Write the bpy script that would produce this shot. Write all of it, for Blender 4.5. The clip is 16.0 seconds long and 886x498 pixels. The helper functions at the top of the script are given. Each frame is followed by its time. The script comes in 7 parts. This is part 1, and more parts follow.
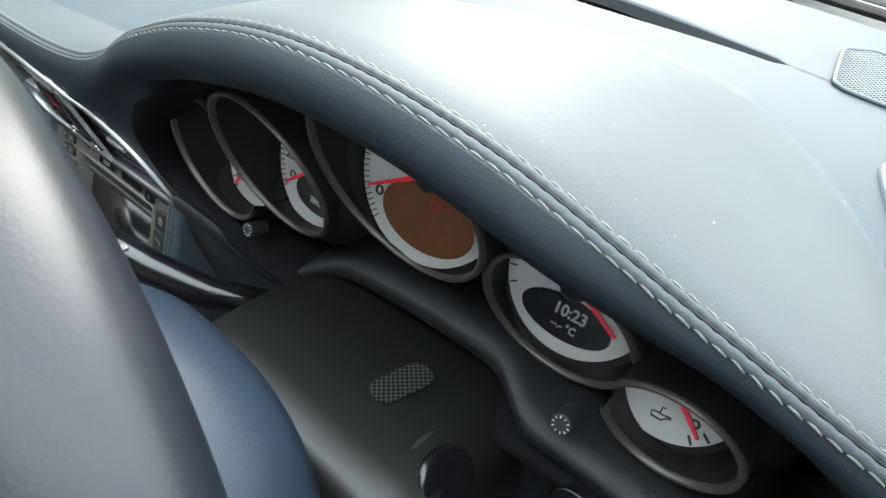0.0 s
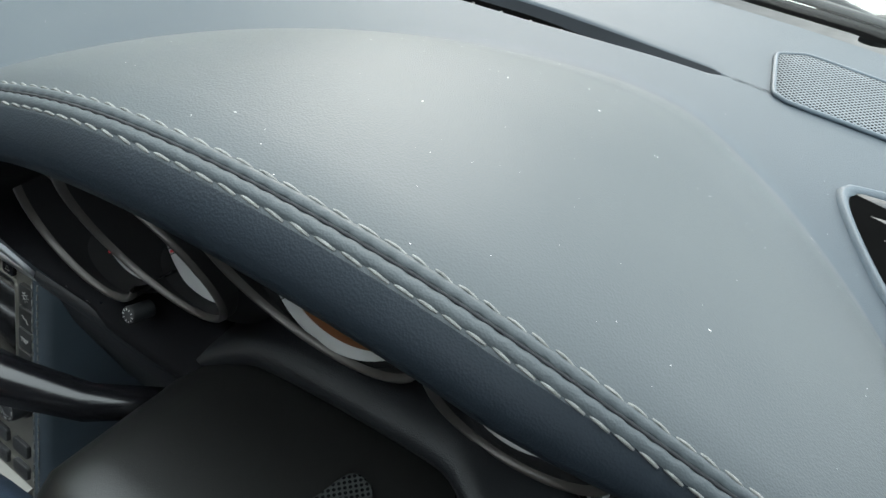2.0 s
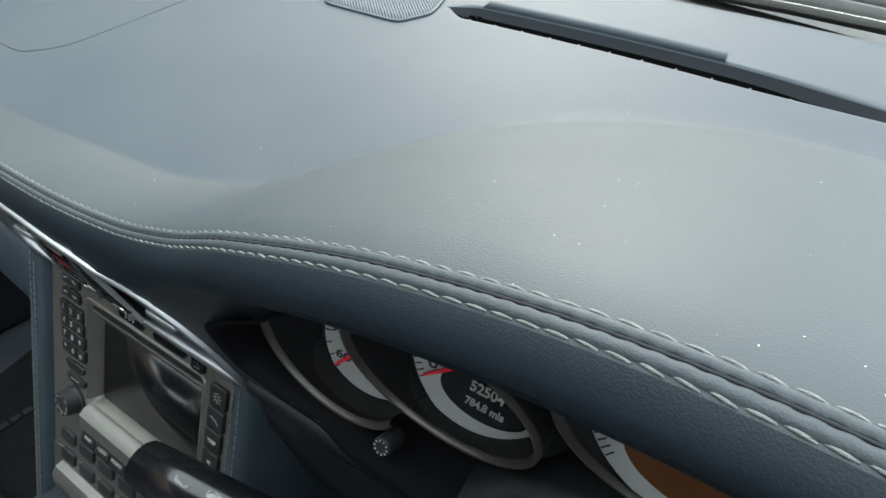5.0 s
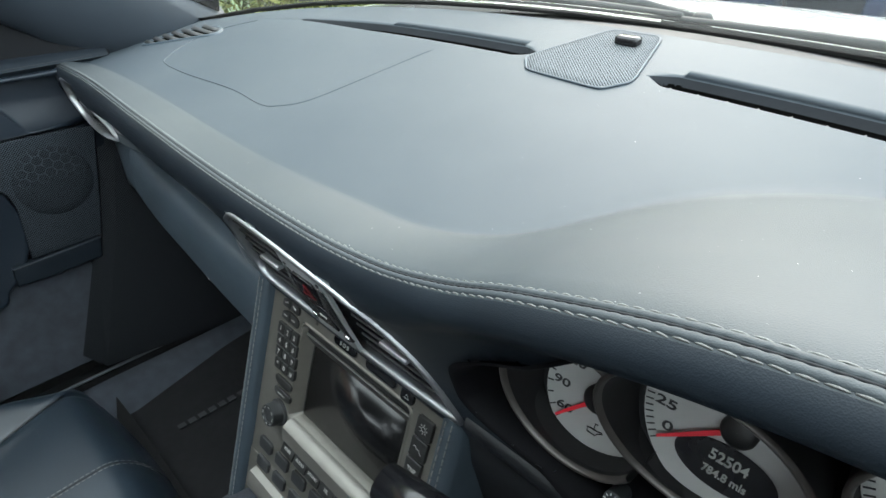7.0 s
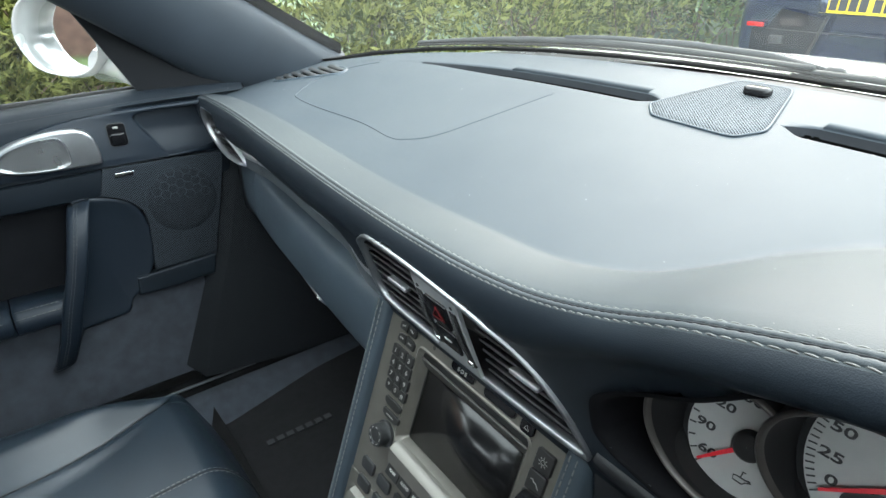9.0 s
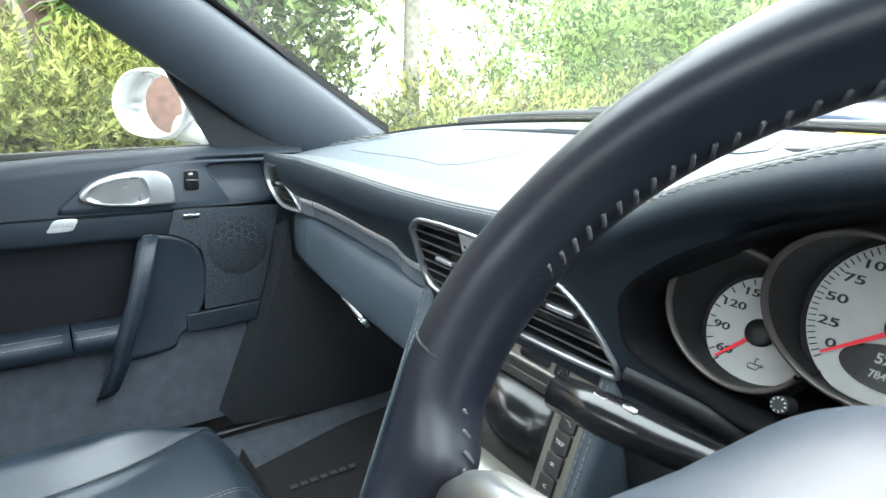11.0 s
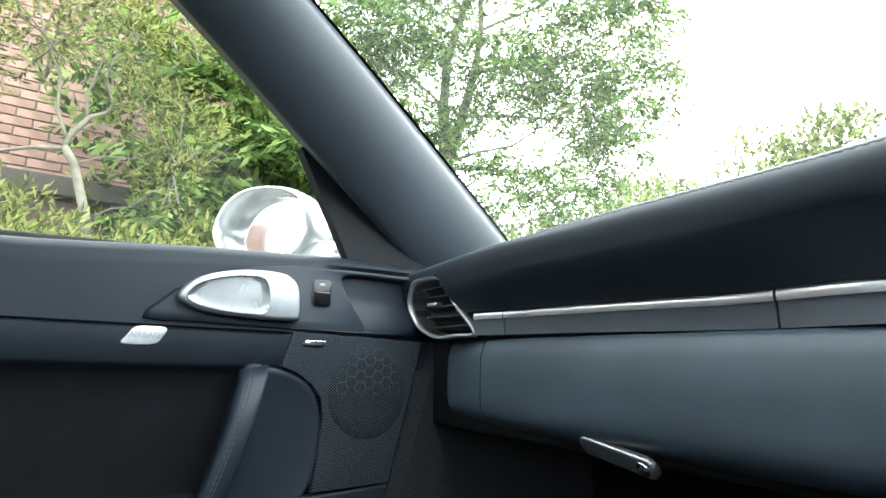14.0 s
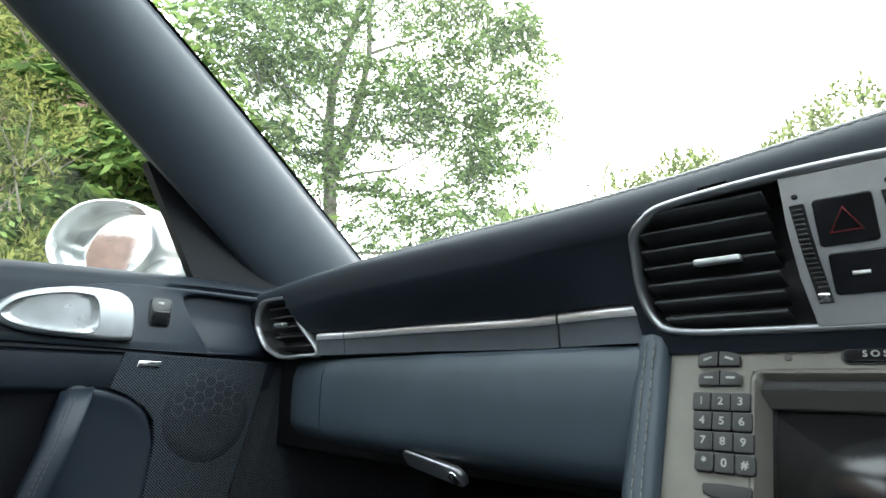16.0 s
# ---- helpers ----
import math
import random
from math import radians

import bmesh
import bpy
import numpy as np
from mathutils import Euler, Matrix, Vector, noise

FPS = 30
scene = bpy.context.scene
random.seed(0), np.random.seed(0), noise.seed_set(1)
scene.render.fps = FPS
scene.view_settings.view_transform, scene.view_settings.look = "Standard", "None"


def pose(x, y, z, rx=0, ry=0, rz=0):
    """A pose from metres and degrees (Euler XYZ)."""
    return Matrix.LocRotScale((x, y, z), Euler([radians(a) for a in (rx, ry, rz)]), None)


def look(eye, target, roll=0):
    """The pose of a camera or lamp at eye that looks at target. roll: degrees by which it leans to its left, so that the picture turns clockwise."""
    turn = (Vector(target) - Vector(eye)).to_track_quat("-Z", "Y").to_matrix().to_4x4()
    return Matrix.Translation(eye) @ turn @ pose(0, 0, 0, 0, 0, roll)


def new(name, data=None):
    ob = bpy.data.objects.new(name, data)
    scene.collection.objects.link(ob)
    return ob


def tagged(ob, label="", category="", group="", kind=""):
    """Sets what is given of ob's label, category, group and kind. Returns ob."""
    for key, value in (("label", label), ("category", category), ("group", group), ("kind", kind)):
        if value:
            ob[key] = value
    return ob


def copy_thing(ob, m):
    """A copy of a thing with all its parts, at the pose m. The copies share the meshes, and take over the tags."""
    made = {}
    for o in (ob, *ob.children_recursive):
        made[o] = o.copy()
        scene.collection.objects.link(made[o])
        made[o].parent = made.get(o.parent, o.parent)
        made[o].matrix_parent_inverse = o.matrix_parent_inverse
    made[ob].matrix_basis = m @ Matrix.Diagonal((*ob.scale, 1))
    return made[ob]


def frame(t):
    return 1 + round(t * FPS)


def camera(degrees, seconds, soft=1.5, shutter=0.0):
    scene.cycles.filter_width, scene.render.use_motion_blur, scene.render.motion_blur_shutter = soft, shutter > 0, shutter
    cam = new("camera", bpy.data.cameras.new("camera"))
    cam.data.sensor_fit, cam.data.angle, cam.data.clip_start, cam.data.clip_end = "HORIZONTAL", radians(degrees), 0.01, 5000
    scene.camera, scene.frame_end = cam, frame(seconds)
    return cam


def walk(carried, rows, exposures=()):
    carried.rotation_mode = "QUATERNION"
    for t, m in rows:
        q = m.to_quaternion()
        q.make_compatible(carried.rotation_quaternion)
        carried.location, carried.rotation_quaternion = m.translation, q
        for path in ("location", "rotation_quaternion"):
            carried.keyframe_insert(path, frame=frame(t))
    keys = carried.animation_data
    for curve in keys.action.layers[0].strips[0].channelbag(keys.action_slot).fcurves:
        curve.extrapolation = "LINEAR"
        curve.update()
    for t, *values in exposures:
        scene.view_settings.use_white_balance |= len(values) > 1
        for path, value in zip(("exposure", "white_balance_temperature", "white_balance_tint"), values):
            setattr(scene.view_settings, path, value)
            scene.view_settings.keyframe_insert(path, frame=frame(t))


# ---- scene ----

# ---------- camera ----------
cam = camera(74.89, 16.0, soft=1.5, shutter=0.15)
PATH = [
    (0, 0.5327, -0.2108, 0.9815, 40.51, -37.14, -3.90),
    (0.5, 0.5197, -0.1898, 0.9835, 38.24, -37.69, -4.06),
    (1, 0.5194, -0.1755, 0.9872, 35.78, -37.79, -3.96),
    (1.5, 0.5126, -0.1667, 0.9852, 33.18, -37.58, -3.90),
    (2, 0.4934, -0.1582, 0.9833, 31.73, -37.60, -4.03),
    (2.5, 0.4663, -0.1499, 0.9845, 31.07, -38.01, -4.40),
    (3, 0.4327, -0.1491, 0.9831, 30.49, -38.49, -5.17),
    (3.5, 0.3965, -0.1503, 0.9793, 29.69, -37.45, -5.43),
    (6, 0.3454, -0.2050, 1.0118, 39.63, -34.16, 1.11),
    (6.5, 0.3295, -0.2196, 1.0145, 42.74, -32.77, 0.98),
    (7, 0.3141, -0.2343, 1.0158, 45.31, -31.71, 0.47),
    (7.5, 0.3036, -0.2470, 1.0146, 47.88, -30.35, 0.43),
    (8, 0.2974, -0.2563, 1.0153, 49.84, -29.33, 0.26),
    (8.5, 0.2959, -0.2720, 1.0156, 51.64, -28.29, 0.07),
    (9, 0.2950, -0.2802, 1.0117, 53.27, -27.25, 0.08),
    (11.3, 0.3786, -0.3833, 0.8582, 56.89, -10.01, -1.86),
    (11.5, 0.3432, -0.3959, 0.8156, 57.00, -6.30, -1.61),
    (12, 0.2989, -0.4120, 0.7683, 56.96, 0.78, -1.88),
    (12.5, 0.2103, -0.4169, 0.7183, 57.09, 5.38, -1.78),
    (13, 0.1340, -0.4301, 0.7028, 56.98, 8.06, -1.83),
    (13.5, 0.0486, -0.4344, 0.6955, 56.80, 10.19, -1.82),
    (14, -0.0030, -0.4396, 0.6796, 56.19, 11.17, -1.77),
    (14.5, -0.0134, -0.4381, 0.6761, 54.69, 11.24, -1.66),
    (15, 0.0087, -0.4345, 0.6818, 52.65, 11.66, -1.43),
    (15.5, 0.0387, -0.4236, 0.6820, 49.35, 12.63, -1.37),
    (16, 0.0555, -0.4200, 0.6770, 44.92, 13.55, -1.10),
]
walk(cam, [(t, pose(x, y, z, 90 + pitch, roll, yaw)) for t, x, y, z, yaw, pitch, roll in PATH],
     exposures=[(0.0, 2.1), (0.5, 1.88), (1.5, 1.52), (3.0, 1.2), (3.6, 1.2), (6.0, 1.5), (7.5, 1.68), (9.0, 1.9), (10.3, 2.35), (11.3, 3.0), (12.0, 2.7), (13.0, 2.42), (15.0, 2.2), (16.0, 2.05)])

# ---------- world and sun ----------
world = bpy.data.worlds.new("sky")
scene.world = world
world.use_nodes = True
wn = world.node_tree
bg = wn.nodes["Background"]
sky = wn.nodes.new("ShaderNodeTexSky")
sky.sky_type = "NISHITA"
sky.sun_disc = False
sky.sun_elevation, sky.sun_rotation = radians(38), radians(-30)
sky.dust_density, sky.air_density = 6.0, 1.2
pale = wn.nodes.new("ShaderNodeMix")
pale.data_type = "RGBA"
pale.inputs[0].default_value = 0.75
pale.inputs[7].default_value = (15.6, 17.5, 18.1, 1)
wn.links.new(sky.outputs[0], pale.inputs[6])
wn.links.new(pale.outputs[2], bg.inputs[0])
bg.inputs[1].default_value = 0.15
sun = new("sun", bpy.data.lights.new("sun", "SUN"))
sun.data.energy, sun.data.angle, sun.data.color = 1.3, radians(45), (1.0, 0.97, 0.93)
sun.matrix_world = look((-3.0, 5.2, 4.7), (0, 0, 0.5))


# ---------- materials ----------
def material(name, color, rough=0.5, metal=0.0, vary=0.12, scale=30.0, bump=0.0, bump_scale=400.0, spec=0.5, color2=None, voronoi=False, coat=0.0):
    m = bpy.data.materials.new(name)
    m.use_nodes = True
    nt = m.node_tree
    b = nt.nodes["Principled BSDF"]
    b.inputs["Roughness"].default_value = rough
    b.inputs["Metallic"].default_value = metal
    b.inputs["Specular IOR Level"].default_value = spec
    b.inputs["Coat Weight"].default_value = coat
    co = nt.nodes.new("ShaderNodeTexCoord")
    n = nt.nodes.new("ShaderNodeTexNoise")
    n.inputs["Scale"].default_value, n.inputs["Detail"].default_value = scale, 5
    nt.links.new(co.outputs["Object"], n.inputs["Vector"])
    r = nt.nodes.new("ShaderNodeValToRGB")
    r.color_ramp.elements[0].position, r.color_ramp.elements[1].position = 0.3, 0.7
    c2 = color2 or tuple(min(1, c * (1 + vary)) for c in color)
    r.color_ramp.elements[0].color = (*[c * (1 - vary) for c in color], 1)
    r.color_ramp.elements[1].color = (*c2, 1)
    nt.links.new(n.outputs["Fac"], r.inputs["Fac"])
    nt.links.new(r.outputs["Color"], b.inputs["Base Color"])
    mr = nt.nodes.new("ShaderNodeMapRange")
    mr.inputs["To Min"].default_value, mr.inputs["To Max"].default_value = max(0, rough - 0.07), min(1, rough + 0.07)
    n2 = nt.nodes.new("ShaderNodeTexNoise")
    n2.inputs["Scale"].default_value = scale * 0.3
    nt.links.new(co.outputs["Object"], n2.inputs["Vector"])
    nt.links.new(n2.outputs["Fac"], mr.inputs["Value"])
    nt.links.new(mr.outputs["Result"], b.inputs["Roughness"])
    if bump:
        bp = nt.nodes.new("ShaderNodeBump")
        bp.inputs["Strength"].default_value, bp.inputs["Distance"].default_value = bump, 0.0006
        if voronoi:
            v = nt.nodes.new("ShaderNodeTexVoronoi")
            v.feature = "F1"
            v.inputs["Scale"].default_value = bump_scale
            nt.links.new(co.outputs["Object"], v.inputs["Vector"])
            nt.links.new(v.outputs["Distance"], bp.inputs["Height"])
        else:
            v = nt.nodes.new("ShaderNodeTexNoise")
            v.inputs["Scale"].default_value, v.inputs["Detail"].default_value = bump_scale, 4
            nt.links.new(co.outputs["Object"], v.inputs["Vector"])
            nt.links.new(v.outputs["Fac"], bp.inputs["Height"])
        nt.links.new(bp.outputs["Normal"], b.inputs["Normal"])
    return m


LEATHER = material("navy_leather", (0.033, 0.047, 0.060), 0.50, bump=0.2, bump_scale=1500, voronoi=True, vary=0.2, scale=12)
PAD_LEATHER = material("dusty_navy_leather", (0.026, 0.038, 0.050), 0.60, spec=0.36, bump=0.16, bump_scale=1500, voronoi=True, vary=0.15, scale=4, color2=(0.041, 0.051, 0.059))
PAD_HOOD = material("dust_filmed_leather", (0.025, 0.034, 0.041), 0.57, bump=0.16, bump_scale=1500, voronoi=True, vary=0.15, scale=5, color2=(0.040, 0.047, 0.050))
# leather free of dust, with the pad face's shade put into its colour
PAD_FACE = material("shaded_navy_leather", (0.0110, 0.0156, 0.0210), 0.46, spec=0.20, bump=0.16, bump_scale=1500, voronoi=True, vary=0.15, scale=9)
LEATHER_DARK = material("black_leather", (0.006, 0.007, 0.009), 0.55, bump=0.3, bump_scale=1500, voronoi=True, vary=0.2, scale=12)
INSERT = material("black_suede", (0.0065, 0.007, 0.0085), 0.95, spec=0.1, bump=0.4, bump_scale=900)
CUP = material("bright_cup", (0.27, 0.28, 0.285), 0.26, 0.8, vary=0.05, scale=60)
HANDLE = material("satin_handle", (0.33, 0.34, 0.35), 0.36, 0.95, vary=0.06, scale=60)
SEAT = material("seat_leather", (0.015, 0.023, 0.032), 0.34, bump=0.25, bump_scale=1100, voronoi=True, vary=0.2, scale=9)
RIM_LEATHER = material("worn_wheel_leather", (0.0055, 0.0098, 0.0180), 0.35, spec=0.36, bump=0.05, bump_scale=1300, voronoi=True, vary=0.3, scale=17, color2=(0.0125, 0.0125, 0.0165))
LEATHER_BLUE = material("blue_leather", (0.015, 0.024, 0.038), 0.5, spec=0.30, bump=0.12, bump_scale=1200, voronoi=True, vary=0.15, scale=12)
THREAD = material("grey_thread", (0.165, 0.168, 0.160), 0.8, spec=0.2, vary=0.25, scale=300, bump=0.9, bump_scale=2600)
RIM_THREAD = material("dark_thread", (0.055, 0.058, 0.062), 0.7)
SEAM = material("seam_groove", (0.006, 0.007, 0.009), 0.8)
PLASTIC = material("black_plastic", (0.010, 0.010, 0.0105), 0.5, bump=0.25, bump_scale=1500)
PLASTIC_GREY = material("charcoal_plastic", (0.018, 0.019, 0.020), 0.5, bump=0.3, bump_scale=1300)
PLASTIC_SHROUD = material("soft_black_plastic", (0.007, 0.007, 0.0067), 0.36, bump=0.2, bump_scale=1600)
DOOR_LEATHER = material("door_leather", (0.0105, 0.0150, 0.0208), 0.52, spec=0.24, bump=0.2, bump_scale=1500, voronoi=True, vary=0.15, scale=10)
DOOR_CARPET = material("door_carpet", (0.037, 0.043, 0.054), 0.95, bump=0.8, bump_scale=1100, vary=0.2, scale=40)
SLAT = material("slat_plastic", (0.034, 0.036, 0.038), 0.42)
NAVY = material("deep_navy_leather", (0.0085, 0.0138, 0.0215), 0.48, spec=0.30, bump=0.2, bump_scale=1500, voronoi=True, vary=0.15, scale=10)
PILLAR = material("pillar_trim", (0.023, 0.030, 0.039), 0.52, spec=0.4, bump=0.15, bump_scale=1300, vary=0.1, scale=10)
COLUMN = material("satin_column", (0.50, 0.51, 0.51), 0.45, 0.6, vary=0.05, scale=60)
# inside of the demister slots, the recess's shade put into the colour
SLOT = material("slot_shade", (0.0065, 0.0085, 0.0115), 0.6, spec=0.2, bump=0.2, bump_scale=1500)
SAIL = material("black_sail_trim", (0.0055, 0.0062, 0.0080), 0.6, spec=0.16, bump=0.2, bump_scale=1500, vary=0.1)
SURROUND = material("matt_black_surround", (0.004, 0.004, 0.005), 0.8, spec=0.12, bump=0.2, bump_scale=1500)
GLOSS = material("gloss_black", (0.006, 0.006, 0.007), 0.2)
SATIN = material("satin_silver", (0.50, 0.51, 0.52), 0.38, 0.85, vary=0.06, scale=60)
HEX_LINE = material("pattern_line", (0.050, 0.060, 0.070), 0.8, spec=0.1, vary=0.05)
EDGE = material("bright_edge", (0.62, 0.63, 0.64), 0.34, 0.85, vary=0.05, scale=60)
TRIM = material("grey_trim", (0.095, 0.108, 0.120), 0.45, 0.2, vary=0.06, scale=40)
CHROME = material("chrome", (0.80, 0.80, 0.80), 0.14, 1.0, vary=0.03)
PCM = material("warm_grey_panel", (0.150, 0.142, 0.124), 0.40, 0.55, vary=0.07, scale=50, bump=0.1, bump_scale=1800)
PCM_DARK = material("dim_panel", (0.055, 0.053, 0.048), 0.45, 0.3, vary=0.05, scale=50)
KEY_BLACK = material("worn_charcoal_keys", (0.014, 0.014, 0.0135), 0.42, vary=0.15, scale=90)
PCM_LIGHT = material("light_panel", (0.165, 0.157, 0.140), 0.40, 0.55, vary=0.05, scale=50)
RING = material("taupe_ring", (0.085, 0.077, 0.071), 0.36, 0.5, vary=0.1, scale=60)
FACE_SILVER = material("dial_silver", (0.39, 0.39, 0.38), 0.55, 0.0, vary=0.05, scale=60)
FACE_BLACK = material("dial_black", (0.010, 0.010, 0.011), 0.6, spec=0.25)
RED = material("needle_red", (0.75, 0.02, 0.04), 0.4, vary=0.05)
RED_DULL = material("dull_red", (0.23, 0.016, 0.020), 0.5)
INK = material("ink", (0.02, 0.02, 0.022), 0.6)
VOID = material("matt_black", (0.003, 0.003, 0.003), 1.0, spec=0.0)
WHITE_INK = material("pale_marking", (0.62, 0.62, 0.60), 0.6)
LCD = material("lcd_dark", (0.014, 0.014, 0.016), 0.25)
LCD_ORANGE = material("lcd_orange", (0.12, 0.045, 0.018), 0.3, vary=0.2, scale=40)
SCREEN = material("screen_glass", (0.006, 0.006, 0.0065), 0.20, spec=0.45, vary=0.05)
LCD_INK = material("lcd_segments", (0.36, 0.36, 0.34), 0.6)
KEY_INK = material("worn_key_marking", (0.27, 0.27, 0.255), 0.7)
CARPET = material("navy_carpet", (0.020, 0.023, 0.030), 0.95, bump=1.0, bump_scale=500, vary=0.35, scale=90)
MAT_BLACK = material("floor_mat", (0.0055, 0.0055, 0.0065), 0.95, bump=1.0, bump_scale=600, vary=0.3, scale=80)
BADGE = material("woven_badge", (0.030, 0.032, 0.035), 0.8, bump=0.6, bump_scale=900)
WHITE_PAINT = material("pale_silver_paint", (0.56, 0.57, 0.565), 0.26, 0.5, vary=0.03, coat=0.6)
BLUE_PAINT = material("dark_blue_paint", (0.010, 0.020, 0.055), 0.2, 0.3, vary=0.05, coat=0.8)
WIPER = material("weathered_black_plastic", (0.022, 0.024, 0.024), 0.6, spec=0.25, bump=0.2, bump_scale=800, vary=0.2)
RUBBER = material("rubber", (0.012, 0.012, 0.012), 0.7, bump=0.3, bump_scale=500)
BRICK = material("red_brick", (0.215, 0.115, 0.088), 0.9, vary=0.3, scale=6, bump=0.6, bump_scale=120, color2=(0.295, 0.175, 0.135))
BRICK_DARK = material("brown_brick", (0.09, 0.055, 0.045), 0.9, vary=0.4, scale=9, bump=0.6, bump_scale=60)
MORTAR = material("mortar", (0.27, 0.235, 0.20), 0.95, bump=0.5, bump_scale=200)
WOOD_DARK = material("dark_timber", (0.045, 0.035, 0.028), 0.8, bump=0.5, bump_scale=60)
FENCE_WOOD = material("fence_timber", (0.20, 0.11, 0.075), 0.85, bump=0.5, bump_scale=60, vary=0.3)
BARK = material("grey_bark", (0.20, 0.18, 0.145), 0.9, bump=0.9, bump_scale=50, vary=0.35, scale=20)
PALE_BARK = material("pale_bark", (0.155, 0.135, 0.10), 0.9, bump=0.9, bump_scale=50, vary=0.3, scale=20)
TWIG = material("brown_twig", (0.13, 0.09, 0.06), 0.9, vary=0.3)
ASPHALT = material("driveway", (0.07, 0.07, 0.068), 0.95, bump=0.8, bump_scale=60, vary=0.3, scale=4)
GRASS = material("grass_ground", (0.06, 0.10, 0.03), 0.95, bump=0.8, bump_scale=80, vary=0.4, scale=2)
PLATE = material("yellow_plate", (0.85, 0.58, 0.02), 0.4)
TAIL_RED = material("tail_lamp_red", (0.5, 0.01, 0.01), 0.15)
HEADLINER = material("headliner", (0.06, 0.065, 0.072), 0.95, bump=0.5, bump_scale=900)


def leaf_material(name, color, color2, trans=0.35):
    m = material(name, color, 0.6, vary=0.3, scale=1.5, color2=color2, spec=0.2)
    nt = m.node_tree
    b = nt.nodes["Principled BSDF"]
    ramp = [n for n in nt.nodes if n.bl_idname == "ShaderNodeValToRGB"][0]
    gi = nt.nodes.new("ShaderNodeNewGeometry")
    nt.links.new(gi.outputs["Random Per Island"], ramp.inputs["Fac"])
    tr = nt.nodes.new("ShaderNodeBsdfTranslucent")
    nt.links.new(ramp.outputs["Color"], tr.inputs["Color"])
    mx = nt.nodes.new("ShaderNodeMixShader")
    mx.inputs[0].default_value = trans
    nt.links.new(b.outputs[0], mx.inputs[1])
    nt.links.new(tr.outputs[0], mx.inputs[2])
    nt.links.new(mx.outputs[0], nt.nodes["Material Output"].inputs["Surface"])
    return m


LEAF = leaf_material("green_leaf", (0.07, 0.135, 0.035), (0.24, 0.33, 0.10), 0.5)
LEAF_YELLOW = leaf_material("yellow_green_leaf", (0.10, 0.122, 0.034), (0.29, 0.300, 0.095), 0.5)
LEAF_PALE = leaf_material("pale_leaf", (0.082, 0.135, 0.042), (0.235, 0.325, 0.105), 0.55)
LEAF_ROWAN = leaf_material("rowan_leaf", (0.066, 0.114, 0.036), (0.195, 0.285, 0.085), 0.5)
LEAF_FAR = leaf_material("far_yellow_leaf", (0.10, 0.125, 0.042), (0.22, 0.25, 0.095), 0.5)
LEAF_DARK = leaf_material("dark_leaf", (0.062, 0.098, 0.03), (0.23, 0.295, 0.085), 0.45)


def glass_material(name, tint=(0.95, 0.97, 0.96), dirt_veil=0.0):
    m = bpy.data.materials.new(name)
    m.use_nodes = True
    nt = m.node_tree
    nt.nodes.remove(nt.nodes["Principled BSDF"])
    t = nt.nodes.new("ShaderNodeBsdfTransparent")
    t.inputs[0].default_value = (*tint, 1)
    g = nt.nodes.new("ShaderNodeBsdfGlossy")
    g.inputs["Roughness"].default_value = 0.02
    fr = nt.nodes.new("ShaderNodeFresnel")
    fr.inputs[0].default_value = 1.35
    mx = nt.nodes.new("ShaderNodeMixShader")
    nt.links.new(fr.outputs[0], mx.inputs[0])
    nt.links.new(t.outputs[0], mx.inputs[1])
    nt.links.new(g.outputs[0], mx.inputs[2])
    # pale film: the sky's veiling glare mixed into the glass along with dirt
    film = nt.nodes.new("ShaderNodeBsdfTranslucent")
    film.inputs[0].default_value = (0.85, 0.86, 0.84, 1)
    co = nt.nodes.new("ShaderNodeTexCoord")
    n = nt.nodes.new("ShaderNodeTexNoise")
    n.inputs["Scale"].default_value, n.inputs["Detail"].default_value = 9.0, 6
    nt.links.new(co.outputs["Object"], n.inputs["Vector"])
    mr = nt.nodes.new("ShaderNodeMapRange")
    mr.inputs["From Min"].default_value, mr.inputs["From Max"].default_value = 0.3, 0.7
    mr.inputs["To Min"].default_value, mr.inputs["To Max"].default_value = dirt_veil * 0.6, dirt_veil * 1.4
    nt.links.new(n.outputs["Fac"], mr.inputs["Value"])
    dm = nt.nodes.new("ShaderNodeMixShader")
    nt.links.new(mr.outputs["Result"], dm.inputs[0])
    nt.links.new(mx.outputs[0], dm.inputs[1])
    nt.links.new(film.outputs[0], dm.inputs[2])
    nt.links.new(dm.outputs[0], nt.nodes["Material Output"].inputs["Surface"])
    return m


GLASS = glass_material("veiled_glass", dirt_veil=0.012)
SIDE_GLASS = glass_material("rain_marked_glass", dirt_veil=0.012)
MIRROR = material("mirror_glass", (0.85, 0.86, 0.86), 0.02, 1.0, vary=0.0)


# ---------- mesh helpers ----------
def obj(name, verts, faces, mat, parent=None, label="", smooth=True):
    me = bpy.data.meshes.new(name)
    me.from_pydata([tuple(v) for v in verts], [], faces)
    me.update()
    if smooth:
        me.polygons.foreach_set("use_smooth", [True] * len(me.polygons))
    if mat:
        me.materials.append(mat)
    ob = new(name, me)
    if parent is not None:
        ob.parent = parent
    if label:
        ob["label"] = label
    return ob


def part(name, bm, mat, parent=None, label="", smooth=True):
    me = bpy.data.meshes.new(name)
    bm.to_mesh(me)
    bm.free()
    if smooth:
        me.polygons.foreach_set("use_smooth", [True] * len(me.polygons))
    me.materials.append(mat)
    ob = new(name, me)
    if parent is not None:
        ob.parent = parent
    if label:
        ob["label"] = label
    return ob


def thing(name, label, category, at=(0, 0, 0), kind="", group=""):
    ob = new(name)
    ob.location = at
    ob.empty_display_size = 0.02
    return tagged(ob, label, category, group, kind)


def sharp(ob, angle=35):
    ob.data.set_sharp_from_angle(angle=radians(angle))
    return ob


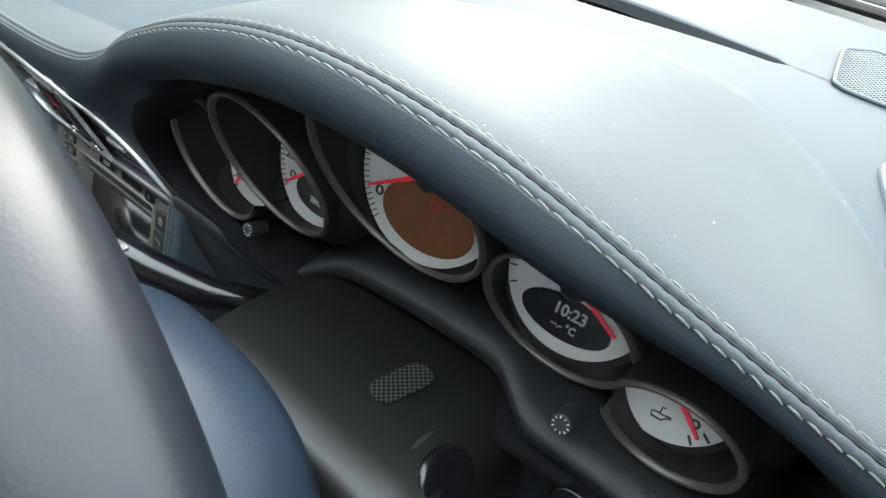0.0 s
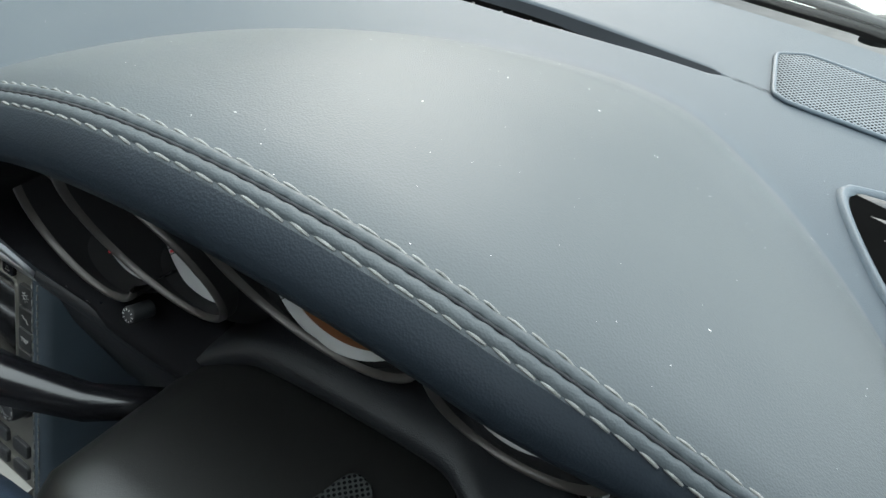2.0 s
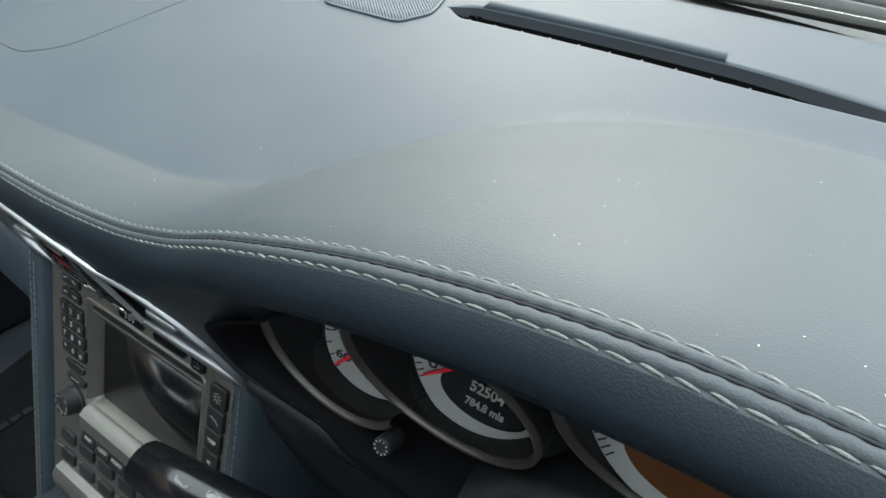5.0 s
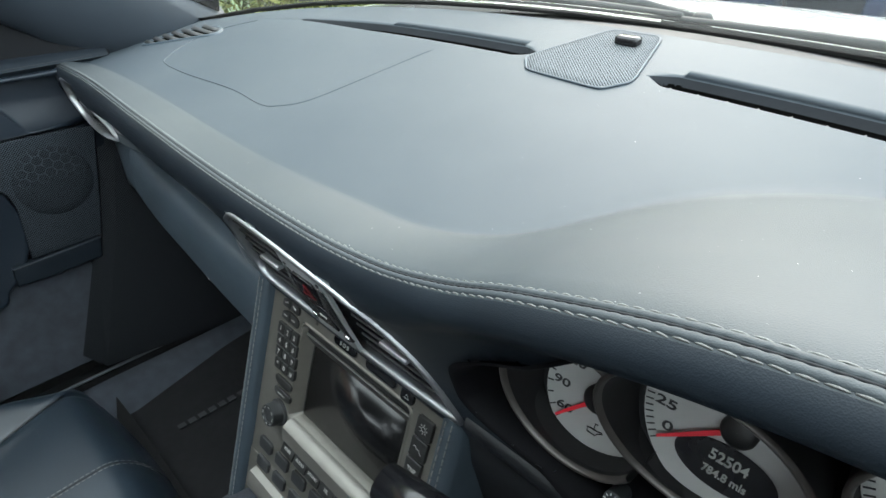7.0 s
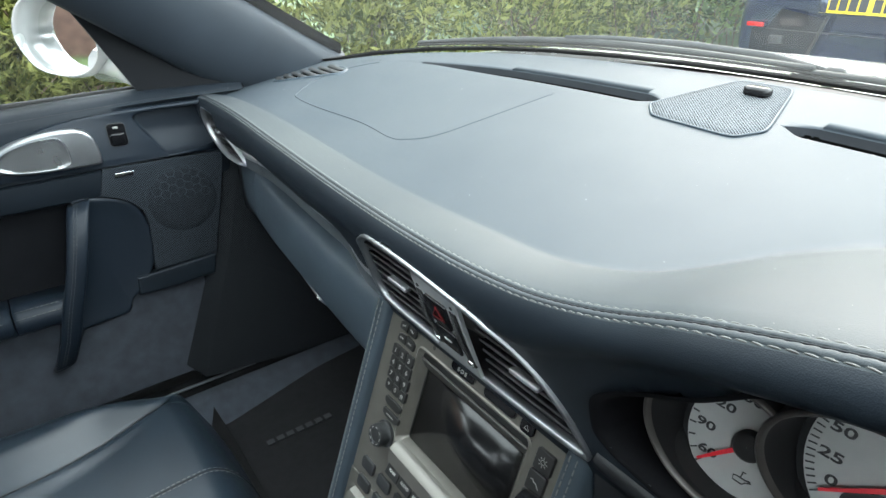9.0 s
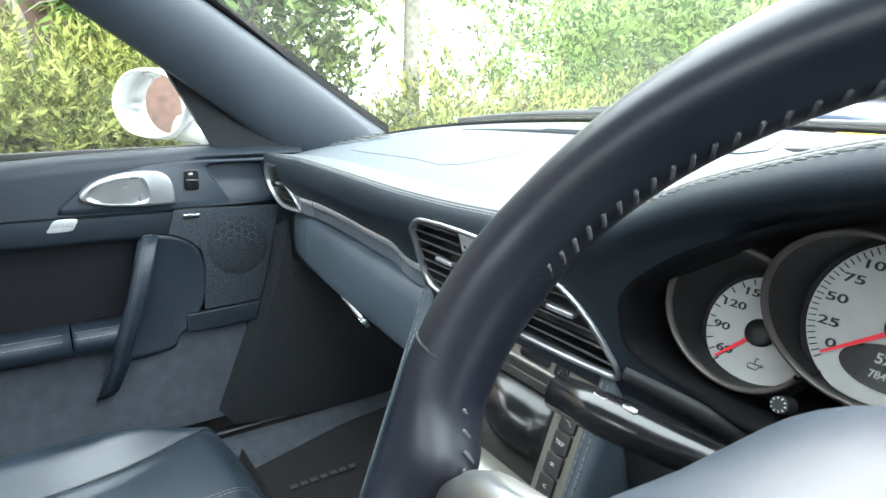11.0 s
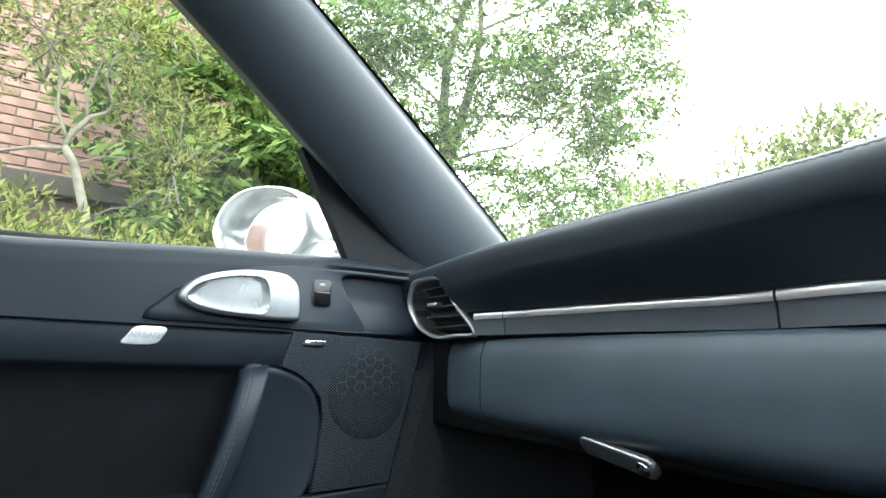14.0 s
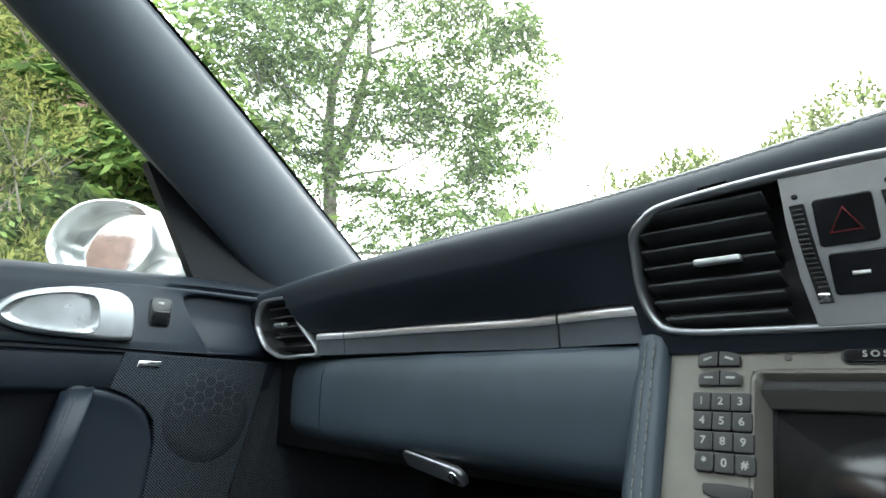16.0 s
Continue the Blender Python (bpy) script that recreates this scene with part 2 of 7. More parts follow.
def grid_faces(nu, nv, closed_u=False, closed_v=False):
    f = []
    for i in range(nu if closed_u else nu - 1):
        for j in range(nv if closed_v else nv - 1):
            a, b = i, (i + 1) % nu
            c, d = j, (j + 1) % nv
            f.append((a * nv + c, b * nv + c, b * nv + d, a * nv + d))
    return f


def loft(name, loops, mat, parent=None, label="", closed=True, cap=(False, False), smooth=True):
    n = len(loops[0])
    v = [p for lp in loops for p in lp]
    f = grid_faces(len(loops), n, False, closed)
    if cap[0]:
        f.append(tuple(range(n)))
    if cap[1]:
        f.append(tuple(reversed(range((len(loops) - 1) * n, len(loops) * n))))
    return obj(name, v, f, mat, parent, label, smooth)


def tube(name, pts, r, mat, parent=None, label="", n=10, closed=False, radii=None):
    pts = [Vector(p) for p in pts]
    loops = []
    m = len(pts)
    up = Vector((0.13, 0.21, 0.97))
    for i, p in enumerate(pts):
        a = pts[(i - 1) % m] if (closed or i) else p
        b = pts[(i + 1) % m] if (closed or i < m - 1) else p
        t = (b - a).normalized()
        s = t.cross(up)
        if s.length < 0.05:
            s = t.cross(Vector((1, 0, 0)))
        s.normalize()
        u = s.cross(t)
        rr = radii[i] if radii else r
        loops.append([p + rr * (math.cos(k * 2 * math.pi / n) * s + math.sin(k * 2 * math.pi / n) * u) for k in range(n)])
    if closed:
        loops.append(loops[0])
    return loft(name, loops, mat, parent, label, cap=(not closed, not closed))


def box_bm(sx, sy, sz, bevel=0.0, m=None, seg=2):
    bm = bmesh.new()
    bmesh.ops.create_cube(bm, size=1)
    bmesh.ops.scale(bm, vec=(sx, sy, sz), verts=bm.verts)
    if bevel:
        bmesh.ops.bevel(bm, geom=bm.edges[:], offset=bevel, segments=seg, profile=0.6, affect="EDGES")
    if m is not None:
        bmesh.ops.transform(bm, matrix=m, verts=bm.verts)
    return bm


def frame_at(o, xa, za):
    """Matrix whose local x runs along xa, local z along za (made square), at o."""
    x = Vector(xa).normalized()
    z = (Vector(za) - x * Vector(za).dot(x)).normalized()
    y = z.cross(x)
    return Matrix.Translation(o) @ Matrix((x, y, z)).transposed().to_4x4()


def plate(name, outline, thick, mat, m, parent=None, label="", bevel=0.0, smooth=True):
    """A slab: outline in the local xy plane, from z = 0 up to thick."""
    bm = bmesh.new()
    vs = [bm.verts.new((x, y, 0)) for x, y in outline]
    f = bm.faces.new(vs)
    ex = bmesh.ops.extrude_face_region(bm, geom=[f])
    top = [g for g in ex["geom"] if isinstance(g, bmesh.types.BMVert)]
    bmesh.ops.translate(bm, vec=(0, 0, thick), verts=top)
    bmesh.ops.recalc_face_normals(bm, faces=bm.faces)
    if bevel:
        tops = set(top)
        bmesh.ops.bevel(bm, geom=[e for e in bm.edges if e.verts[0] in tops and e.verts[1] in tops], offset=bevel, segments=3, profile=0.6, affect="EDGES")
    bmesh.ops.transform(bm, matrix=m, verts=bm.verts)
    return sharp(part(name, bm, mat, parent, label, smooth), 40)


def rounded(w, h, r, n=5, cx=0.0, cy=0.0):
    o = []
    for sx, sy, a0 in ((1, 1, 0), (-1, 1, 90), (-1, -1, 180), (1, -1, 270)):
        for k in range(n + 1):
            a = radians(a0 + 90 * k / n)
            o.append((cx + sx * (w / 2 - r) + r * math.cos(a), cy + sy * (h / 2 - r) + r * math.sin(a)))
    return o


def lettering(name, body, size, m, mat, parent, label="", depth=0.0002, align="CENTER"):
    cu = bpy.data.curves.new(name, "FONT")
    cu.body, cu.size, cu.extrude = body, size, depth
    cu.align_x, cu.align_y = align, "CENTER"
    cu.offset = size * 0.018
    tmp = bpy.data.objects.new(name, cu)
    scene.collection.objects.link(tmp)
    me = bpy.data.meshes.new_from_object(tmp.evaluated_get(bpy.context.evaluated_depsgraph_get()))
    bpy.data.objects.remove(tmp)
    me.transform(m)
    me.materials.clear()
    me.materials.append(mat)
    ob = new(name, me)
    if parent is not None:
        under(ob, parent) if parent.type == "EMPTY" else None
    if label:
        ob["label"] = label
    return ob


def hermite(ks, vs, x):
    n = len(ks)
    k = 0
    while k < n - 2 and x > ks[k + 1]:
        k += 1
    x = min(max(x, ks[0]), ks[-1])
    sl = lambda i: (vs[min(i + 1, n - 1)] - vs[max(i - 1, 0)]) / (ks[min(i + 1, n - 1)] - ks[max(i - 1, 0)])
    h = ks[k + 1] - ks[k]
    u = (x - ks[k]) / h
    return ((2 * u**3 - 3 * u * u + 1) * vs[k] + (u**3 - 2 * u * u + u) * h * sl(k)
            + (3 * u * u - 2 * u**3) * vs[k + 1] + (u**3 - u * u) * h * sl(k + 1))


def resample(loop, n):
    pts = [Vector(p) for p in loop]
    m = len(pts)
    fine = []
    for i in range(m):
        p0, p1, p2, p3 = pts[i - 1], pts[i], pts[(i + 1) % m], pts[(i + 2) % m]
        for k in range(12):
            u = k / 12
            fine.append(0.5 * (2 * p1 + (p2 - p0) * u + (2 * p0 - 5 * p1 + 4 * p2 - p3) * u * u + (3 * p1 - 3 * p2 + p3 - p0) * u**3))
    ds = [0.0]
    for i in range(len(fine)):
        ds.append(ds[-1] + (fine[(i + 1) % len(fine)] - fine[i]).length)
    out, i = [], 0
    for k in range(n):
        t = ds[-1] * k / n
        while ds[i + 1] < t:
            i += 1
        u = (t - ds[i]) / max(ds[i + 1] - ds[i], 1e-9)
        out.append(fine[i % len(fine)].lerp(fine[(i + 1) % len(fine)], u))
    return out


def smooth01(a, b, x):
    t = min(max((x - a) / (b - a), 0), 1)
    return t * t * (3 - 2 * t)


# ---------- the dashboard's surface ----------
LIP_X = [-0.74, -0.55, -0.35, -0.15, 0.0, 0.08, 0.14, 0.20, 0.28, 0.36, 0.44, 0.52, 0.58, 0.64, 0.74]
LIP_Y = [-0.022, -0.030, -0.043, -0.053, -0.060, -0.061, -0.065, -0.072, -0.076, -0.078, -0.072, -0.060, -0.056, -0.056, -0.059]
LIP_Z = [0.802, 0.813, 0.816, 0.816, 0.822, 0.830, 0.848, 0.875, 0.901, 0.913, 0.901, 0.868, 0.847, 0.830, 0.822]
CREASE_X = [-0.74, -0.4, -0.15, 0.0, 0.07, 0.12, 0.17, 0.21, 0.27, 0.36, 0.45, 0.51, 0.55, 0.60, 0.66, 0.74]
CREASE_Y = [0.012, -0.004, -0.014, -0.008, 0.000, 0.028, 0.095, 0.136, 0.172, 0.195, 0.188, 0.145, 0.100, 0.03, -0.005, -0.005]


def lip(x):
    return hermite(LIP_X, LIP_Y, x), hermite(LIP_X, LIP_Z, x)


def crease(x):
    return hermite(CREASE_X, CREASE_Y, x)


def rear_edge(x):
    return 0.385 - (0.36 if x < 0 else 0.15) * x * x


def slot_y(x):
    return 0.279 - 0.16 * x * x


def slot_half(x):
    a = abs(x)
    return 0.0125 * smooth01(0.060, 0.090, a) * (1 - smooth01(0.30, 0.465, a) * 0.78) * (1 - smooth01(0.452, 0.470, a))


def base_z(x, y):
    s = y + 0.05
    return 0.812 - 0.028 * abs(x / 0.72) ** 4 + 0.205 * s - 0.09 * s * s


def top_z(x, y):
    """Height of the dashboard's upper skin."""
    yl, zl = lip(x)
    yc = crease(x)
    b = base_z(x, y)
    h = zl - base_z(x, yl)
    s = (y - yl) / (yc - yl)
    w = 0.08
    if s < 1 - w:
        g = 1 - max(s, 0) ** 1.45
    elif s < 1 + w:
        s0 = 1 - w
        g0, d0 = 1 - s0**1.45, -1.45 * s0**0.45
        u = (s - s0) / (2 * w)
        g = (2 * u**3 - 3 * u * u + 1) * g0 + (u**3 - 2 * u * u + u) * 2 * w * d0
    else:
        g = 0
    return b + h * g


def face_end(x):
    """Where the pad's face ends, above the trim strip and below the centre vents: y, z."""
    near_vent, below = smooth01(-0.26, -0.14, x), smooth01(-0.1345, -0.1275, x)
    y = -0.016 + 0.005 * smooth01(-0.57, -0.50, x) - 0.010 * smooth01(-0.5, -0.24, x) - 0.024 * near_vent + 0.007 * below
    return y, 0.742 - 0.005 * smooth01(-0.5, -0.15, x) - 0.035 * below


def roll_size(x):
    """The hood's roll grows thinner towards its outer end."""
    return 1 - 0.42 * smooth01(0.46, 0.54, x)


def face_bow(x):
    """How full the pad's face is above the trim strip."""
    return 0.8 + 0.7 * smooth01(-0.14, -0.28, x) if x < -0.14 else 0.8


def face_y(x, z):
    """Depth of the pad's face at a height."""
    yl, zl = lip(x)
    ye, ze = face_end(x)
    y0, z0 = yl - 0.010, zl - 0.034
    if z > z0:
        return yl - 0.0100 - 0.0015 * smooth01(z0, z0 + 0.010, z)
    u = min((z - z0) / (ze - z0), 1.2)
    return y0 + (ye - y0) * u ** face_bow(x)


def pad_profile(x):
    yl, zl = lip(x)
    yb, ys, sh, yc = rear_edge(x), slot_y(x), slot_half(x), crease(x)
    rows = []
    e = ys + 0.016
    for k in range(7):
        y = yb + (e - yb) * k / 6
        rows.append((y, top_z(x, y)))
    for dy, dep in ((0.0035, 0), (0.001, 0.10), (-0.0005, 0.9), (-0.004, 1), (-1, 1), (-2, 0.9), (-3, 0.1), (-4, 0)):
        if dy >= -0.005:
            y = ys + sh + dy * (1 if sh > 0.002 else 0.4)
        else:
            y = ys - sh + {-1: 0.004, -2: 0.0005, -3: -0.001, -4: -0.0035}[dy] * (1 if sh > 0.002 else 0.4)
        d = dep * min(sh * 1.6, 0.016)
        rows.append((y, top_z(x, y) - d))
    s0, s1 = ys - sh - 0.006, yc + (yc - yl) * 0.12
    for k in range(12):
        y = s0 + (s1 - s0) * k / 12
        rows.append((y, top_z(x, y)))
    for k in range(8):
        y = s1 - (yc - yl) * 0.24 * k / 8
        rows.append((y, top_z(x, y)))
    s2 = yc - (yc - yl) * 0.12
    for k in range(15):
        y = s2 + (yl - s2) * k / 14
        rows.append((y, top_z(x, y)))
    hood = smooth01(0.085, 0.17, x) * (1 - smooth01(0.55, 0.635, x))
    left = [(-0.0035, -0.0018), (-0.0062, -0.0042), (-0.0088, -0.0075), (-0.0105, -0.0115), (-0.0115, -0.017), (-0.0115, -0.024), (-0.0100, -0.034)]
    over = [(-0.0035, -0.0020), (-0.0068, -0.0045), (-0.0100, -0.0080), (-0.0122, -0.0120), (-0.0130, -0.017), (-0.0112, -0.0225), (-0.0055, -0.0275)]
    thin = roll_size(x)
    over = [(p * thin, q * thin) for p, q in over]
    for a, b in zip(left, over):
        rows.append((yl + a[0] + (b[0] - a[0]) * hood, zl + a[1] + (b[1] - a[1]) * hood))
    y0, z0 = rows[-1]
    ye, ze = face_end(x)
    hood = smooth01(0.205, 0.222, x) * (1 - smooth01(0.585, 0.60, x))
    for k in range(1, 33):
        u = k / 32
        ya, za = y0 + (ye - y0) * u ** face_bow(x), z0 + (ze - z0) * u
        yb2, zb2 = y0 + 0.09 * u, z0 - 0.012 * math.sin(u * math.pi / 2)
        rows.append((ya + (yb2 - ya) * hood, za + (zb2 - za) * hood))
    return rows


dash = thing("dashboard", "navy leather dashboard with grey double stitching and dusty top", "dashboard", (0, 0, 0.8))


def child(ob):
    """Hang an object built in world places under the dashboard."""
    return under(ob, dash)


def under(ob, top):
    ob.parent = top
    ob.matrix_parent_inverse = Matrix.Translation(-Vector(top.location))
    return ob


XS = [-0.735 + 1.47 * k / 588 for k in range(589)]
PROF = [pad_profile(x) for x in XS]
NV = len(PROF[0])


def inside(outline, x, z):
    """Whether (x, z) lies in a closed outline."""
    hit = False
    n = len(outline)
    for i in range(n):
        (x0, z0), (x1, z1) = outline[i], outline[(i + 1) % n]
        if (z0 > z) != (z1 > z) and x < x0 + (x1 - x0) * (z - z0) / (z1 - z0):
            hit = not hit
    return hit


VENT = [(-0.126, 0.767), (-0.124, 0.780), (-0.114, 0.789), (-0.097, 0.796), (-0.032, 0.799), (0.034, 0.797), (0.072, 0.789), (0.097, 0.775), (0.115, 0.757),
        (0.128, 0.738), (0.136, 0.723), (0.127, 0.7165), (0.075, 0.7135), (0.021, 0.713), (-0.050, 0.713), (-0.106, 0.715), (-0.121, 0.724), (-0.127, 0.744)]
SV = [(-0.711, 0.757), (-0.704, 0.776), (-0.686, 0.789), (-0.653, 0.791), (-0.624, 0.788), (-0.610, 0.771), (-0.596, 0.749), (-0.573, 0.717), (-0.61, 0.713), (-0.653, 0.712), (-0.688, 0.723), (-0.704, 0.739)]


def mouth(grow):
    """Outline (x, z) of the instrument binnacle's mouth."""
    o = []
    for k in range(120):
        a = 2 * math.pi * k / 120
        c, s = math.cos(a), math.sin(a)
        x = 0.358 + (0.216 + grow) * math.copysign(abs(c) ** 0.75, c)
        zl = lip(min(max(x, 0.145), 0.572))[1]
        o.append((x, 0.765 + (zl - 0.0295 * roll_size(x) - 0.765 + grow) * s ** (0.60 if c < 0 else 0.16) if s >= 0 else 0.765 - (0.034 + grow) * abs(s) ** 0.55))
    return o


MOUTH = mouth(0.0)
VENT_LINE = [tuple(p) for p in resample(VENT, 96)]
SV_LINE = [tuple(p) for p in resample(SV, 96)]
PV = [(x, y, z) for x, pr in zip(XS, PROF) for y, z in pr]
def near(outline, x, z):
    """The nearest place on an outline and how far it is."""
    best, out = 9.0, (x, z)
    for i in range(len(outline)):
        (x0, z0), (x1, z1) = outline[i], outline[(i + 1) % len(outline)]
        dx, dz = x1 - x0, z1 - z0
        t = min(max(((x - x0) * dx + (z - z0) * dz) / (dx * dx + dz * dz), 0), 1)
        d = math.hypot(x0 + t * dx - x, z0 + t * dz - z)
        if d < best:
            best, out = d, (x0 + t * dx, z0 + t * dz)
    return best, out


# the pad's skin ends on the vents' outlines
for i, (x, y, z) in enumerate(PV):
    if y < -0.005 and 0.70 < z < 0.86 and (-0.72 < x < -0.56 or -0.14 < x < 0.21):
        d, (xx, zz) = near(SV_LINE if x < -0.3 else (VENT_LINE if x < 0.137 else MOUTH), x, z)
        if d < 0.0019:
            PV[i] = (xx, y, zz)
PF = []
for q in grid_faces(len(XS), NV):
    cx_, cy_, cz_ = [sum(PV[i][k] for i in q) / 4 for k in range(3)]
    if cy_ < -0.005 and cz_ < 0.86 and (inside(VENT_LINE, cx_, cz_) or inside(SV_LINE, cx_, cz_) or (cx_ < 0.222 and inside(MOUTH, cx_, cz_))):
        continue
    PF.append(q)
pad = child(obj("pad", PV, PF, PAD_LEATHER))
# the dust lies thicker on the roll and hood, up to the crease; face and slot carry shade in their colour
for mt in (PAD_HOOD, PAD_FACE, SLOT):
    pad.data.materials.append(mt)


def skin_zone(q):
    """0: the flat top, 1: the hood up to the crease, 2: the face below the lower stitching, darkened with its shade, 3:
    the demister slot's inside, darkened with its shade.
    """
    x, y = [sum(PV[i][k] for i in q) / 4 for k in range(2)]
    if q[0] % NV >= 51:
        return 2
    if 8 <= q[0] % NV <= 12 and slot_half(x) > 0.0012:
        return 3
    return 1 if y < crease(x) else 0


pad.data.polygons.foreach_set("material_index", [skin_zone(q) for q in PF])


def row_at(x, off):
    """A place on the lip's skin at x: off in metres down from the lip over the roll."""
    yl, zl = lip(x)
    hood = smooth01(0.085, 0.17, x) * (1 - smooth01(0.55, 0.635, x))
    ks = [0.0, 0.0040, 0.0075, 0.0115, 0.016]
    ya = [0, -0.0035, -0.0062 - 0.0006 * hood, -0.0088 - 0.0012 * hood, -0.0105 - 0.0023 * hood]
    za = [0, -0.0019, -0.0043, -0.0078, -0.0122]
    if off < 0:
        return Vector((x, yl - off, top_z(x, yl - off)))
    return Vector((x, yl + hermite(ks, ya, off), zl + hermite(ks, za, off)))


def stitch_row(name, off, length, gap, r, seed):
    rnd = random.Random(seed)
    pts = [row_at(-0.725 + 1.45 * k / 1450, off) for k in range(1451)]
    v, f = [], []
    acc, start = 0.0, 0
    i = 0
    while i < len(pts) - 1:
        j, d = i, 0.0
        while j < len(pts) - 1 and d < length:
            d += (pts[j + 1] - pts[j]).length
            j += 1
        a, b = pts[i], pts[j]
        t = (b - a).normalized()
        yl, zl = lip(a.x)
        n = Vector((0, -0.55, 0.83)) if off > 0 else Vector((0, -0.15, 0.99))
        s = t.cross(n).normalized()
        tilt = rnd.uniform(0.05, 0.22) * length
        base = len(v)
        for q in range(6):
            u = q / 5
            rr = r * (0.70 + 0.30 * math.sin(math.pi * u))
            c = a + (b - a) * u + s * (tilt * (u - 0.5)) + n * (rr * 1.1 * math.sin(math.pi * u) ** 0.6 - 0.0003)
            for k in range(6):
                w = k * math.pi / 3
                v.append(c + rr * (math.cos(w) * s + math.sin(w) * n))
        for q in range(5):
            for k in range(6):
                f.append((base + q * 6 + k, base + q * 6 + (k + 1) % 6, base + q * 6 + 6 + (k + 1) % 6, base + q * 6 + 6 + k))
        d = 0.0
        while j < len(pts) - 1 and d < gap:
            d += (pts[j + 1] - pts[j]).length
            j += 1
        i = j
    return child(tagged(obj(name, v, f, THREAD), "light grey sewn stitches along the lip", kind="stuff"))


UP, MID, LOW = -0.0008, 0.0028, 0.0066
PITCH = 0.0059
stitch_row("upper_stitching", UP, 0.0052, 0.0007, 0.00048, 1)
stitch_row("lower_stitching", LOW, 0.0052, 0.0007, 0.00050, 2)


def welt(name, outer, side, height):
    """A padded fold of leather between a stitch row and the seam, puckered along the seam."""
    loops, run, last = [], 0.0, None
    for k in range(1931):
        x = -0.725 + 1.45 * k / 1930
        here = row_at(x, MID)
        run += (here - last).length if last else 0.0
        last = here
        inner = MID + side * (0.00012 + 0.00042 * abs(math.sin(math.pi * run / PITCH)) ** 2.5)
        lp = []
        for u in (0.0, 0.12, 0.35, 0.65, 0.88, 0.96, 1.0):
            off = outer + (inner - outer) * u
            p = row_at(x, off)
            t = (row_at(x, off + 0.0004) - p).normalized()
            lift = height * math.sin(math.pi * (0.04 + 0.94 * u)) ** 0.55 - 0.0003
            lp.append(p + Vector((0, t.z, -t.y)) * (lift if u < 1 else -0.0006))
        loops.append(lp)
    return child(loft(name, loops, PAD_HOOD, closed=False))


welt("upper_welt", UP + 0.0002, -1, 0.0010)
welt("lower_welt", LOW - 0.0002, 1, 0.0012)
child(tube("seam", [row_at(-0.725 + 1.45 * k / 400, MID) for k in range(401)], 0.0005, SEAM, n=6))

# centre speaker grille with light sensor
def on_top(x, y, dz=0.0):
    return Vector((x, y, top_z(x, y) + dz))


def draped(name, outline, dz, mat, rim=None, rim_r=0.002, res=10):
    """A thin plate lying on the dashboard top with an outline of (x, y) corners, and a rim round it."""
    n = len(outline)
    pts = []
    for i in range(n):
        a, b = Vector(outline[i]), Vector(outline[(i + 1) % n])
        for k in range(res):
            pts.append(a + (b - a) * k / res)
    for _ in range(2):
        pts = [(pts[i - 1] + pts[i] * 2 + pts[(i + 1) % len(pts)]) / 4 for i in range(len(pts))]
    c = sum(pts, Vector((0, 0))) / len(pts)
    rings = []
    for s in (1.0, 0.99, 0.75, 0.5, 0.25, 0.02):
        rings.append([on_top(*(c + (p - c) * s), dz if s < 1 else -0.002) for p in pts])
    g = child(loft(name, rings, mat, cap=(False, True)))
    if rim:
        tube("rim", [on_top(*p, dz * 0.6) for p in pts], rim_r, rim, n=8, closed=True).parent = g
    return g


def hole_plate_material(name, color, scale, ratio=0.33, flat=2):
    m = material(name, color, 0.85, spec=0.06)
    nt = m.node_tree
    b = nt.nodes["Principled BSDF"]
    v = nt.nodes.new("ShaderNodeTexVoronoi")
    v.inputs["Scale"].default_value = scale
    v.inputs["Randomness"].default_value = 0.0
    co = nt.nodes.new("ShaderNodeTexCoord")
    mp = nt.nodes.new("ShaderNodeMapping")
    mp.inputs["Scale"].default_value = [0.0 if k == flat else 1.0 for k in range(3)]
    mp.inputs["Rotation"].default_value = [radians(45) if k == flat else 0.0 for k in range(3)]
    nt.links.new(co.outputs["Object"], mp.inputs["Vector"])
    nt.links.new(mp.outputs["Vector"], v.inputs["Vector"])
    r = nt.nodes.new("ShaderNodeValToRGB")
    r.color_ramp.elements[0].position, r.color_ramp.elements[1].position = ratio, ratio + 0.08
    r.color_ramp.elements[0].color = (0.003, 0.003, 0.004, 1)
    r.color_ramp.elements[1].color = (*color, 1)
    nt.links.new(v.outputs["Distance"], r.inputs["Fac"])
    nt.links.new(r.outputs["Color"], b.inputs["Base Color"])
    bp = nt.nodes.new("ShaderNodeBump")
    bp.inputs["Strength"].default_value, bp.inputs["Distance"].default_value = 1.0, 0.001
    nt.links.new(r.outputs["Color"], bp.inputs["Height"])
    nt.links.new(bp.outputs["Normal"], b.inputs["Normal"])
    return m


MESH_TOP = hole_plate_material("perforated_grille", (0.14, 0.15, 0.16), 400, 0.30)
draped("speaker_grille", [(-0.045, 0.236), (0.043, 0.230), (0.060, 0.258), (0.026, 0.374), (-0.034, 0.374), (-0.067, 0.262)], 0.0016, MESH_TOP, LEATHER, 0.0013)
draped("tweeter_grille", [(0.487, 0.292), (0.495, 0.238), (0.505, 0.232), (0.58, 0.224), (0.645, 0.205), (0.645, 0.255), (0.58, 0.290), (0.505, 0.303)], 0.0016, MESH_TOP, LEATHER, 0.0016)
child(part("light_sensor", box_bm(0.026, 0.015, 0.010, 0.0045, Matrix.Translation(on_top(0.006, 0.338, 0.0055)), 3), GLOSS))

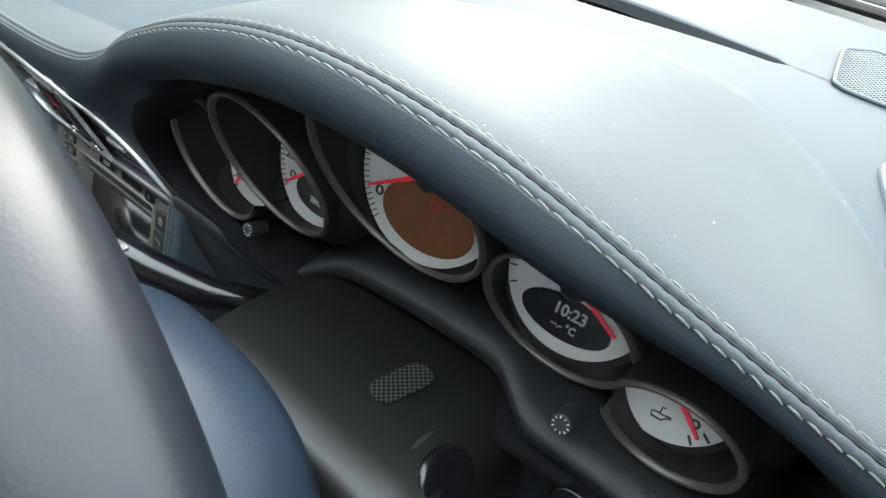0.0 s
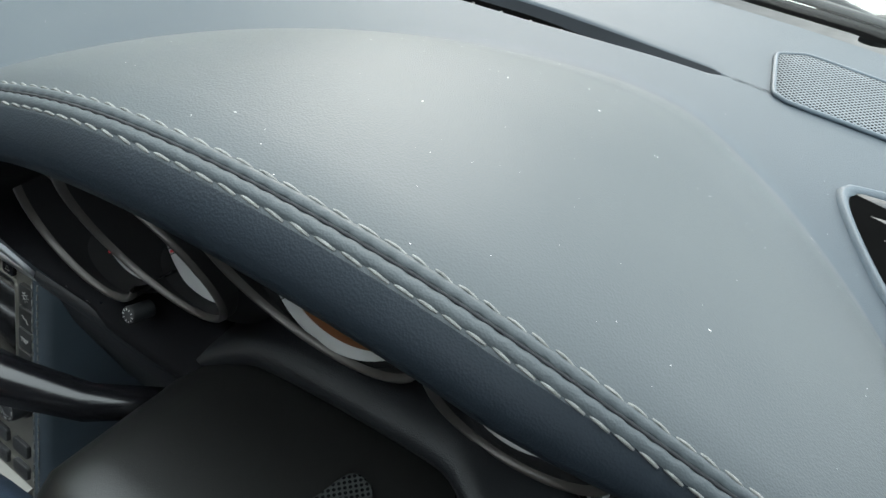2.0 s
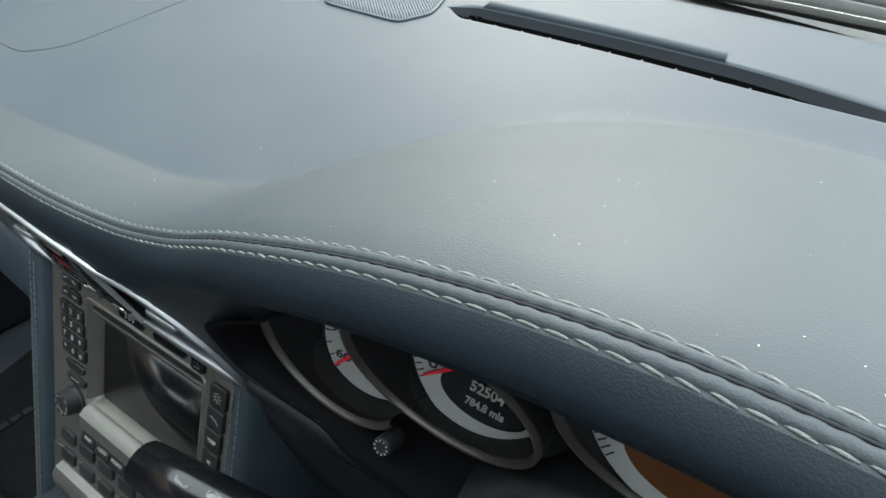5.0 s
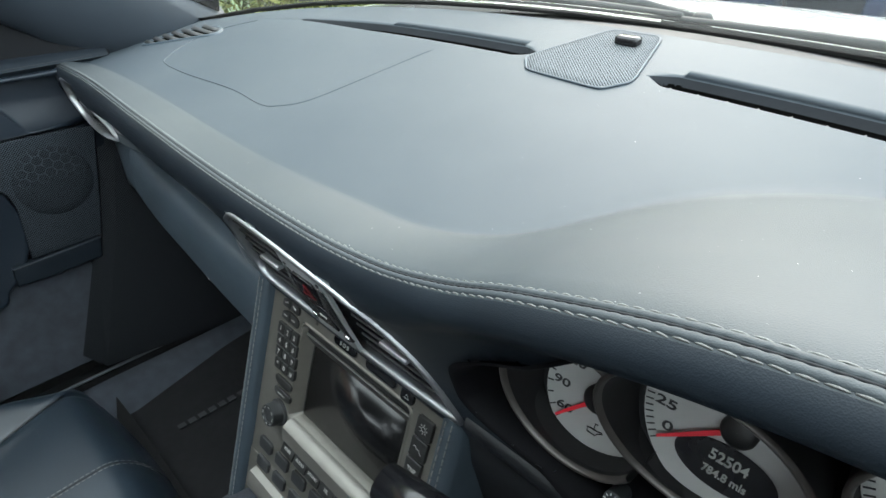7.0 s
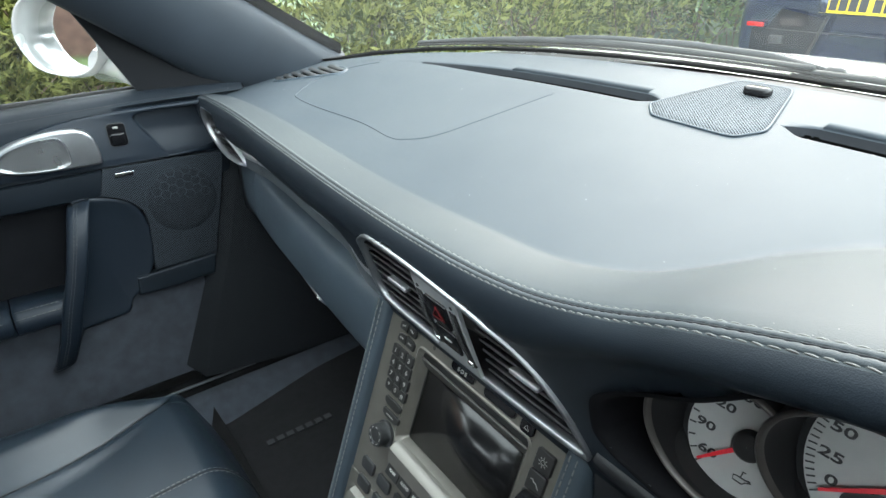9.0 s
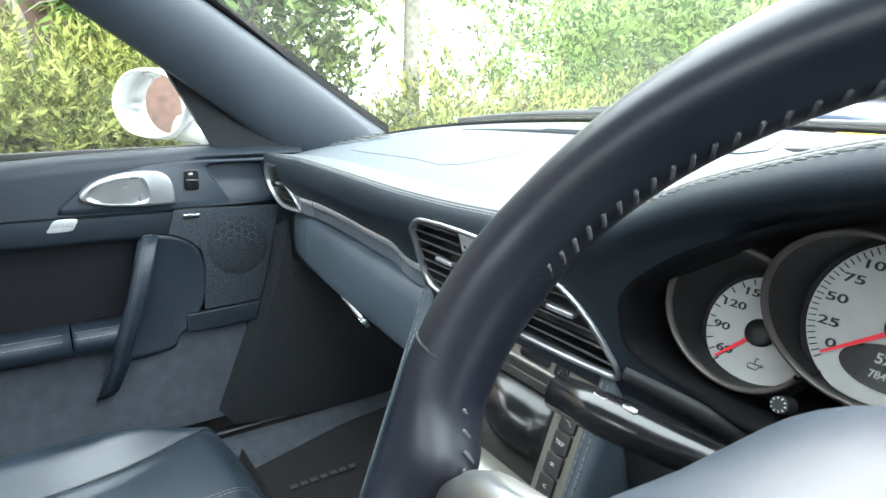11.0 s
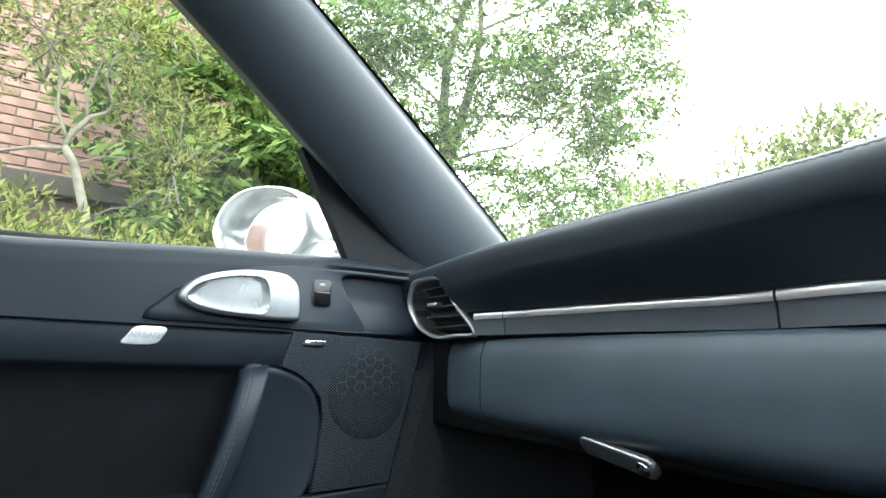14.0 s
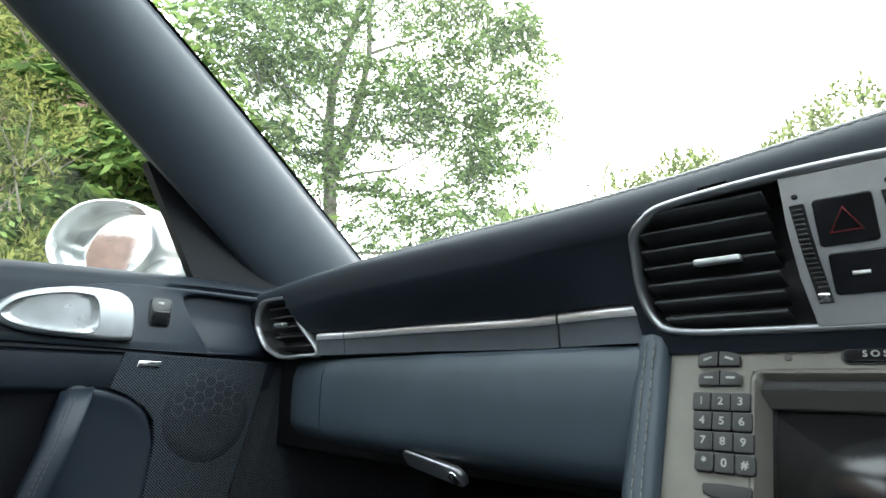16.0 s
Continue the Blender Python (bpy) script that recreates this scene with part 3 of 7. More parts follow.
def defroster(s, outline, slots):
    """A rounded vent with slats on the dashboard's end."""
    t = thing("end_vent", "small slatted demister vent on the dashboard end", "air vent", on_top(s * outline[0][0], outline[0][1]), group="demister vents")
    o = resample([(s * x, y) for x, y in outline], 60)
    c = sum(o, Vector((0, 0))) / 60
    rings = [[on_top(*(c + (p - c) * k), h) for p in o] for k, h in ((1.06, -0.001), (1.03, 0.0025), (1.0, 0.003), (0.95, 0.0015), (0.93, -0.004))]
    under(loft("frame", rings, LEATHER), t)
    under(loft("well", [[on_top(*(c + (p - c) * k), h) for p in o] for k, h in ((0.94, 0.0009), (0.5, 0.0008), (0.02, 0.0008))], VOID, cap=(False, True)), t)
    for k in range(slots):
        u = (k + 0.7) / (slots + 0.4)
        y = min(p.y for p in o) + u * (max(p.y for p in o) - min(p.y for p in o))
        xs = []
        for i in range(60):
            a, b = o[i], o[(i + 1) % 60]
            if (a.y - y) * (b.y - y) < 0:
                xs.append(a.x + (b.x - a.x) * (y - a.y) / (b.y - a.y))
        if len(xs) >= 2:
            m = Matrix.Translation(on_top((min(xs) + max(xs)) / 2, y, 0.0022)) @ Matrix.Rotation(radians(28), 4, "X")
            under(part("slat", box_bm((max(xs) - min(xs)) * 0.9, 0.007, 0.0016, 0.0005, m, 1), PLASTIC_GREY), t)
    return t


defroster(1, [(0.543, 0.158), (0.556, 0.170), (0.60, 0.172), (0.645, 0.15), (0.65, 0.11), (0.62, 0.075), (0.59, 0.072), (0.565, 0.105)], 7)
defroster(-1, [(0.555, 0.152), (0.575, 0.172), (0.62, 0.170), (0.66, 0.13), (0.678, 0.095), (0.66, 0.085), (0.62, 0.105), (0.58, 0.13)], 7)

# demister slots: liner coloured black for the recess's shade, and small pale fins
for s in (-1, 1):
    xs = [s * (0.066 + 0.40 * k / 60) for k in range(61)]
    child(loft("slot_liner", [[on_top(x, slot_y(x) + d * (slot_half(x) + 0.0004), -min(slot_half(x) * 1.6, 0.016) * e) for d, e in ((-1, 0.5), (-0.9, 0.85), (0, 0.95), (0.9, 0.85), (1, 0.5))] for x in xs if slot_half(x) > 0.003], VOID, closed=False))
    for k in range(13):
        x = s * (0.088 + 0.026 * k)
        if slot_half(x) > 0.004:
            child(part("slot_fin", box_bm(0.0018, slot_half(x) * 0.9, 0.005, 0.0005, Matrix.Translation(on_top(x, slot_y(x) - slot_half(x) * 0.5, -0.0075)), 1), PLASTIC_GREY))

# airbag cover seam and dust on the dashboard top
AB = [(-0.178, 0.235), (-0.187, 0.13), (-0.196, 0.075), (-0.215, 0.052), (-0.238, 0.044), (-0.308, 0.049), (-0.425, 0.046), (-0.504, 0.053), (-0.531, 0.070), (-0.567, 0.116), (-0.575, 0.175), (-0.545, 0.222)]
abp = []
for i in range(len(AB) - 1):
    p0, p1, p2, p3 = [Vector(AB[min(max(i + d, 0), len(AB) - 1)]) for d in (-1, 0, 1, 2)]
    for k in range(10):
        u = k / 10
        abp.append(0.5 * (2 * p1 + (p2 - p0) * u + (2 * p0 - 5 * p1 + 4 * p2 - p3) * u * u + (3 * p1 - 3 * p2 + p3 - p0) * u**3))
child(tube("airbag_seam", [on_top(p.x, p.y, -0.0002) for p in abp], 0.0010, PAD_LEATHER, n=8))
rd_ = random.Random(8)
v, f = [], []
for k in range(900):
    x = rd_.uniform(-0.6, 0.6)
    y = rd_.uniform(lip(x)[0] - 0.004, slot_y(x) - 0.02)
    r = rd_.uniform(0.00006, 0.00016) * (1.7 if rd_.random() < 0.04 else 1)
    c = on_top(x, y)
    a = rd_.uniform(0, 3.14)
    st = rd_.uniform(1, 2.4)
    n0 = len(v)
    v += [c + Vector((r * st * math.cos(a), r * st * math.sin(a), 0.0001)), c + Vector((-r * math.sin(a), r * math.cos(a), 0.0001)), c - Vector((r * st * math.cos(a), r * st * math.sin(a), -0.0001)), c - Vector((-r * math.sin(a), r * math.cos(a), -0.0001)), c + Vector((0, 0, r))]
    f += [(n0, n0 + 1, n0 + 4), (n0 + 1, n0 + 2, n0 + 4), (n0 + 2, n0 + 3, n0 + 4), (n0 + 3, n0, n0 + 4)]
dust = tagged(obj("dust", v, f, WHITE_INK, smooth=False), "pale dust specks on the dashboard leather", "dust", kind="stuff")

# ---------- centre vents ----------
VY = -0.058

def vent_y(x, z):
    return face_y(x, z) + 0.0005


def ring_from(name, outline, width, depth_fn, proud, mat, deep=0.03, n=96):
    """A rounded frame along a closed (x, z) outline."""
    o = resample(outline, n)
    c = sum(o, Vector((0, 0))) / n
    nor = []
    for i in range(n):
        t = (o[(i + 1) % n] - o[i - 1]).normalized()
        q = Vector((t.y, -t.x))
        if q.dot(o[i] - c) < 0:
            q = -q
        nor.append(q)
    rings = []
    for w, y in ((0.3, 0.006), (0.25, -proud * 0.6), (0.0, -proud), (-0.5, -proud), (-0.9, -proud * 0.5), (-1.0, 0.004), (-1.0, deep)):
        rings.append([Vector((p.x + q.x * w * width, depth_fn(p.x, p.y) + y, p.y + q.y * w * width)) for p, q in zip(o, nor)])
    return loft(name, rings, mat), rings


vent = thing("centre_vent", "black slatted centre air vents in a silver frame with hazard switch", "air vent", (0, VY, 0.765))
ob, rings = ring_from("frame", VENT, 0.0040, vent_y, 0.0030, HANDLE)
under(ob, vent)
under(loft("duct", [rings[-2], [Vector((p.x, p.y + 0.03, p.z)) for p in rings[-2]]], PLASTIC_GREY, cap=(False, True)), vent)


def vent_span(z, lo, hi):
    o = resample(VENT, 96)
    xs = []
    for i in range(96):
        a, b = o[i], o[(i + 1) % 96]
        if (a.y - z) * (b.y - z) < 0:
            xs.append(a.x + (b.x - a.x) * (z - a.y) / (b.y - a.y))
    return max(min(xs) + 0.006, lo), min(max(xs) - 0.006, hi)


for z in (0.788, 0.777, 0.766, 0.755, 0.744, 0.733, 0.722):
    for lo, hi in ((-0.2, -0.040), (0.032, 0.2)):
        a, b = vent_span(z, lo, hi)
        if b - a > 0.02:
            m = Matrix.Translation(((a + b) / 2, vent_y(0, z) + 0.0115, z)) @ Matrix.Rotation(radians(-22), 4, "X")
            under(part("slat", box_bm(b - a, 0.018, 0.0020, 0.0008, m), SLAT), vent)
for x in (-0.072, 0.084):
    under(part("tab", box_bm(0.028, 0.007, 0.0042, 0.0016, Matrix.Translation((x, vent_y(0, 0.756) + 0.001, 0.7570)), 3), SATIN, label="satin silver vent tab"), vent)
colm = frame_at((-0.003, vent_y(0, 0.757) + 0.0006, 0.757), (1, 0, 0), (0, -1, -0.33))
COLM = [(-0.027, 0.041), (0.029, 0.041), (0.0285, 0.013), (0.029, -0.016), (0.031, -0.044), (-0.022, -0.044), (-0.026, -0.016), (-0.0275, 0.013)]
under(plate("column", COLM, 0.0035, COLUMN, colm, label="satin silver switch column", bevel=0.0012), vent)
haz = under(plate("hazard_switch", rounded(0.027, 0.026, 0.002, 4, 0.0005, 0.013), 0.0025, GLOSS, colm @ Matrix.Translation((0, 0, 0.0030)), bevel=0.0008), vent)
tri = [colm @ Vector((0.0005 + 0.0085 * math.sin(a), 0.0115 + 0.0085 * math.cos(a), 0.0058)) for a in (0, 2.094, 4.189)]
red = tube("triangle", tri, 0.0007, RED_DULL, n=5, closed=True)
red.parent = haz
lk = under(plate("lock_switch", rounded(0.027, 0.023, 0.002, 4, 0.003, -0.0155), 0.0025, GLOSS, colm @ Matrix.Translation((0, 0, 0.0030)), bevel=0.0008), vent)
part("lock_mark", box_bm(0.008, 0.002, 0.0005, 0, colm @ Matrix.Translation((0.003, -0.0155, 0.0058))), WHITE_INK, lk)
for s_, x0 in ((-1, -0.0205), (1, 0.0215)):
    slot_ = under(plate("wheel_slot", [(x0 + dx + lean, y) for dx, y, lean in ((-0.0036, 0.025, 0), (0.0036, 0.025, 0), (0.0036, -0.004, 0.002), (0.0036, -0.031, 0.005), (-0.0036, -0.031, 0.005), (-0.0036, -0.004, 0.002))], 0.0024, PLASTIC, colm @ Matrix.Translation((0, 0, 0.0020)), smooth=False), vent)
    for k in range(17):
        u = k / 16
        part("ridge", box_bm(0.0052, 0.0014, 0.0022, 0.0004, colm @ Matrix.Translation((x0 + 0.005 * u * u, 0.022 - 0.044 * u, 0.0040 + 0.002 * math.sin(math.pi * u))), 1), PLASTIC_GREY, slot_)
    under(part("wheel_tip", box_bm(0.0062, 0.0055, 0.003, 0.0015, colm @ Matrix.Translation((x0 + 0.0045, -0.0275, 0.0047))), CHROME), vent)
    under(part("wheel_mark", box_bm(0.003, 0.003, 0.0006, 0.0008, colm @ Matrix.Translation((x0, 0.0295, 0.0037)), 1), PLASTIC_GREY), vent)

# ---------- trim strip ----------
strip = thing("trim_strip", "slim grey trim strip with bright upper edge", "trim strip", (-0.35, -0.03, 0.725))


def strip_piece(x0, x1, z_top0=0.743, z_bot0=0.714):
    loops = []
    for k in range(21):
        x = x0 + (x1 - x0) * k / 20
        dz = -0.004 * smooth01(-0.5, -0.15, x)
        yy = -0.0080 + 0.006 * smooth01(-0.57, -0.50, x) - 0.010 * smooth01(-0.5, -0.24, x) - 0.0230 * smooth01(-0.26, -0.14, x)
        loops.append([(x, yy + 0.02, z_top0 + dz), (x, yy - 0.002, z_top0 + dz), (x, yy - 0.007, z_top0 - 0.003 + dz), (x, yy - 0.0070, z_top0 - 0.0085 + dz),
                      (x, yy - 0.0060, z_top0 - 0.0100 + dz), (x, yy - 0.0045, z_bot0 + dz), (x, yy + 0.02, z_bot0 + dz)])
    return loops


for x0, x1 in ((-0.572, -0.5225), (-0.521, -0.2085), (-0.206, -0.128)):
    lp = strip_piece(x0, x1)
    under(sharp(loft("strip", lp, TRIM, closed=True, cap=(True, True)), 50), strip)
    under(loft("bright_edge", [[(p[1][0], p[1][1] - 0.0008, p[1][2] + 0.0004), (p[2][0], p[2][1] - 0.0008, p[2][2] - 0.0002), (p[2][0], p[2][1] - 0.0016, p[2][2] - 0.0034), (p[2][0], p[2][1] - 0.0008, p[2][2] - 0.0075)] for p in lp], EDGE, closed=False), strip)
    under(loft("backing", [[(p[1][0], p[1][1] + 0.004, p[1][2] - 0.001), (p[1][0], p[1][1] + 0.005, p[1][2] + 0.006), (p[1][0], p[1][1] + 0.012, p[1][2] + 0.018)] for p in lp], LEATHER, closed=False), strip)

# ---------- side vent ----------
side = thing("side_vent", "small slatted side air vent with silver surround", "air vent", (-0.65, -0.03, 0.75))
sv_y = lambda x, z: -0.024 - 0.22 * (z - 0.75) + 0.005 * smooth01(-0.61, -0.575, x)
ob, rings = ring_from("frame", SV, 0.0038, sv_y, 0.0035, SATIN)
under(ob, side)
under(loft("duct", [rings[-2], [Vector((p.x, p.y + 0.03, p.z)) for p in rings[-2]]], PLASTIC, cap=(False, True)), side)
for z, a, b in ((0.776, -0.684, -0.624), (0.764, -0.684, -0.617), (0.751, -0.682, -0.608), (0.738, -0.680, -0.599), (0.725, -0.672, -0.59)):
    under(part("slat", box_bm(b - a, 0.018, 0.0022, 0.0008, Matrix.Translation(((a + b) / 2, sv_y(0, z) + 0.010, z)) @ Matrix.Rotation(radians(-15), 4, "X")), PLASTIC_GREY), side)
under(part("tab", box_bm(0.022, 0.010, 0.005, 0.002, Matrix.Translation((-0.652, sv_y(0, 0.755) - 0.002, 0.7555))), SATIN), side)

# ---------- glovebox ----------
glove = thing("glovebox", "navy glovebox lid with silver latch below the trim strip", "glovebox", (-0.4, -0.01, 0.66))


def glove_profile(x):
    k = smooth01(-0.70, -0.63, x)
    pts = [(0.03, 0.709), (-0.010, 0.709), (-0.016, 0.704), (-0.021, 0.69), (-0.0218, 0.664), (-0.0212, 0.640), (-0.0200, 0.629), (-0.0170, 0.6225), (-0.0105, 0.6165), (0.004, 0.6095), (0.03, 0.601), (0.12, 0.590)]
    dy = hermite([-0.70, -0.647, -0.487, -0.361, -0.245, -0.128], [0.029, 0.021, 0.0, -0.011, -0.020, -0.027], x)
    return [(x, y + dy * (1 if y < 0.025 else 0.3) + 0.05 * (1 - k) ** 2, 0.665 + (z - 0.665) * (0.80 + 0.20 * k) + 0.0) for y, z in pts]


for x0, x1 in ((-0.697, -0.562), (-0.560, -0.1280)):
    under(loft("lid", [glove_profile(x0 + (x1 - x0) * k / 24) for k in range(25)], LEATHER, closed=False), glove)
lm = frame_at((-0.358, -0.013, 0.6065), (0.985, -0.06, -0.13), (0, -0.80, -0.60))
under(plate("latch", rounded(0.088, 0.021, 0.0100, 8), 0.006, HANDLE, lm, bevel=0.003), glove)
under(plate("lock", [(0.007 * math.cos(a * 0.349), 0.007 * math.sin(a * 0.349)) for a in range(18)], 0.002, CHROME, lm @ Matrix.Translation((0.031, 0.0, 0.0055)), bevel=0.001), glove)
under(part("keyhole", box_bm(0.0016, 0.007, 0.001, 0, lm @ Matrix.Translation((0.031, 0, 0.0078))), INK), glove)

# ---------- dark lower body of the dashboard ----------
under_dash = thing("lower_dashboard", "black lower dashboard and footwell trim", "dashboard base", (0, 0.1, 0.5))
under(part("bulkhead", box_bm(1.40, 0.02, 0.60, 0, Matrix.Translation((0, 0.30, 0.47))), PLASTIC), under_dash)
under(obj("lower_panel", [(x, y, z) for x in (-0.72, -0.14) for y, z in ((0.10, 0.60), (0.30, 0.57), (0.32, 0.2))], grid_faces(2, 3), PLASTIC), under_dash)
under(obj("back_panel", [(x, y, z) for x in (-0.735, 0.735) for y, z in ((0.012, 0.80), (0.012, 0.60), (0.1, 0.58))], grid_faces(2, 3), PLASTIC), under_dash)

# ---------- centre console with infotainment unit ----------
PN = Vector((0, -0.9455, 0.3256))
PM = frame_at((0, -0.0365, 0.700), (1, 0, 0), PN)


def pz(z):
    return (z - 0.700) / 0.9455


unit = thing("infotainment_unit", "warm grey infotainment unit with dark screen and rows of black keys", "car stereo", (0, -0.05, 0.64))
W2 = 0.113
# faceplate with the screen opening
ix0, ix1, iz0, iz1 = -0.063, 0.082, 0.6905, 0.594
vs = []
for lift in (-0.02, 0.0):
    for x, v in ((-W2, pz(0.7085)), (W2, pz(0.7085)), (W2, pz(0.53)), (-W2, pz(0.53)), (ix0, pz(iz0)), (ix1, pz(iz0)), (ix1, pz(iz1)), (ix0, pz(iz1))):
        vs.append(PM @ Vector((x, v, lift)))
fs = [(8, 9, 13, 12), (9, 10, 14, 13), (10, 11, 15, 14), (11, 8, 12, 15), (0, 1, 9, 8), (1, 2, 10, 9), (3, 0, 8, 11)]
under(obj("faceplate", vs, fs, PCM, smooth=False), unit)
cx, cz = (ix0 + ix1) / 2, (iz0 + iz1) / 2
SW, SH = ix1 - ix0, (iz0 - iz1) / 0.9455
bez = []
for g, lift in ((0.0015, 0.0), (0.0, 0.0010), (-0.0015, 0.0006), (-0.0075, -0.009), (-0.008, -0.012)):
    bez.append([PM @ Vector((x, y, lift)) for x, y in rounded(SW + 2 * g, SH + 2 * g, max(0.006 + g, 0.002), 5, cx, pz(cz))])
under(sharp(loft("bezel", bez, PCM), 40), unit)
under(part("screen_border", box_bm(SW - 0.013, SH - 0.013, 0.002, 0.0, PM @ Matrix.Translation((cx, pz(cz), -0.0116))), PLASTIC), unit)
under(part("screen", box_bm(SW - 0.020, SH - 0.026, 0.002, 0.0, PM @ Matrix.Translation((cx, pz(cz) - 0.006, -0.0110))), SCREEN), unit)
# disc slot over a sloping ledge
under(part("disc_slot", box_bm(SW - 0.004, 0.0085, 0.005, 0.0008, PM @ Matrix.Translation((cx, pz(iz0) - 0.0055, -0.0062))), PLASTIC), unit)
ledge = [[PM @ Vector((x, pz(iz0) - d, l)) for d, l in ((0.0095, -0.0070), (0.0098, -0.0025), (0.0106, -0.0018), (0.0195, -0.0080), (0.0205, -0.0120))] for x in (ix0 + 0.004, ix1 - 0.004)]
under(loft("slot_ledge", ledge, PCM_DARK, closed=False, smooth=False), unit)
for x, z, w in ((-0.002, 0.6985, 0.030), (0.0435, 0.6985, 0.036)):
    k = under(plate("top_key", rounded(w, 0.0085, 0.004), 0.0020, GLOSS, PM @ Matrix.Translation((x, pz(z), 0)), bevel=0.0008), unit)
    under(tube("key_rim", [PM @ Vector((a, b, 0.0004)) for a, b in rounded(w + 0.001, 0.0095, 0.0045, 5, x, pz(z))], 0.0006, PCM_DARK, n=5, closed=True), unit)
lettering("sos_mark", "S O S", 0.0050, PM @ Matrix.Translation((-0.002, pz(0.6985), 0.0023)), KEY_INK, unit)
under(plate("eject_key", rounded(0.014, 0.0105, 0.003), 0.0025, GLOSS, PM @ Matrix.Translation((0.0755, pz(0.6975), 0)), bevel=0.0008), unit)
under(tube("eject_mark", [PM @ Vector((0.0755 + 0.0024 * a, pz(0.6975) + 0.0020 * b, 0.0027)) for a, b in ((-1, -0.8), (1, -0.8), (0, 1))], 0.0003, KEY_INK, n=5, closed=True), unit)
under(plate("microphone", rounded(0.0036, 0.0048, 0.0016), 0.0006, PCM_DARK, PM @ Matrix.Translation((-0.0435, pz(0.6985), 0)), bevel=0.0002), unit)
# the key columns lean inwards towards the bottom
lean_ = lambda z: -0.0820 + 0.09 * (0.697 - z)
for z, bow in ((0.6972, 0.0018), (0.6855, 0.0012)):
    for s_ in (-1, 1):
        arch = [(0.0003, -0.0045), (0.0122, -0.0045), (0.0128, -0.0020), (0.0124, 0.0024), (0.0090, 0.0042), (0.0003, 0.0042 + bow)]
        k = under(plate("key", [(s_ * a, b) for a, b in (arch if s_ > 0 else arch[::-1])], 0.0026, KEY_BLACK, PM @ Matrix.Translation((lean_(z), pz(z), 0)), bevel=0.0007), unit)
        under(part("key_mark", box_bm(0.0052, 0.0014, 0.0003, 0, PM @ Matrix.Translation((lean_(z) + s_ * 0.0064, pz(z) + 0.0004, 0.0028)) @ Matrix.Rotation(-0.35 * s_ * (z > 0.69), 4, "Z")), KEY_INK, smooth=False), unit)
num = ["1", "2", "3", "4", "5", "6", "7", "8", "9", "*", "0", "#"]
for r_, z in enumerate((0.6717, 0.6605, 0.6493, 0.6378)):
    for c_, dx in enumerate((-0.0112, 0, 0.0112)):
        x = lean_(z) + dx
        k = under(plate("number_key", rounded(0.0108, 0.0112, 0.0024 if r_ == 3 and dx else 0.0012), 0.0030, KEY_BLACK, PM @ Matrix.Translation((x, pz(z), 0)), bevel=0.0008), unit)
        lettering("digit", num[r_ * 3 + c_], 0.0066, PM @ Matrix.Translation((x, pz(z), 0.0032)), KEY_INK, unit)
for z in (0.6236, 0.6120):
    under(plate("oval_key", [(-0.0135, 0.0018), (-0.0125, 0.0036), (0.0, 0.0042), (0.0125, 0.0036), (0.0135, 0.0018), (0.0128, -0.0020), (0.0085, -0.0040), (0.0, -0.0046), (-0.0085, -0.0040), (-0.0128, -0.0020)], 0.0028, KEY_BLACK, PM @ Matrix.Translation((lean_(z) + 0.0005, pz(z), 0)), bevel=0.0008), unit)
under(part("key_mark", box_bm(0.011, 0.0012, 0.0003, 0, PM @ Matrix.Translation((lean_(0.612), pz(0.612), 0.0030))), KEY_INK, smooth=False), unit)


def knob(x, z, r, h, parent):
    rings = []
    for rr, hh in ((r * 1.22, 0), (r * 1.20, 0.0020), (r * 1.04, 0.0026), (r, 0.003), (r, h * 0.8), (r * 0.93, h), (r * 0.60, h), (r * 0.56, h - 0.0008), (0.0001, h - 0.0008)):
        rings.append([PM @ Vector((x + rr * (1 + (0.03 if hh > 0.0029 and k % 2 else 0)) * math.cos(k * math.pi / 18), pz(z) + rr * (1 + (0.03 if hh > 0.0029 and k % 2 else 0)) * math.sin(k * math.pi / 18), hh)) for k in range(36)])
    kb = under(sharp(loft("knob", rings, PLASTIC_GREY), 40), parent)
    for k in range(8):
        q = part("knob_mark", box_bm(0.0010, 0.0032, 0.0003, 0, PM @ Matrix.Translation((x, pz(z), h + 0.0001)) @ Matrix.Rotation(k * math.pi / 4, 4, "Z") @ Matrix.Translation((r * 0.76, 0, 0))), KEY_INK, smooth=False)
        q.parent = kb
    return kb


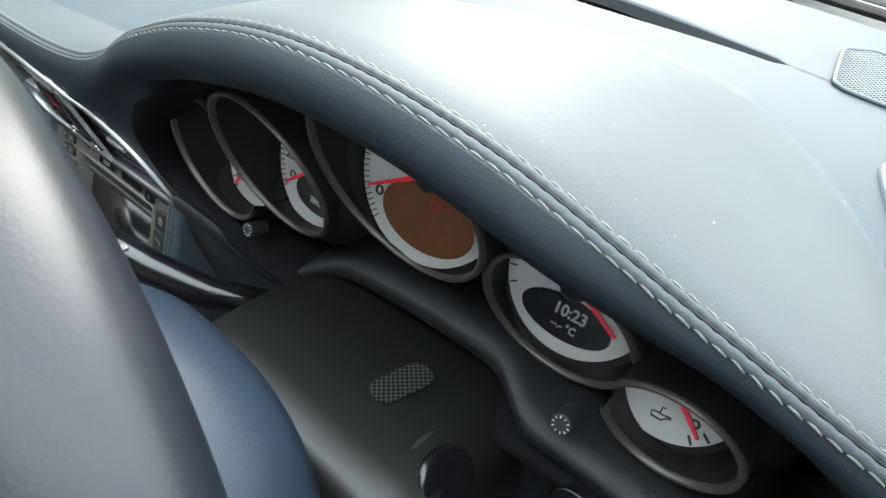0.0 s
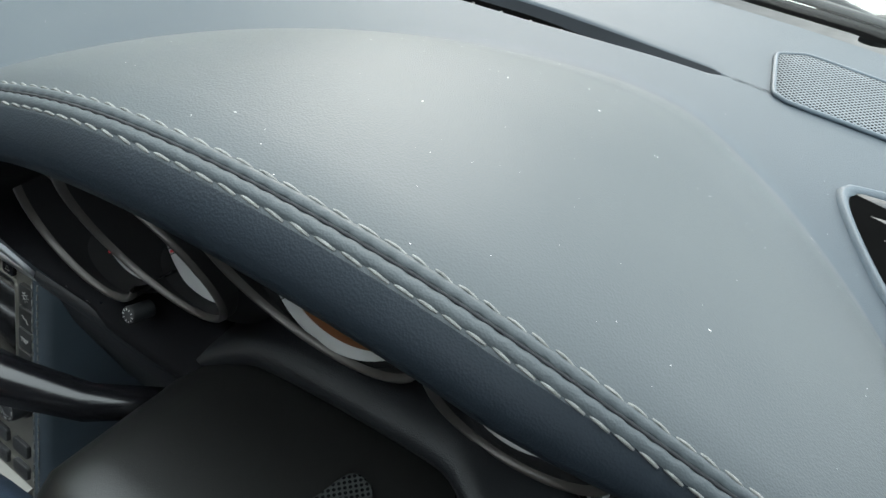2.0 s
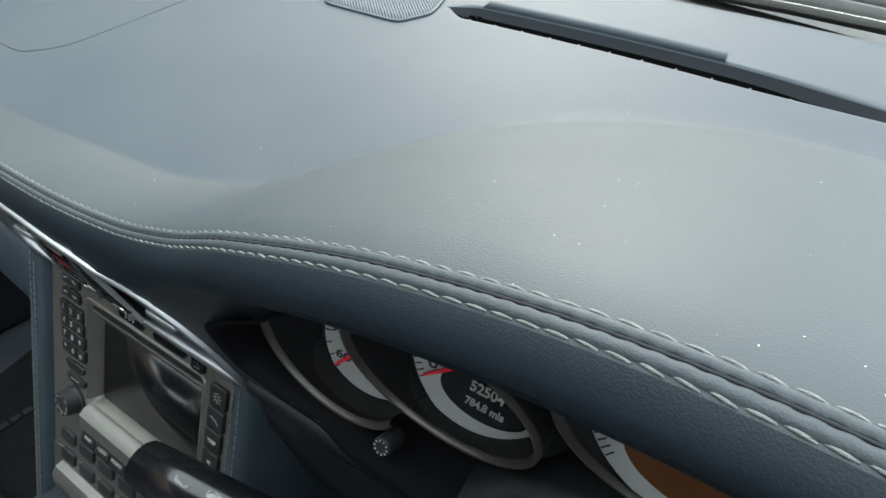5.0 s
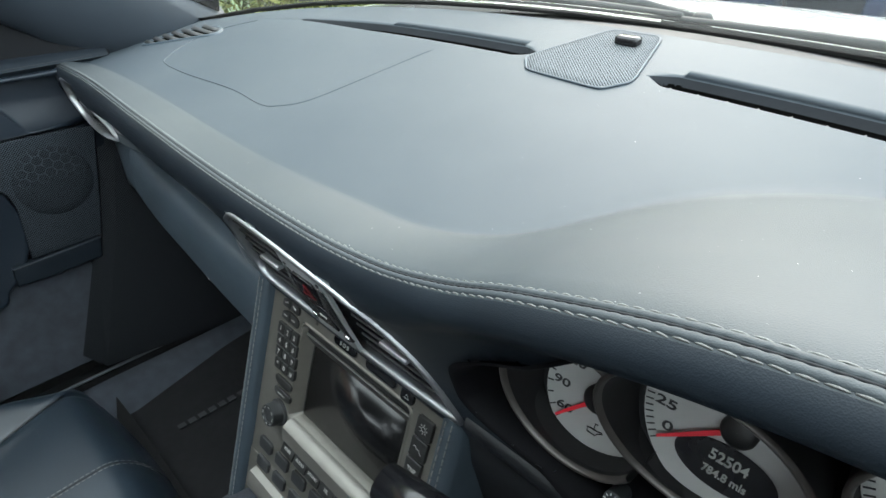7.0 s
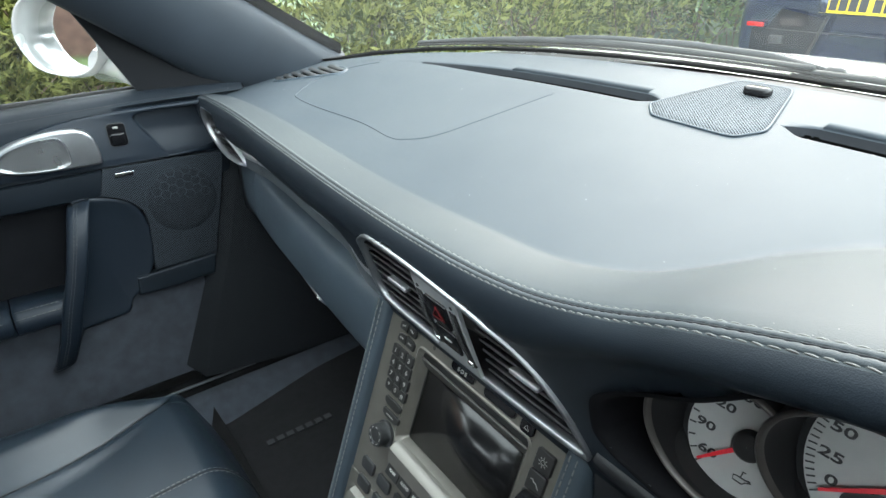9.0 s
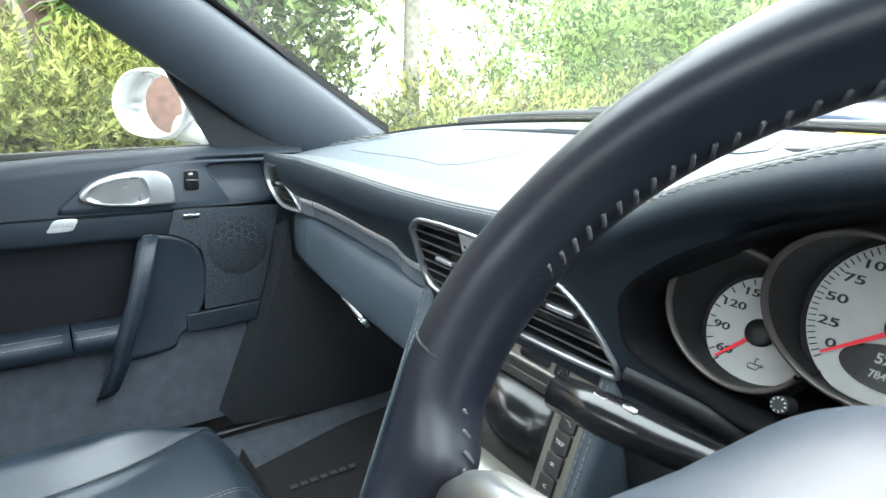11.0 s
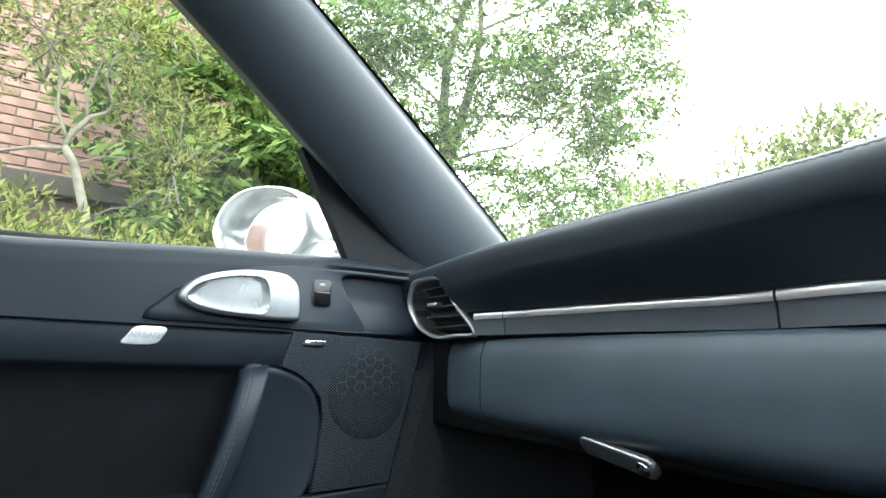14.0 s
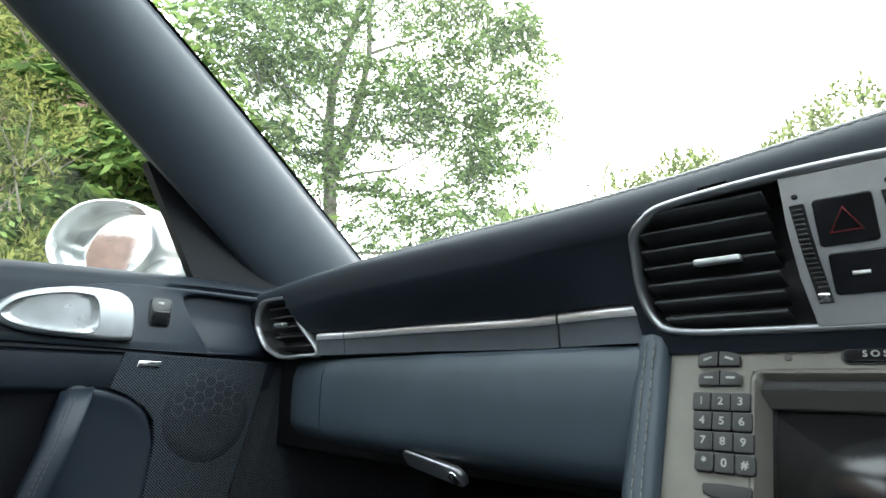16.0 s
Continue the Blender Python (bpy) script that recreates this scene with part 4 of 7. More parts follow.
knob(-0.0765, 0.5920, 0.0110, 0.013, unit)
knob(0.0885, 0.5920, 0.0110, 0.013, unit)
for k, z in enumerate((0.6845, 0.667, 0.6495, 0.632, 0.6145)):
    kx = 0.0985 - 0.05 * (0.6845 - z)
    b = under(plate("side_key", rounded(0.0165, 0.0172, 0.0018), 0.0030, KEY_BLACK, PM @ Matrix.Translation((kx, pz(z), 0)), bevel=0.001), unit)
    if k == 0:
        for a in range(8):
            under(part("key_mark", box_bm(0.0016, 0.0006, 0.0003, 0, PM @ Matrix.Translation((kx, pz(z), 0.0032)) @ Matrix.Rotation(a * math.pi / 4, 4, "Z") @ Matrix.Translation((0.0034, 0, 0))), KEY_INK, smooth=False), unit)
        under(tube("key_mark", [PM @ Vector((kx + 0.0018 * math.cos(a * 0.524), pz(z) + 0.0018 * math.sin(a * 0.524), 0.0032)) for a in range(12)], 0.0003, KEY_INK, n=5, closed=True), unit)
    elif k == 1:
        under(tube("key_mark", [PM @ Vector((kx + a * 0.001, pz(z) + b_ * 0.001, 0.0032)) for a, b_ in ((-4.5, 1.2), (-2.5, 2.2), (-1.0, 0.2), (1.5, 0.4), (3.0, -2.0), (4.5, -2.4))], 0.00032, KEY_INK, n=5), unit)
    else:
        lettering("key_mark", ["TRIP", "=", "<"][k - 2], [0.0046, 0.007, 0.007][k - 2], PM @ Matrix.Translation((kx, pz(z), 0.0032)), KEY_INK, unit)
# bar with keys below the screen
bar = [[PM @ Vector((x, pz(z), l)) for z, l in ((0.600, 0), (0.598, 0.0065), (0.593, 0.0105), (0.586, 0.010), (0.566, 0.005), (0.563, 0))] for x in [-0.054 + 0.124 * k / 12 for k in range(13)]]
under(sharp(loft("key_bar", bar, PCM_LIGHT, closed=True, cap=(True, True)), 40), unit)
for k in range(6):
    x = -0.0425 + 0.0202 * k
    under(part("bar_key", box_bm(0.0192, 0.014, 0.003, 0.001, PM @ Matrix.Translation((x, pz(0.5755), 0.0078)) @ Matrix.Rotation(radians(-14), 4, "X")), KEY_BLACK), unit)
    lettering("bar_mark", ["MAIN", "AUDIO", "SOUND", "TEL", "NAVI", "INFO"][k], 0.0040, PM @ Matrix.Translation((x, pz(0.5755), 0.0095)) @ Matrix.Rotation(radians(-14), 4, "X"), KEY_INK, unit)

climate = thing("climate_panel", "warm grey climate panel with black keys below the stereo", "control panel", (0, -0.1, 0.52))
under(part("plate", box_bm(0.234, 0.16, 0.02, 0.002, PM @ Matrix.Translation((0, pz(0.455), -0.0095))), PCM), climate)
for r_, z in enumerate((0.549, 0.528)):
    for k in range(7):
        under(plate("climate_key", rounded(0.021, 0.013, 0.003), 0.003, PLASTIC_GREY, PM @ Matrix.Translation((-0.087 + 0.029 * k, pz(z), 0)), bevel=0.001), climate)
bar = [[PM @ Vector((x, pz(z), l)) for z, l in ((0.516, 0), (0.513, 0.007), (0.506, 0.010), (0.496, 0.008), (0.486, 0))] for x in [-0.10 + 0.20 * k / 12 for k in range(13)]]
under(sharp(loft("lower_bar", bar, PCM_LIGHT, closed=True, cap=(True, True)), 40), climate)
console = thing("centre_console", "navy leather console flanks with grey stitching", "console", (0, -0.1, 0.5))
for s in (-1, 1):
    loops = []
    for k in range(25):
        z = 0.712 - 0.42 * k / 24
        loops.append([PM @ Vector((s * x, pz(z), l)) for x, l in ((0.114, -0.03), (0.114, 0.004), (0.117, 0.0085), (0.123, 0.010), (0.130, 0.009), (0.136, 0.004), (0.137, -0.06), (0.137, -0.16))])
    under(loft("flank", loops, LEATHER, closed=False), console)
    v, f = [], []
    for col in (0.1205, 0.1265):
        for k in range(60):
            z = 0.705 - 0.0065 * k
            c = PM @ Vector((s * col, pz(z), 0.0102))
            b2 = box_bm(0.0008, 0.0048, 0.0008, 0, Matrix.Translation(c) @ PM.to_3x3().to_4x4())
            n0 = len(v)
            v += [q.co.copy() for q in b2.verts]
            f += [tuple(n0 + w.index for w in fc.verts) for fc in b2.faces]
            b2.free()
    under(tagged(obj("stitching", v, f, THREAD, smooth=False), kind="stuff"), console)

# ---------- instrument cluster ----------
cluster = thing("instrument_cluster", "five overlapping round dials with silver faces and red needles", "instrument cluster", (0.36, 0.0, 0.78))
GN = Vector((0, -0.95, 0.31)).normalized()


def gauge_frame(x, y, z):
    return frame_at((x, y, z), (1, 0, 0), GN)


def opening(grow, inset):
    """The binnacle's mouth in space: on the pad's face at the sides, under the hood above, on the ledge below."""
    o = []
    for k, (x, z) in enumerate(mouth(grow)):
        xc = min(max(x, 0.145), 0.572)
        y = lip(xc)[0] - 0.003 if k < 60 else -0.052
        side = 1 - smooth01(0.195, 0.225, x) * (1 - smooth01(0.575, 0.60, x))
        if k < 60:
            y += 0.013 * smooth01(0.19, 0.235, x)
        y += (face_y(x, z) - 0.0010 - y) * side
        o.append((x, y + inset, z))
    return o


tun = [opening(0.003, 0.0016), opening(0.0, 0.0018), opening(-0.002, 0.004), opening(-0.004, 0.009), opening(-0.006, 0.02), opening(-0.008, 0.085)]
under(loft("surround", tun, SURROUND, cap=(False, True)), cluster)


def dial(name, x, z, off, rim, silver, needle_deg, needle_len, label, over=()):
    """A dial whose face lies in one tilted plane and whose hood-like tube leans towards the driver: rim = (x, z, radius, y, lean)."""
    y = -0.0118 + (z - 0.777) * 0.326 - off * 1.05
    m = gauge_frame(x, y, z)
    rx, rz, r, ry, lean = rim
    hub = (0.0, 0.0)

    def lip_ring(d, back):
        o = []
        for k in range(72):
            a = k * math.pi / 36
            dz = (r + d) * math.sin(a)
            o.append(Vector((rx + (r + d) * math.cos(a), ry - lean * dz + back, rz + dz)))
        return o
    rings = [lip_ring(0, 0.05), lip_ring(0, 0.003), lip_ring(-0.0004, 0.0008), lip_ring(-0.0015, 0), lip_ring(-0.0028, 0.0008), lip_ring(-0.0034, 0.004)]
    def clipped(name, rings, mat, label=""):
        """A ring's skin, left out where a neighbour's tube covers it."""
        v = [p for lp in rings for p in lp]
        f = []
        for q in grid_faces(len(rings), 72, False, True):
            cx = sum(v[i].x for i in q) / 4
            cz = sum(v[i].z for i in q) / 4
            if not any(math.hypot(cx - ox, cz - oz) < orr - 0.001 for ox, oz, orr in over):
                f.append(q)
        return obj(name, v, f, mat, None, label)
    g = under(clipped("gauge", rings[1:], RING, label), cluster)

    def sub(ob):
        ob.parent = g
        return ob
    disc = lambda rr, h, cx=0, cy=0, a0=0, a1=360, n=60: [m @ Vector((cx + rr * math.cos(radians(a0 + (a1 - a0) * k / n)), cy + rr * math.sin(radians(a0 + (a1 - a0) * k / n)), h)) for k in range(n + 1)]
    base = [m @ Vector(((silver + 0.004) * math.cos(k * math.pi / 36), (silver + 0.004) * math.sin(k * math.pi / 36), -0.001)) for k in range(72)]
    w0 = lip_ring(-0.0034, 0.004)
    sub(clipped("inner_wall", [[p.lerp(q, u) for p, q in zip(w0, base)] for u in (0, 0.25, 0.5, 0.75, 1)], FACE_BLACK))
    sub(clipped("tube", rings[:2], PLASTIC))
    sub(obj("backing", base, [tuple(range(72))], FACE_BLACK, smooth=False))
    sub(obj("face", disc(silver, 0.001), [tuple(range(61))], FACE_SILVER, smooth=False))
    hx, hy = hub
    hs = 0.7 if silver < 0.035 else 1.0
    cap = []
    for rr, h in ((0.0085 * hs, 0.001), (0.0085 * hs, 0.005), (0.0065 * hs, 0.007), (0.0001, 0.007)):
        cap.append(disc(rr, h, hx, hy)[:-1])
    sub(loft("hub", cap, PLASTIC))
    a = radians(needle_deg)
    d, q = Vector((math.cos(a), math.sin(a), 0)), Vector((-math.sin(a), math.cos(a), 0))
    o = Vector((hx, hy, 0.0035))
    pts = [o + d * 0.007 + q * 0.0014, o + d * needle_len + q * 0.0007, o + d * needle_len - q * 0.0007, o + d * 0.007 - q * 0.0014]
    top = [p + Vector((0, 0, 0.0012)) for p in pts]
    sub(obj("needle", [m @ p for p in pts + top], [(0, 1, 2, 3), (4, 7, 6, 5), (0, 4, 5, 1), (1, 5, 6, 2), (2, 6, 7, 3), (3, 7, 4, 0)], RED, smooth=False, label="red needle"))
    return m, g, sub


def ticks(m, sub, r0, angles, length, width):
    for k, a in enumerate(angles):
        a = radians(a)
        mm = m @ Matrix.Rotation(a, 4, "Z") @ Matrix.Translation((r0 - length / 2, 0, 0.0016))
        sub(part("tick", box_bm(length, width, 0.0004, 0, mm), INK, smooth=False))


def numbers(m, sub, r, items, size):
    for a, s in items:
        a = radians(a)
        ob = lettering("numeral", s, size, m @ Matrix.Translation((r * math.cos(a), r * math.sin(a), 0.0014)) @ Matrix.Diagonal((1.16, 0.70, 1, 1)), INK, None)
        sub(ob)


def lcd(m, sub, x, y, w, h, mat, lines):
    sub(obj("display", [m @ Vector((x + w * math.cos(k * math.pi / 24), y + h * math.copysign(abs(math.sin(k * math.pi / 24)) ** 1.0, math.sin(k * math.pi / 24)), 0.002)) for k in range(48)], [tuple(range(48))], mat, smooth=False))
    for s, dx, dy, size in lines:
        sub(lettering("readout", s, size, m @ Matrix.Translation((x + dx, y + dy, 0.0023)) @ Matrix.Diagonal((0.95, 1.0, 1, 1)), LCD_INK, None))


def icon(m, sub, x, y, k=1.0):
    """A small oil can mark."""
    can = [(-0.0045, 0.0), (-0.004, -0.003), (0.002, -0.003), (0.0035, -0.0008), (0.0065, 0.0008), (0.006, 0.0016), (0.0028, 0.0006), (-0.002, 0.0006)]
    sub(tube("oil_mark", [m @ Vector((x + a * k, y + b * k, 0.0014)) for a, b in can], 0.00035, INK, n=5, closed=True))
    sub(tube("gauge_mark", [m @ Vector((x + a * k, y + b * k, 0.0014)) for a, b in ((0.0, 0.0012), (0.0, 0.005), (0.002, 0.005))], 0.00035, INK, n=5))


m, g, sub = dial("oil_temperature", 0.2110, 0.775, -0.002, (0.2094, 0.7904, 0.0450, -0.0463, 0.10), 0.0350, 227, 0.0310, "small oil temperature dial", [(0.2711, 0.8082, 0.049)])
ticks(m, sub, 0.0342, [229 - 12.8 * k for k in range(10)], 0.0038, 0.0008)
numbers(m, sub, 0.0250, [(222, "60"), (187, "90"), (150, "120"), (114, "150")], 0.0096)
icon(m, sub, 0.002, -0.0200, 0.85)
m, g, sub = dial("speedometer", 0.279, 0.800, 0.0, (0.2711, 0.8082, 0.049, -0.0458, 0.29), 0.047, 216.6, 0.041, "speedometer dial with mileage display", [(0.374, 0.8392, 0.0537)])
ticks(m, sub, 0.046, [218 - 4.4 * k for k in range(50)], 0.004, 0.0007)
numbers(m, sub, 0.0355, [(211, "0"), (191, "25"), (168, "50"), (146, "75"), (124, "100"), (100, "125"), (76, "150"), (52, "175"), (28, "200")], 0.0100)
lcd(m, sub, 0.0, -0.0225, 0.0245, 0.0125, LCD, [("52504", 0.001, 0.0042, 0.0078), ("784.8 mls", 0.0015, -0.0045, 0.0058)])
m, g, sub = dial("tachometer", 0.370, 0.834, 0.018, (0.374, 0.8392, 0.0537, -0.0485, 0.35), 0.048, 208, 0.042, "large rev counter with amber display")
ticks(m, sub, 0.0472, [230 - 4 * k for k in range(66)], 0.004, 0.0006)
numbers(m, sub, 0.0375, [(214, "0"), (182, "1"), (150, "2"), (118, "3"), (86, "4"), (54, "5"), (22, "6"), (-10, "7")], 0.011)
lcd(m, sub, 0.004, -0.022, 0.031, 0.0185, LCD_ORANGE, [])
sub(lettering("digit", "0", 0.016, m @ Matrix.Translation((0.008, -0.012, 0.0023)), RED_DULL, None))
m, g, sub = dial("coolant_fuel", 0.4555, 0.808, 0.0, (0.4584, 0.8003, 0.0409, -0.0286, 0.31), 0.0385, 330, 0.030, "coolant and fuel dial with clock display", [(0.374, 0.8392, 0.0537)])
lcd(m, sub, 0.0, -0.0195, 0.0245, 0.0115, LCD, [("10:23", 0.002, 0.0035, 0.0086), ("--.- \u00b0C", 0.001, -0.0045, 0.0056)])
ticks(m, sub, 0.0375, [206, 192, 178, 164, 150, 20, 6, -8, -22], 0.004, 0.0009)
m, g, sub = dial("oil_pressure", 0.511, 0.789, -0.002, (0.5208, 0.7876, 0.0305, -0.0396, 0.25), 0.0315, 315, 0.027, "small oil pressure dial", [(0.4584, 0.8003, 0.0409)])
ticks(m, sub, 0.0305, [306, 321, 336, 351, 6, 21], 0.0045, 0.0011)
numbers(m, sub, 0.0215, [(316, "0"), (341, "1"), (10, "2")], 0.0085)
icon(m, sub, 0.001, -0.0195, 0.8)
for x, y, z in ((0.243, -0.046, 0.752), (0.482, -0.049, 0.7715)):
    mm = gauge_frame(x, y, z)
    rings = [[mm @ Vector((rr * math.cos(k * math.pi / 12), rr * math.sin(k * math.pi / 12), h)) for k in range(24)] for rr, h in ((0.0050, -0.012), (0.0050, 0.0), (0.0045, 0.0015), (0.0034, 0.0012), (0.0001, 0.0012))]
    rk = under(loft("reset_knob", rings, PLASTIC_GREY, label="small ribbed reset knob"), cluster)
    for k in range(10):
        q = part("knob_mark", box_bm(0.0012, 0.0004, 0.0003, 0, mm @ Matrix.Rotation(k * math.pi / 5, 4, "Z") @ Matrix.Translation((0.0037, 0, 0.0016))), WHITE_INK, smooth=False)
        q.parent = rk

# ---------- knee panel, column and steering wheel ----------
knee = thing("knee_panel", "dark navy panel below the dials, arched over the column", "panel", (0.37, -0.05, 0.7))
LEDGE_X = [0.140, 0.20, 0.255, 0.275, 0.295, 0.32, 0.36, 0.41, 0.438, 0.452, 0.462, 0.49, 0.54, 0.60, 0.64]
LEDGE_Z = [0.731, 0.730, 0.727, 0.730, 0.744, 0.757, 0.763, 0.765, 0.763, 0.757, 0.752, 0.751, 0.747, 0.738, 0.732]
loops = []
for k in range(101):
    x = 0.141 + 0.495 * k / 100
    e = hermite(LEDGE_X, LEDGE_Z, x)
    yy = -0.048 + 0.016 * smooth01(0.26, 0.32, x) * (1 - smooth01(0.43, 0.47, x))
    loops.append([(x, yy + 0.05, e + 0.006), (x, yy + 0.012, e + 0.003), (x, yy + 0.003, e + 0.001), (x, yy, e - 0.003), (x, yy + 0.001, e - 0.010), (x, yy + 0.006, e - 0.014), (x, yy + 0.03, e - 0.015), (x, 0.05, e - 0.014)])
under(loft("ledge", loops, LEATHER_DARK, closed=False), knee)
for x0, x1 in ((0.138, 0.272), (0.462, 0.70)):
    lp = []
    for k in range(13):
        x = x0 + (x1 - x0) * k / 12
        e = hermite(LEDGE_X, LEDGE_Z, min(x, 0.64)) - 0.013
        lp.append([(x, 0.02, e), (x, -0.036, e), (x, -0.040, e - 0.004), (x, -0.036, e - 0.04), (x, -0.015, 0.60), (x, 0.03, 0.50)])
    under(loft("knee_pad", lp, LEATHER_DARK, closed=False), knee)
under(part("lower", box_bm(0.50, 0.03, 0.24, 0.01, Matrix.Translation((0.37, 0.05, 0.56)) @ Matrix.Rotation(radians(-10), 4, "X")), PLASTIC), knee)
sw = frame_at((0.500, -0.040, 0.7225), (1, 0, 0), (0, -1, 0.1))
for rr, hh, mt, nm in ((0.021, 0.004, PLASTIC_GREY, "switch_collar"), (0.014, 0.014, GLOSS, "light_switch")):
    under(plate(nm, [(rr * math.cos(k * math.pi / 16), rr * math.sin(k * math.pi / 16)) for k in range(32)], hh, mt, sw, bevel=0.002), knee)

WC, WT = Vector((0.370, -0.252, 0.779)), 0.341
WN = Vector((0, -math.cos(WT), math.sin(WT)))
WM = frame_at(WC, (1, 0, 0), WN)
col = thing("steering_column", "black plastic steering column shroud", "steering column", (0.37, -0.12, 0.71))
loops = []
for k in range(11):
    u = k / 10
    y, zc = 0.03 - 0.165 * u, 0.688 + 0.010 * u
    w, h = 0.098 - 0.004 * u - 0.02 * max(0, u - 0.9) * 10 * 0.4, 0.052 - 0.006 * max(0, u - 0.9) * 10
    loops.append([(0.368 + w * math.copysign(abs(math.cos(a)) ** 0.55, math.cos(a)), y, zc + h * math.copysign(abs(math.sin(a)) ** 0.55, math.sin(a))) for a in [2 * math.pi * j / 48 for j in range(48)]])
under(loft("shroud", loops, PLASTIC_SHROUD, cap=(True, True)), col)
gm_ = frame_at((0.402, -0.0655, 0.7462), (0.27, 0.96, 0), (0, 0, 1))
under(plate("grip_patch", rounded(0.034, 0.017, 0.007, 6), 0.0012, hole_plate_material("woven_patch", (0.035, 0.037, 0.036), 420, 0.3), gm_, bevel=0.0005), col)
wheel = thing("steering_wheel", "worn navy leather steering wheel with silver spokes", "steering wheel", WC)
R, r = 0.1690, 0.0150


def swell(a, t):
    """How far the rim's inner side swells towards a spoke."""
    d = min(abs(a - math.pi), a, 2 * math.pi - a)
    return (0.013 * math.exp(-(d / 0.10) ** 2) + 0.002 * math.exp(-(d / 0.26) ** 2)) * max(0, -math.cos(t)) ** 0.8


loops = []
for k in range(181):
    a = 2 * math.pi * k / 180
    fat = 1 + 0.10 * smooth01(0.80, 0.93, abs(math.cos(a))) * (1 - smooth01(0.985, 1.0, abs(math.cos(a))))
    loops.append([WM @ Vector(((R + r * fat * math.cos(t) - swell(a, t)) * math.cos(a), (R + r * fat * math.cos(t) - swell(a, t)) * math.sin(a), 1.12 * r * fat * math.sin(t))) for t in [2 * math.pi * j / 20 for j in range(20)]])
under(loft("rim", loops, RIM_LEATHER), wheel)
v, f = [], []
for k in range(150):
    a = 2 * math.pi * k / 150
    c = Vector((R - r * 0.99 - swell(a, math.pi)) * Vector((math.cos(a), math.sin(a), 0)))
    b2 = box_bm(0.0015, 0.0015, 0.0078, 0.0005, WM @ Matrix.Translation(c) @ Matrix.Rotation(a, 4, "Z") @ Matrix.Rotation(radians(35), 4, "X"), 1)
    n0 = len(v)
    v += [q.co.copy() for q in b2.verts]
    f += [tuple(n0 + w.index for w in fc.verts) for fc in b2.faces]
    b2.free()
under(tagged(obj("rim_stitching", v, f, RIM_THREAD), kind="stuff"), wheel)
for a in (radians(167), radians(13)):
    c = Vector((math.cos(a), math.sin(a), 0))
    under(tube("rim_seam", [WM @ (c * (R + (r * 1.06) * math.cos(t)) + Vector((0, 0, 1.19 * r * math.sin(t)))) for t in [2 * math.pi * j / 28 for j in range(28)]], 0.0011, SEAM, n=6, closed=True), wheel)
# airbag cover
hub = []
for s, h in ((0.6, -0.096), (0.86, -0.094), (0.91, -0.086), (0.935, -0.060), (0.96, -0.030), (0.98, 0.000), (0.97, 0.010), (0.91, 0.018), (0.80, 0.026), (0.6, 0.032), (0.35, 0.035), (0.01, 0.036)):
    hub.append([WM @ Vector((0.098 * s * math.copysign(abs(math.cos(a)) ** 0.8, math.cos(a)), (0.050 + 0.040 * smooth01(-0.005, -0.060, h) if math.sin(a) > 0 else 0.105) * s * math.copysign(abs(math.sin(a)) ** 0.85, math.sin(a)) - 0.004, h)) for a in [2 * math.pi * j / 56 for j in range(56)]])
under(loft("airbag_cover", hub, LEATHER_BLUE, cap=(True, True)), wheel)
for s in (-1, 1):
    loops = []
    for k in range(11):
        u = k / 10
        x = s * (0.060 + 0.082 * u)
        hh = (0.0240 - 0.004 * u) * math.sqrt(1 - 0.80 * max(0.0, (u - 0.55) / 0.45) ** 3)
        zc = 0.012 - 0.012 * u * u
        y0 = -0.001 - 0.011 * u
        th = 0.009 + 0.002 * math.sin(math.pi * u)
        loops.append([WM @ Vector((x, y0 + hh * math.copysign(abs(math.cos(a)) ** 0.5, math.cos(a)), zc + th * math.copysign(abs(math.sin(a)) ** 0.5, math.sin(a)) * (1 - 0.25 * math.cos(a) ** 2))) for a in [2 * math.pi * j / 28 for j in range(28)]])
    sp = under(loft("spoke", loops, HANDLE, cap=(True, True), label="satin silver spoke with black keys"), wheel)
    for x, y, w, h, h0 in ((0.0945, 0.0060, 0.011, 0.0075, 0.0187), (0.0995, -0.0045, 0.0145, 0.0056, 0.0190), (0.1030, -0.0170, 0.0150, 0.0072, 0.0176)):
        k = plate("spoke_key", rounded(w, h, min(w, h) * 0.45), 0.003, GLOSS, WM @ Matrix.Translation((s * x, y, h0)), bevel=0.001)
        k.parent = sp
        c = part("key_mark", box_bm(0.003, 0.0008, 0.0006, 0, WM @ Matrix.Translation((s * x, y, h0 + 0.0030)) @ Matrix.Rotation(0.3, 4, "Z")), KEY_INK, sp)
    tube("split_line", [WM @ Vector((s * (0.117 - 0.004 * w), -0.011 + 0.017 * w, 0.0185 - 0.008 * abs(w) ** 3)) for w in [k / 8 - 1 for k in range(17)]], 0.0006, CHROME, sp, n=5)
loops = [[WM @ Vector((s_ * (0.03 - 0.008 * u), -0.07 - 0.10 * u, 0.002 + 0.008 * t)) for s_, t in ((-1, -1), (1, -1), (1, 1), (-1, 1))] for u in [k / 6 for k in range(7)]]
under(loft("lower_spoke", loops, SATIN, cap=(True, True)), wheel)
sk = [Vector((0.285, -0.060, 0.722)), Vector((0.255, -0.085, 0.727)), Vector((0.215, -0.100, 0.730)), Vector((0.175, -0.108, 0.731)), Vector((0.140, -0.112, 0.731))]
stalk = under(tube("stalk", sk, 0.011, GLOSS, n=14, radii=[0.008, 0.010, 0.0125, 0.0135, 0.012], label="black column stalk with pale markings"), col)
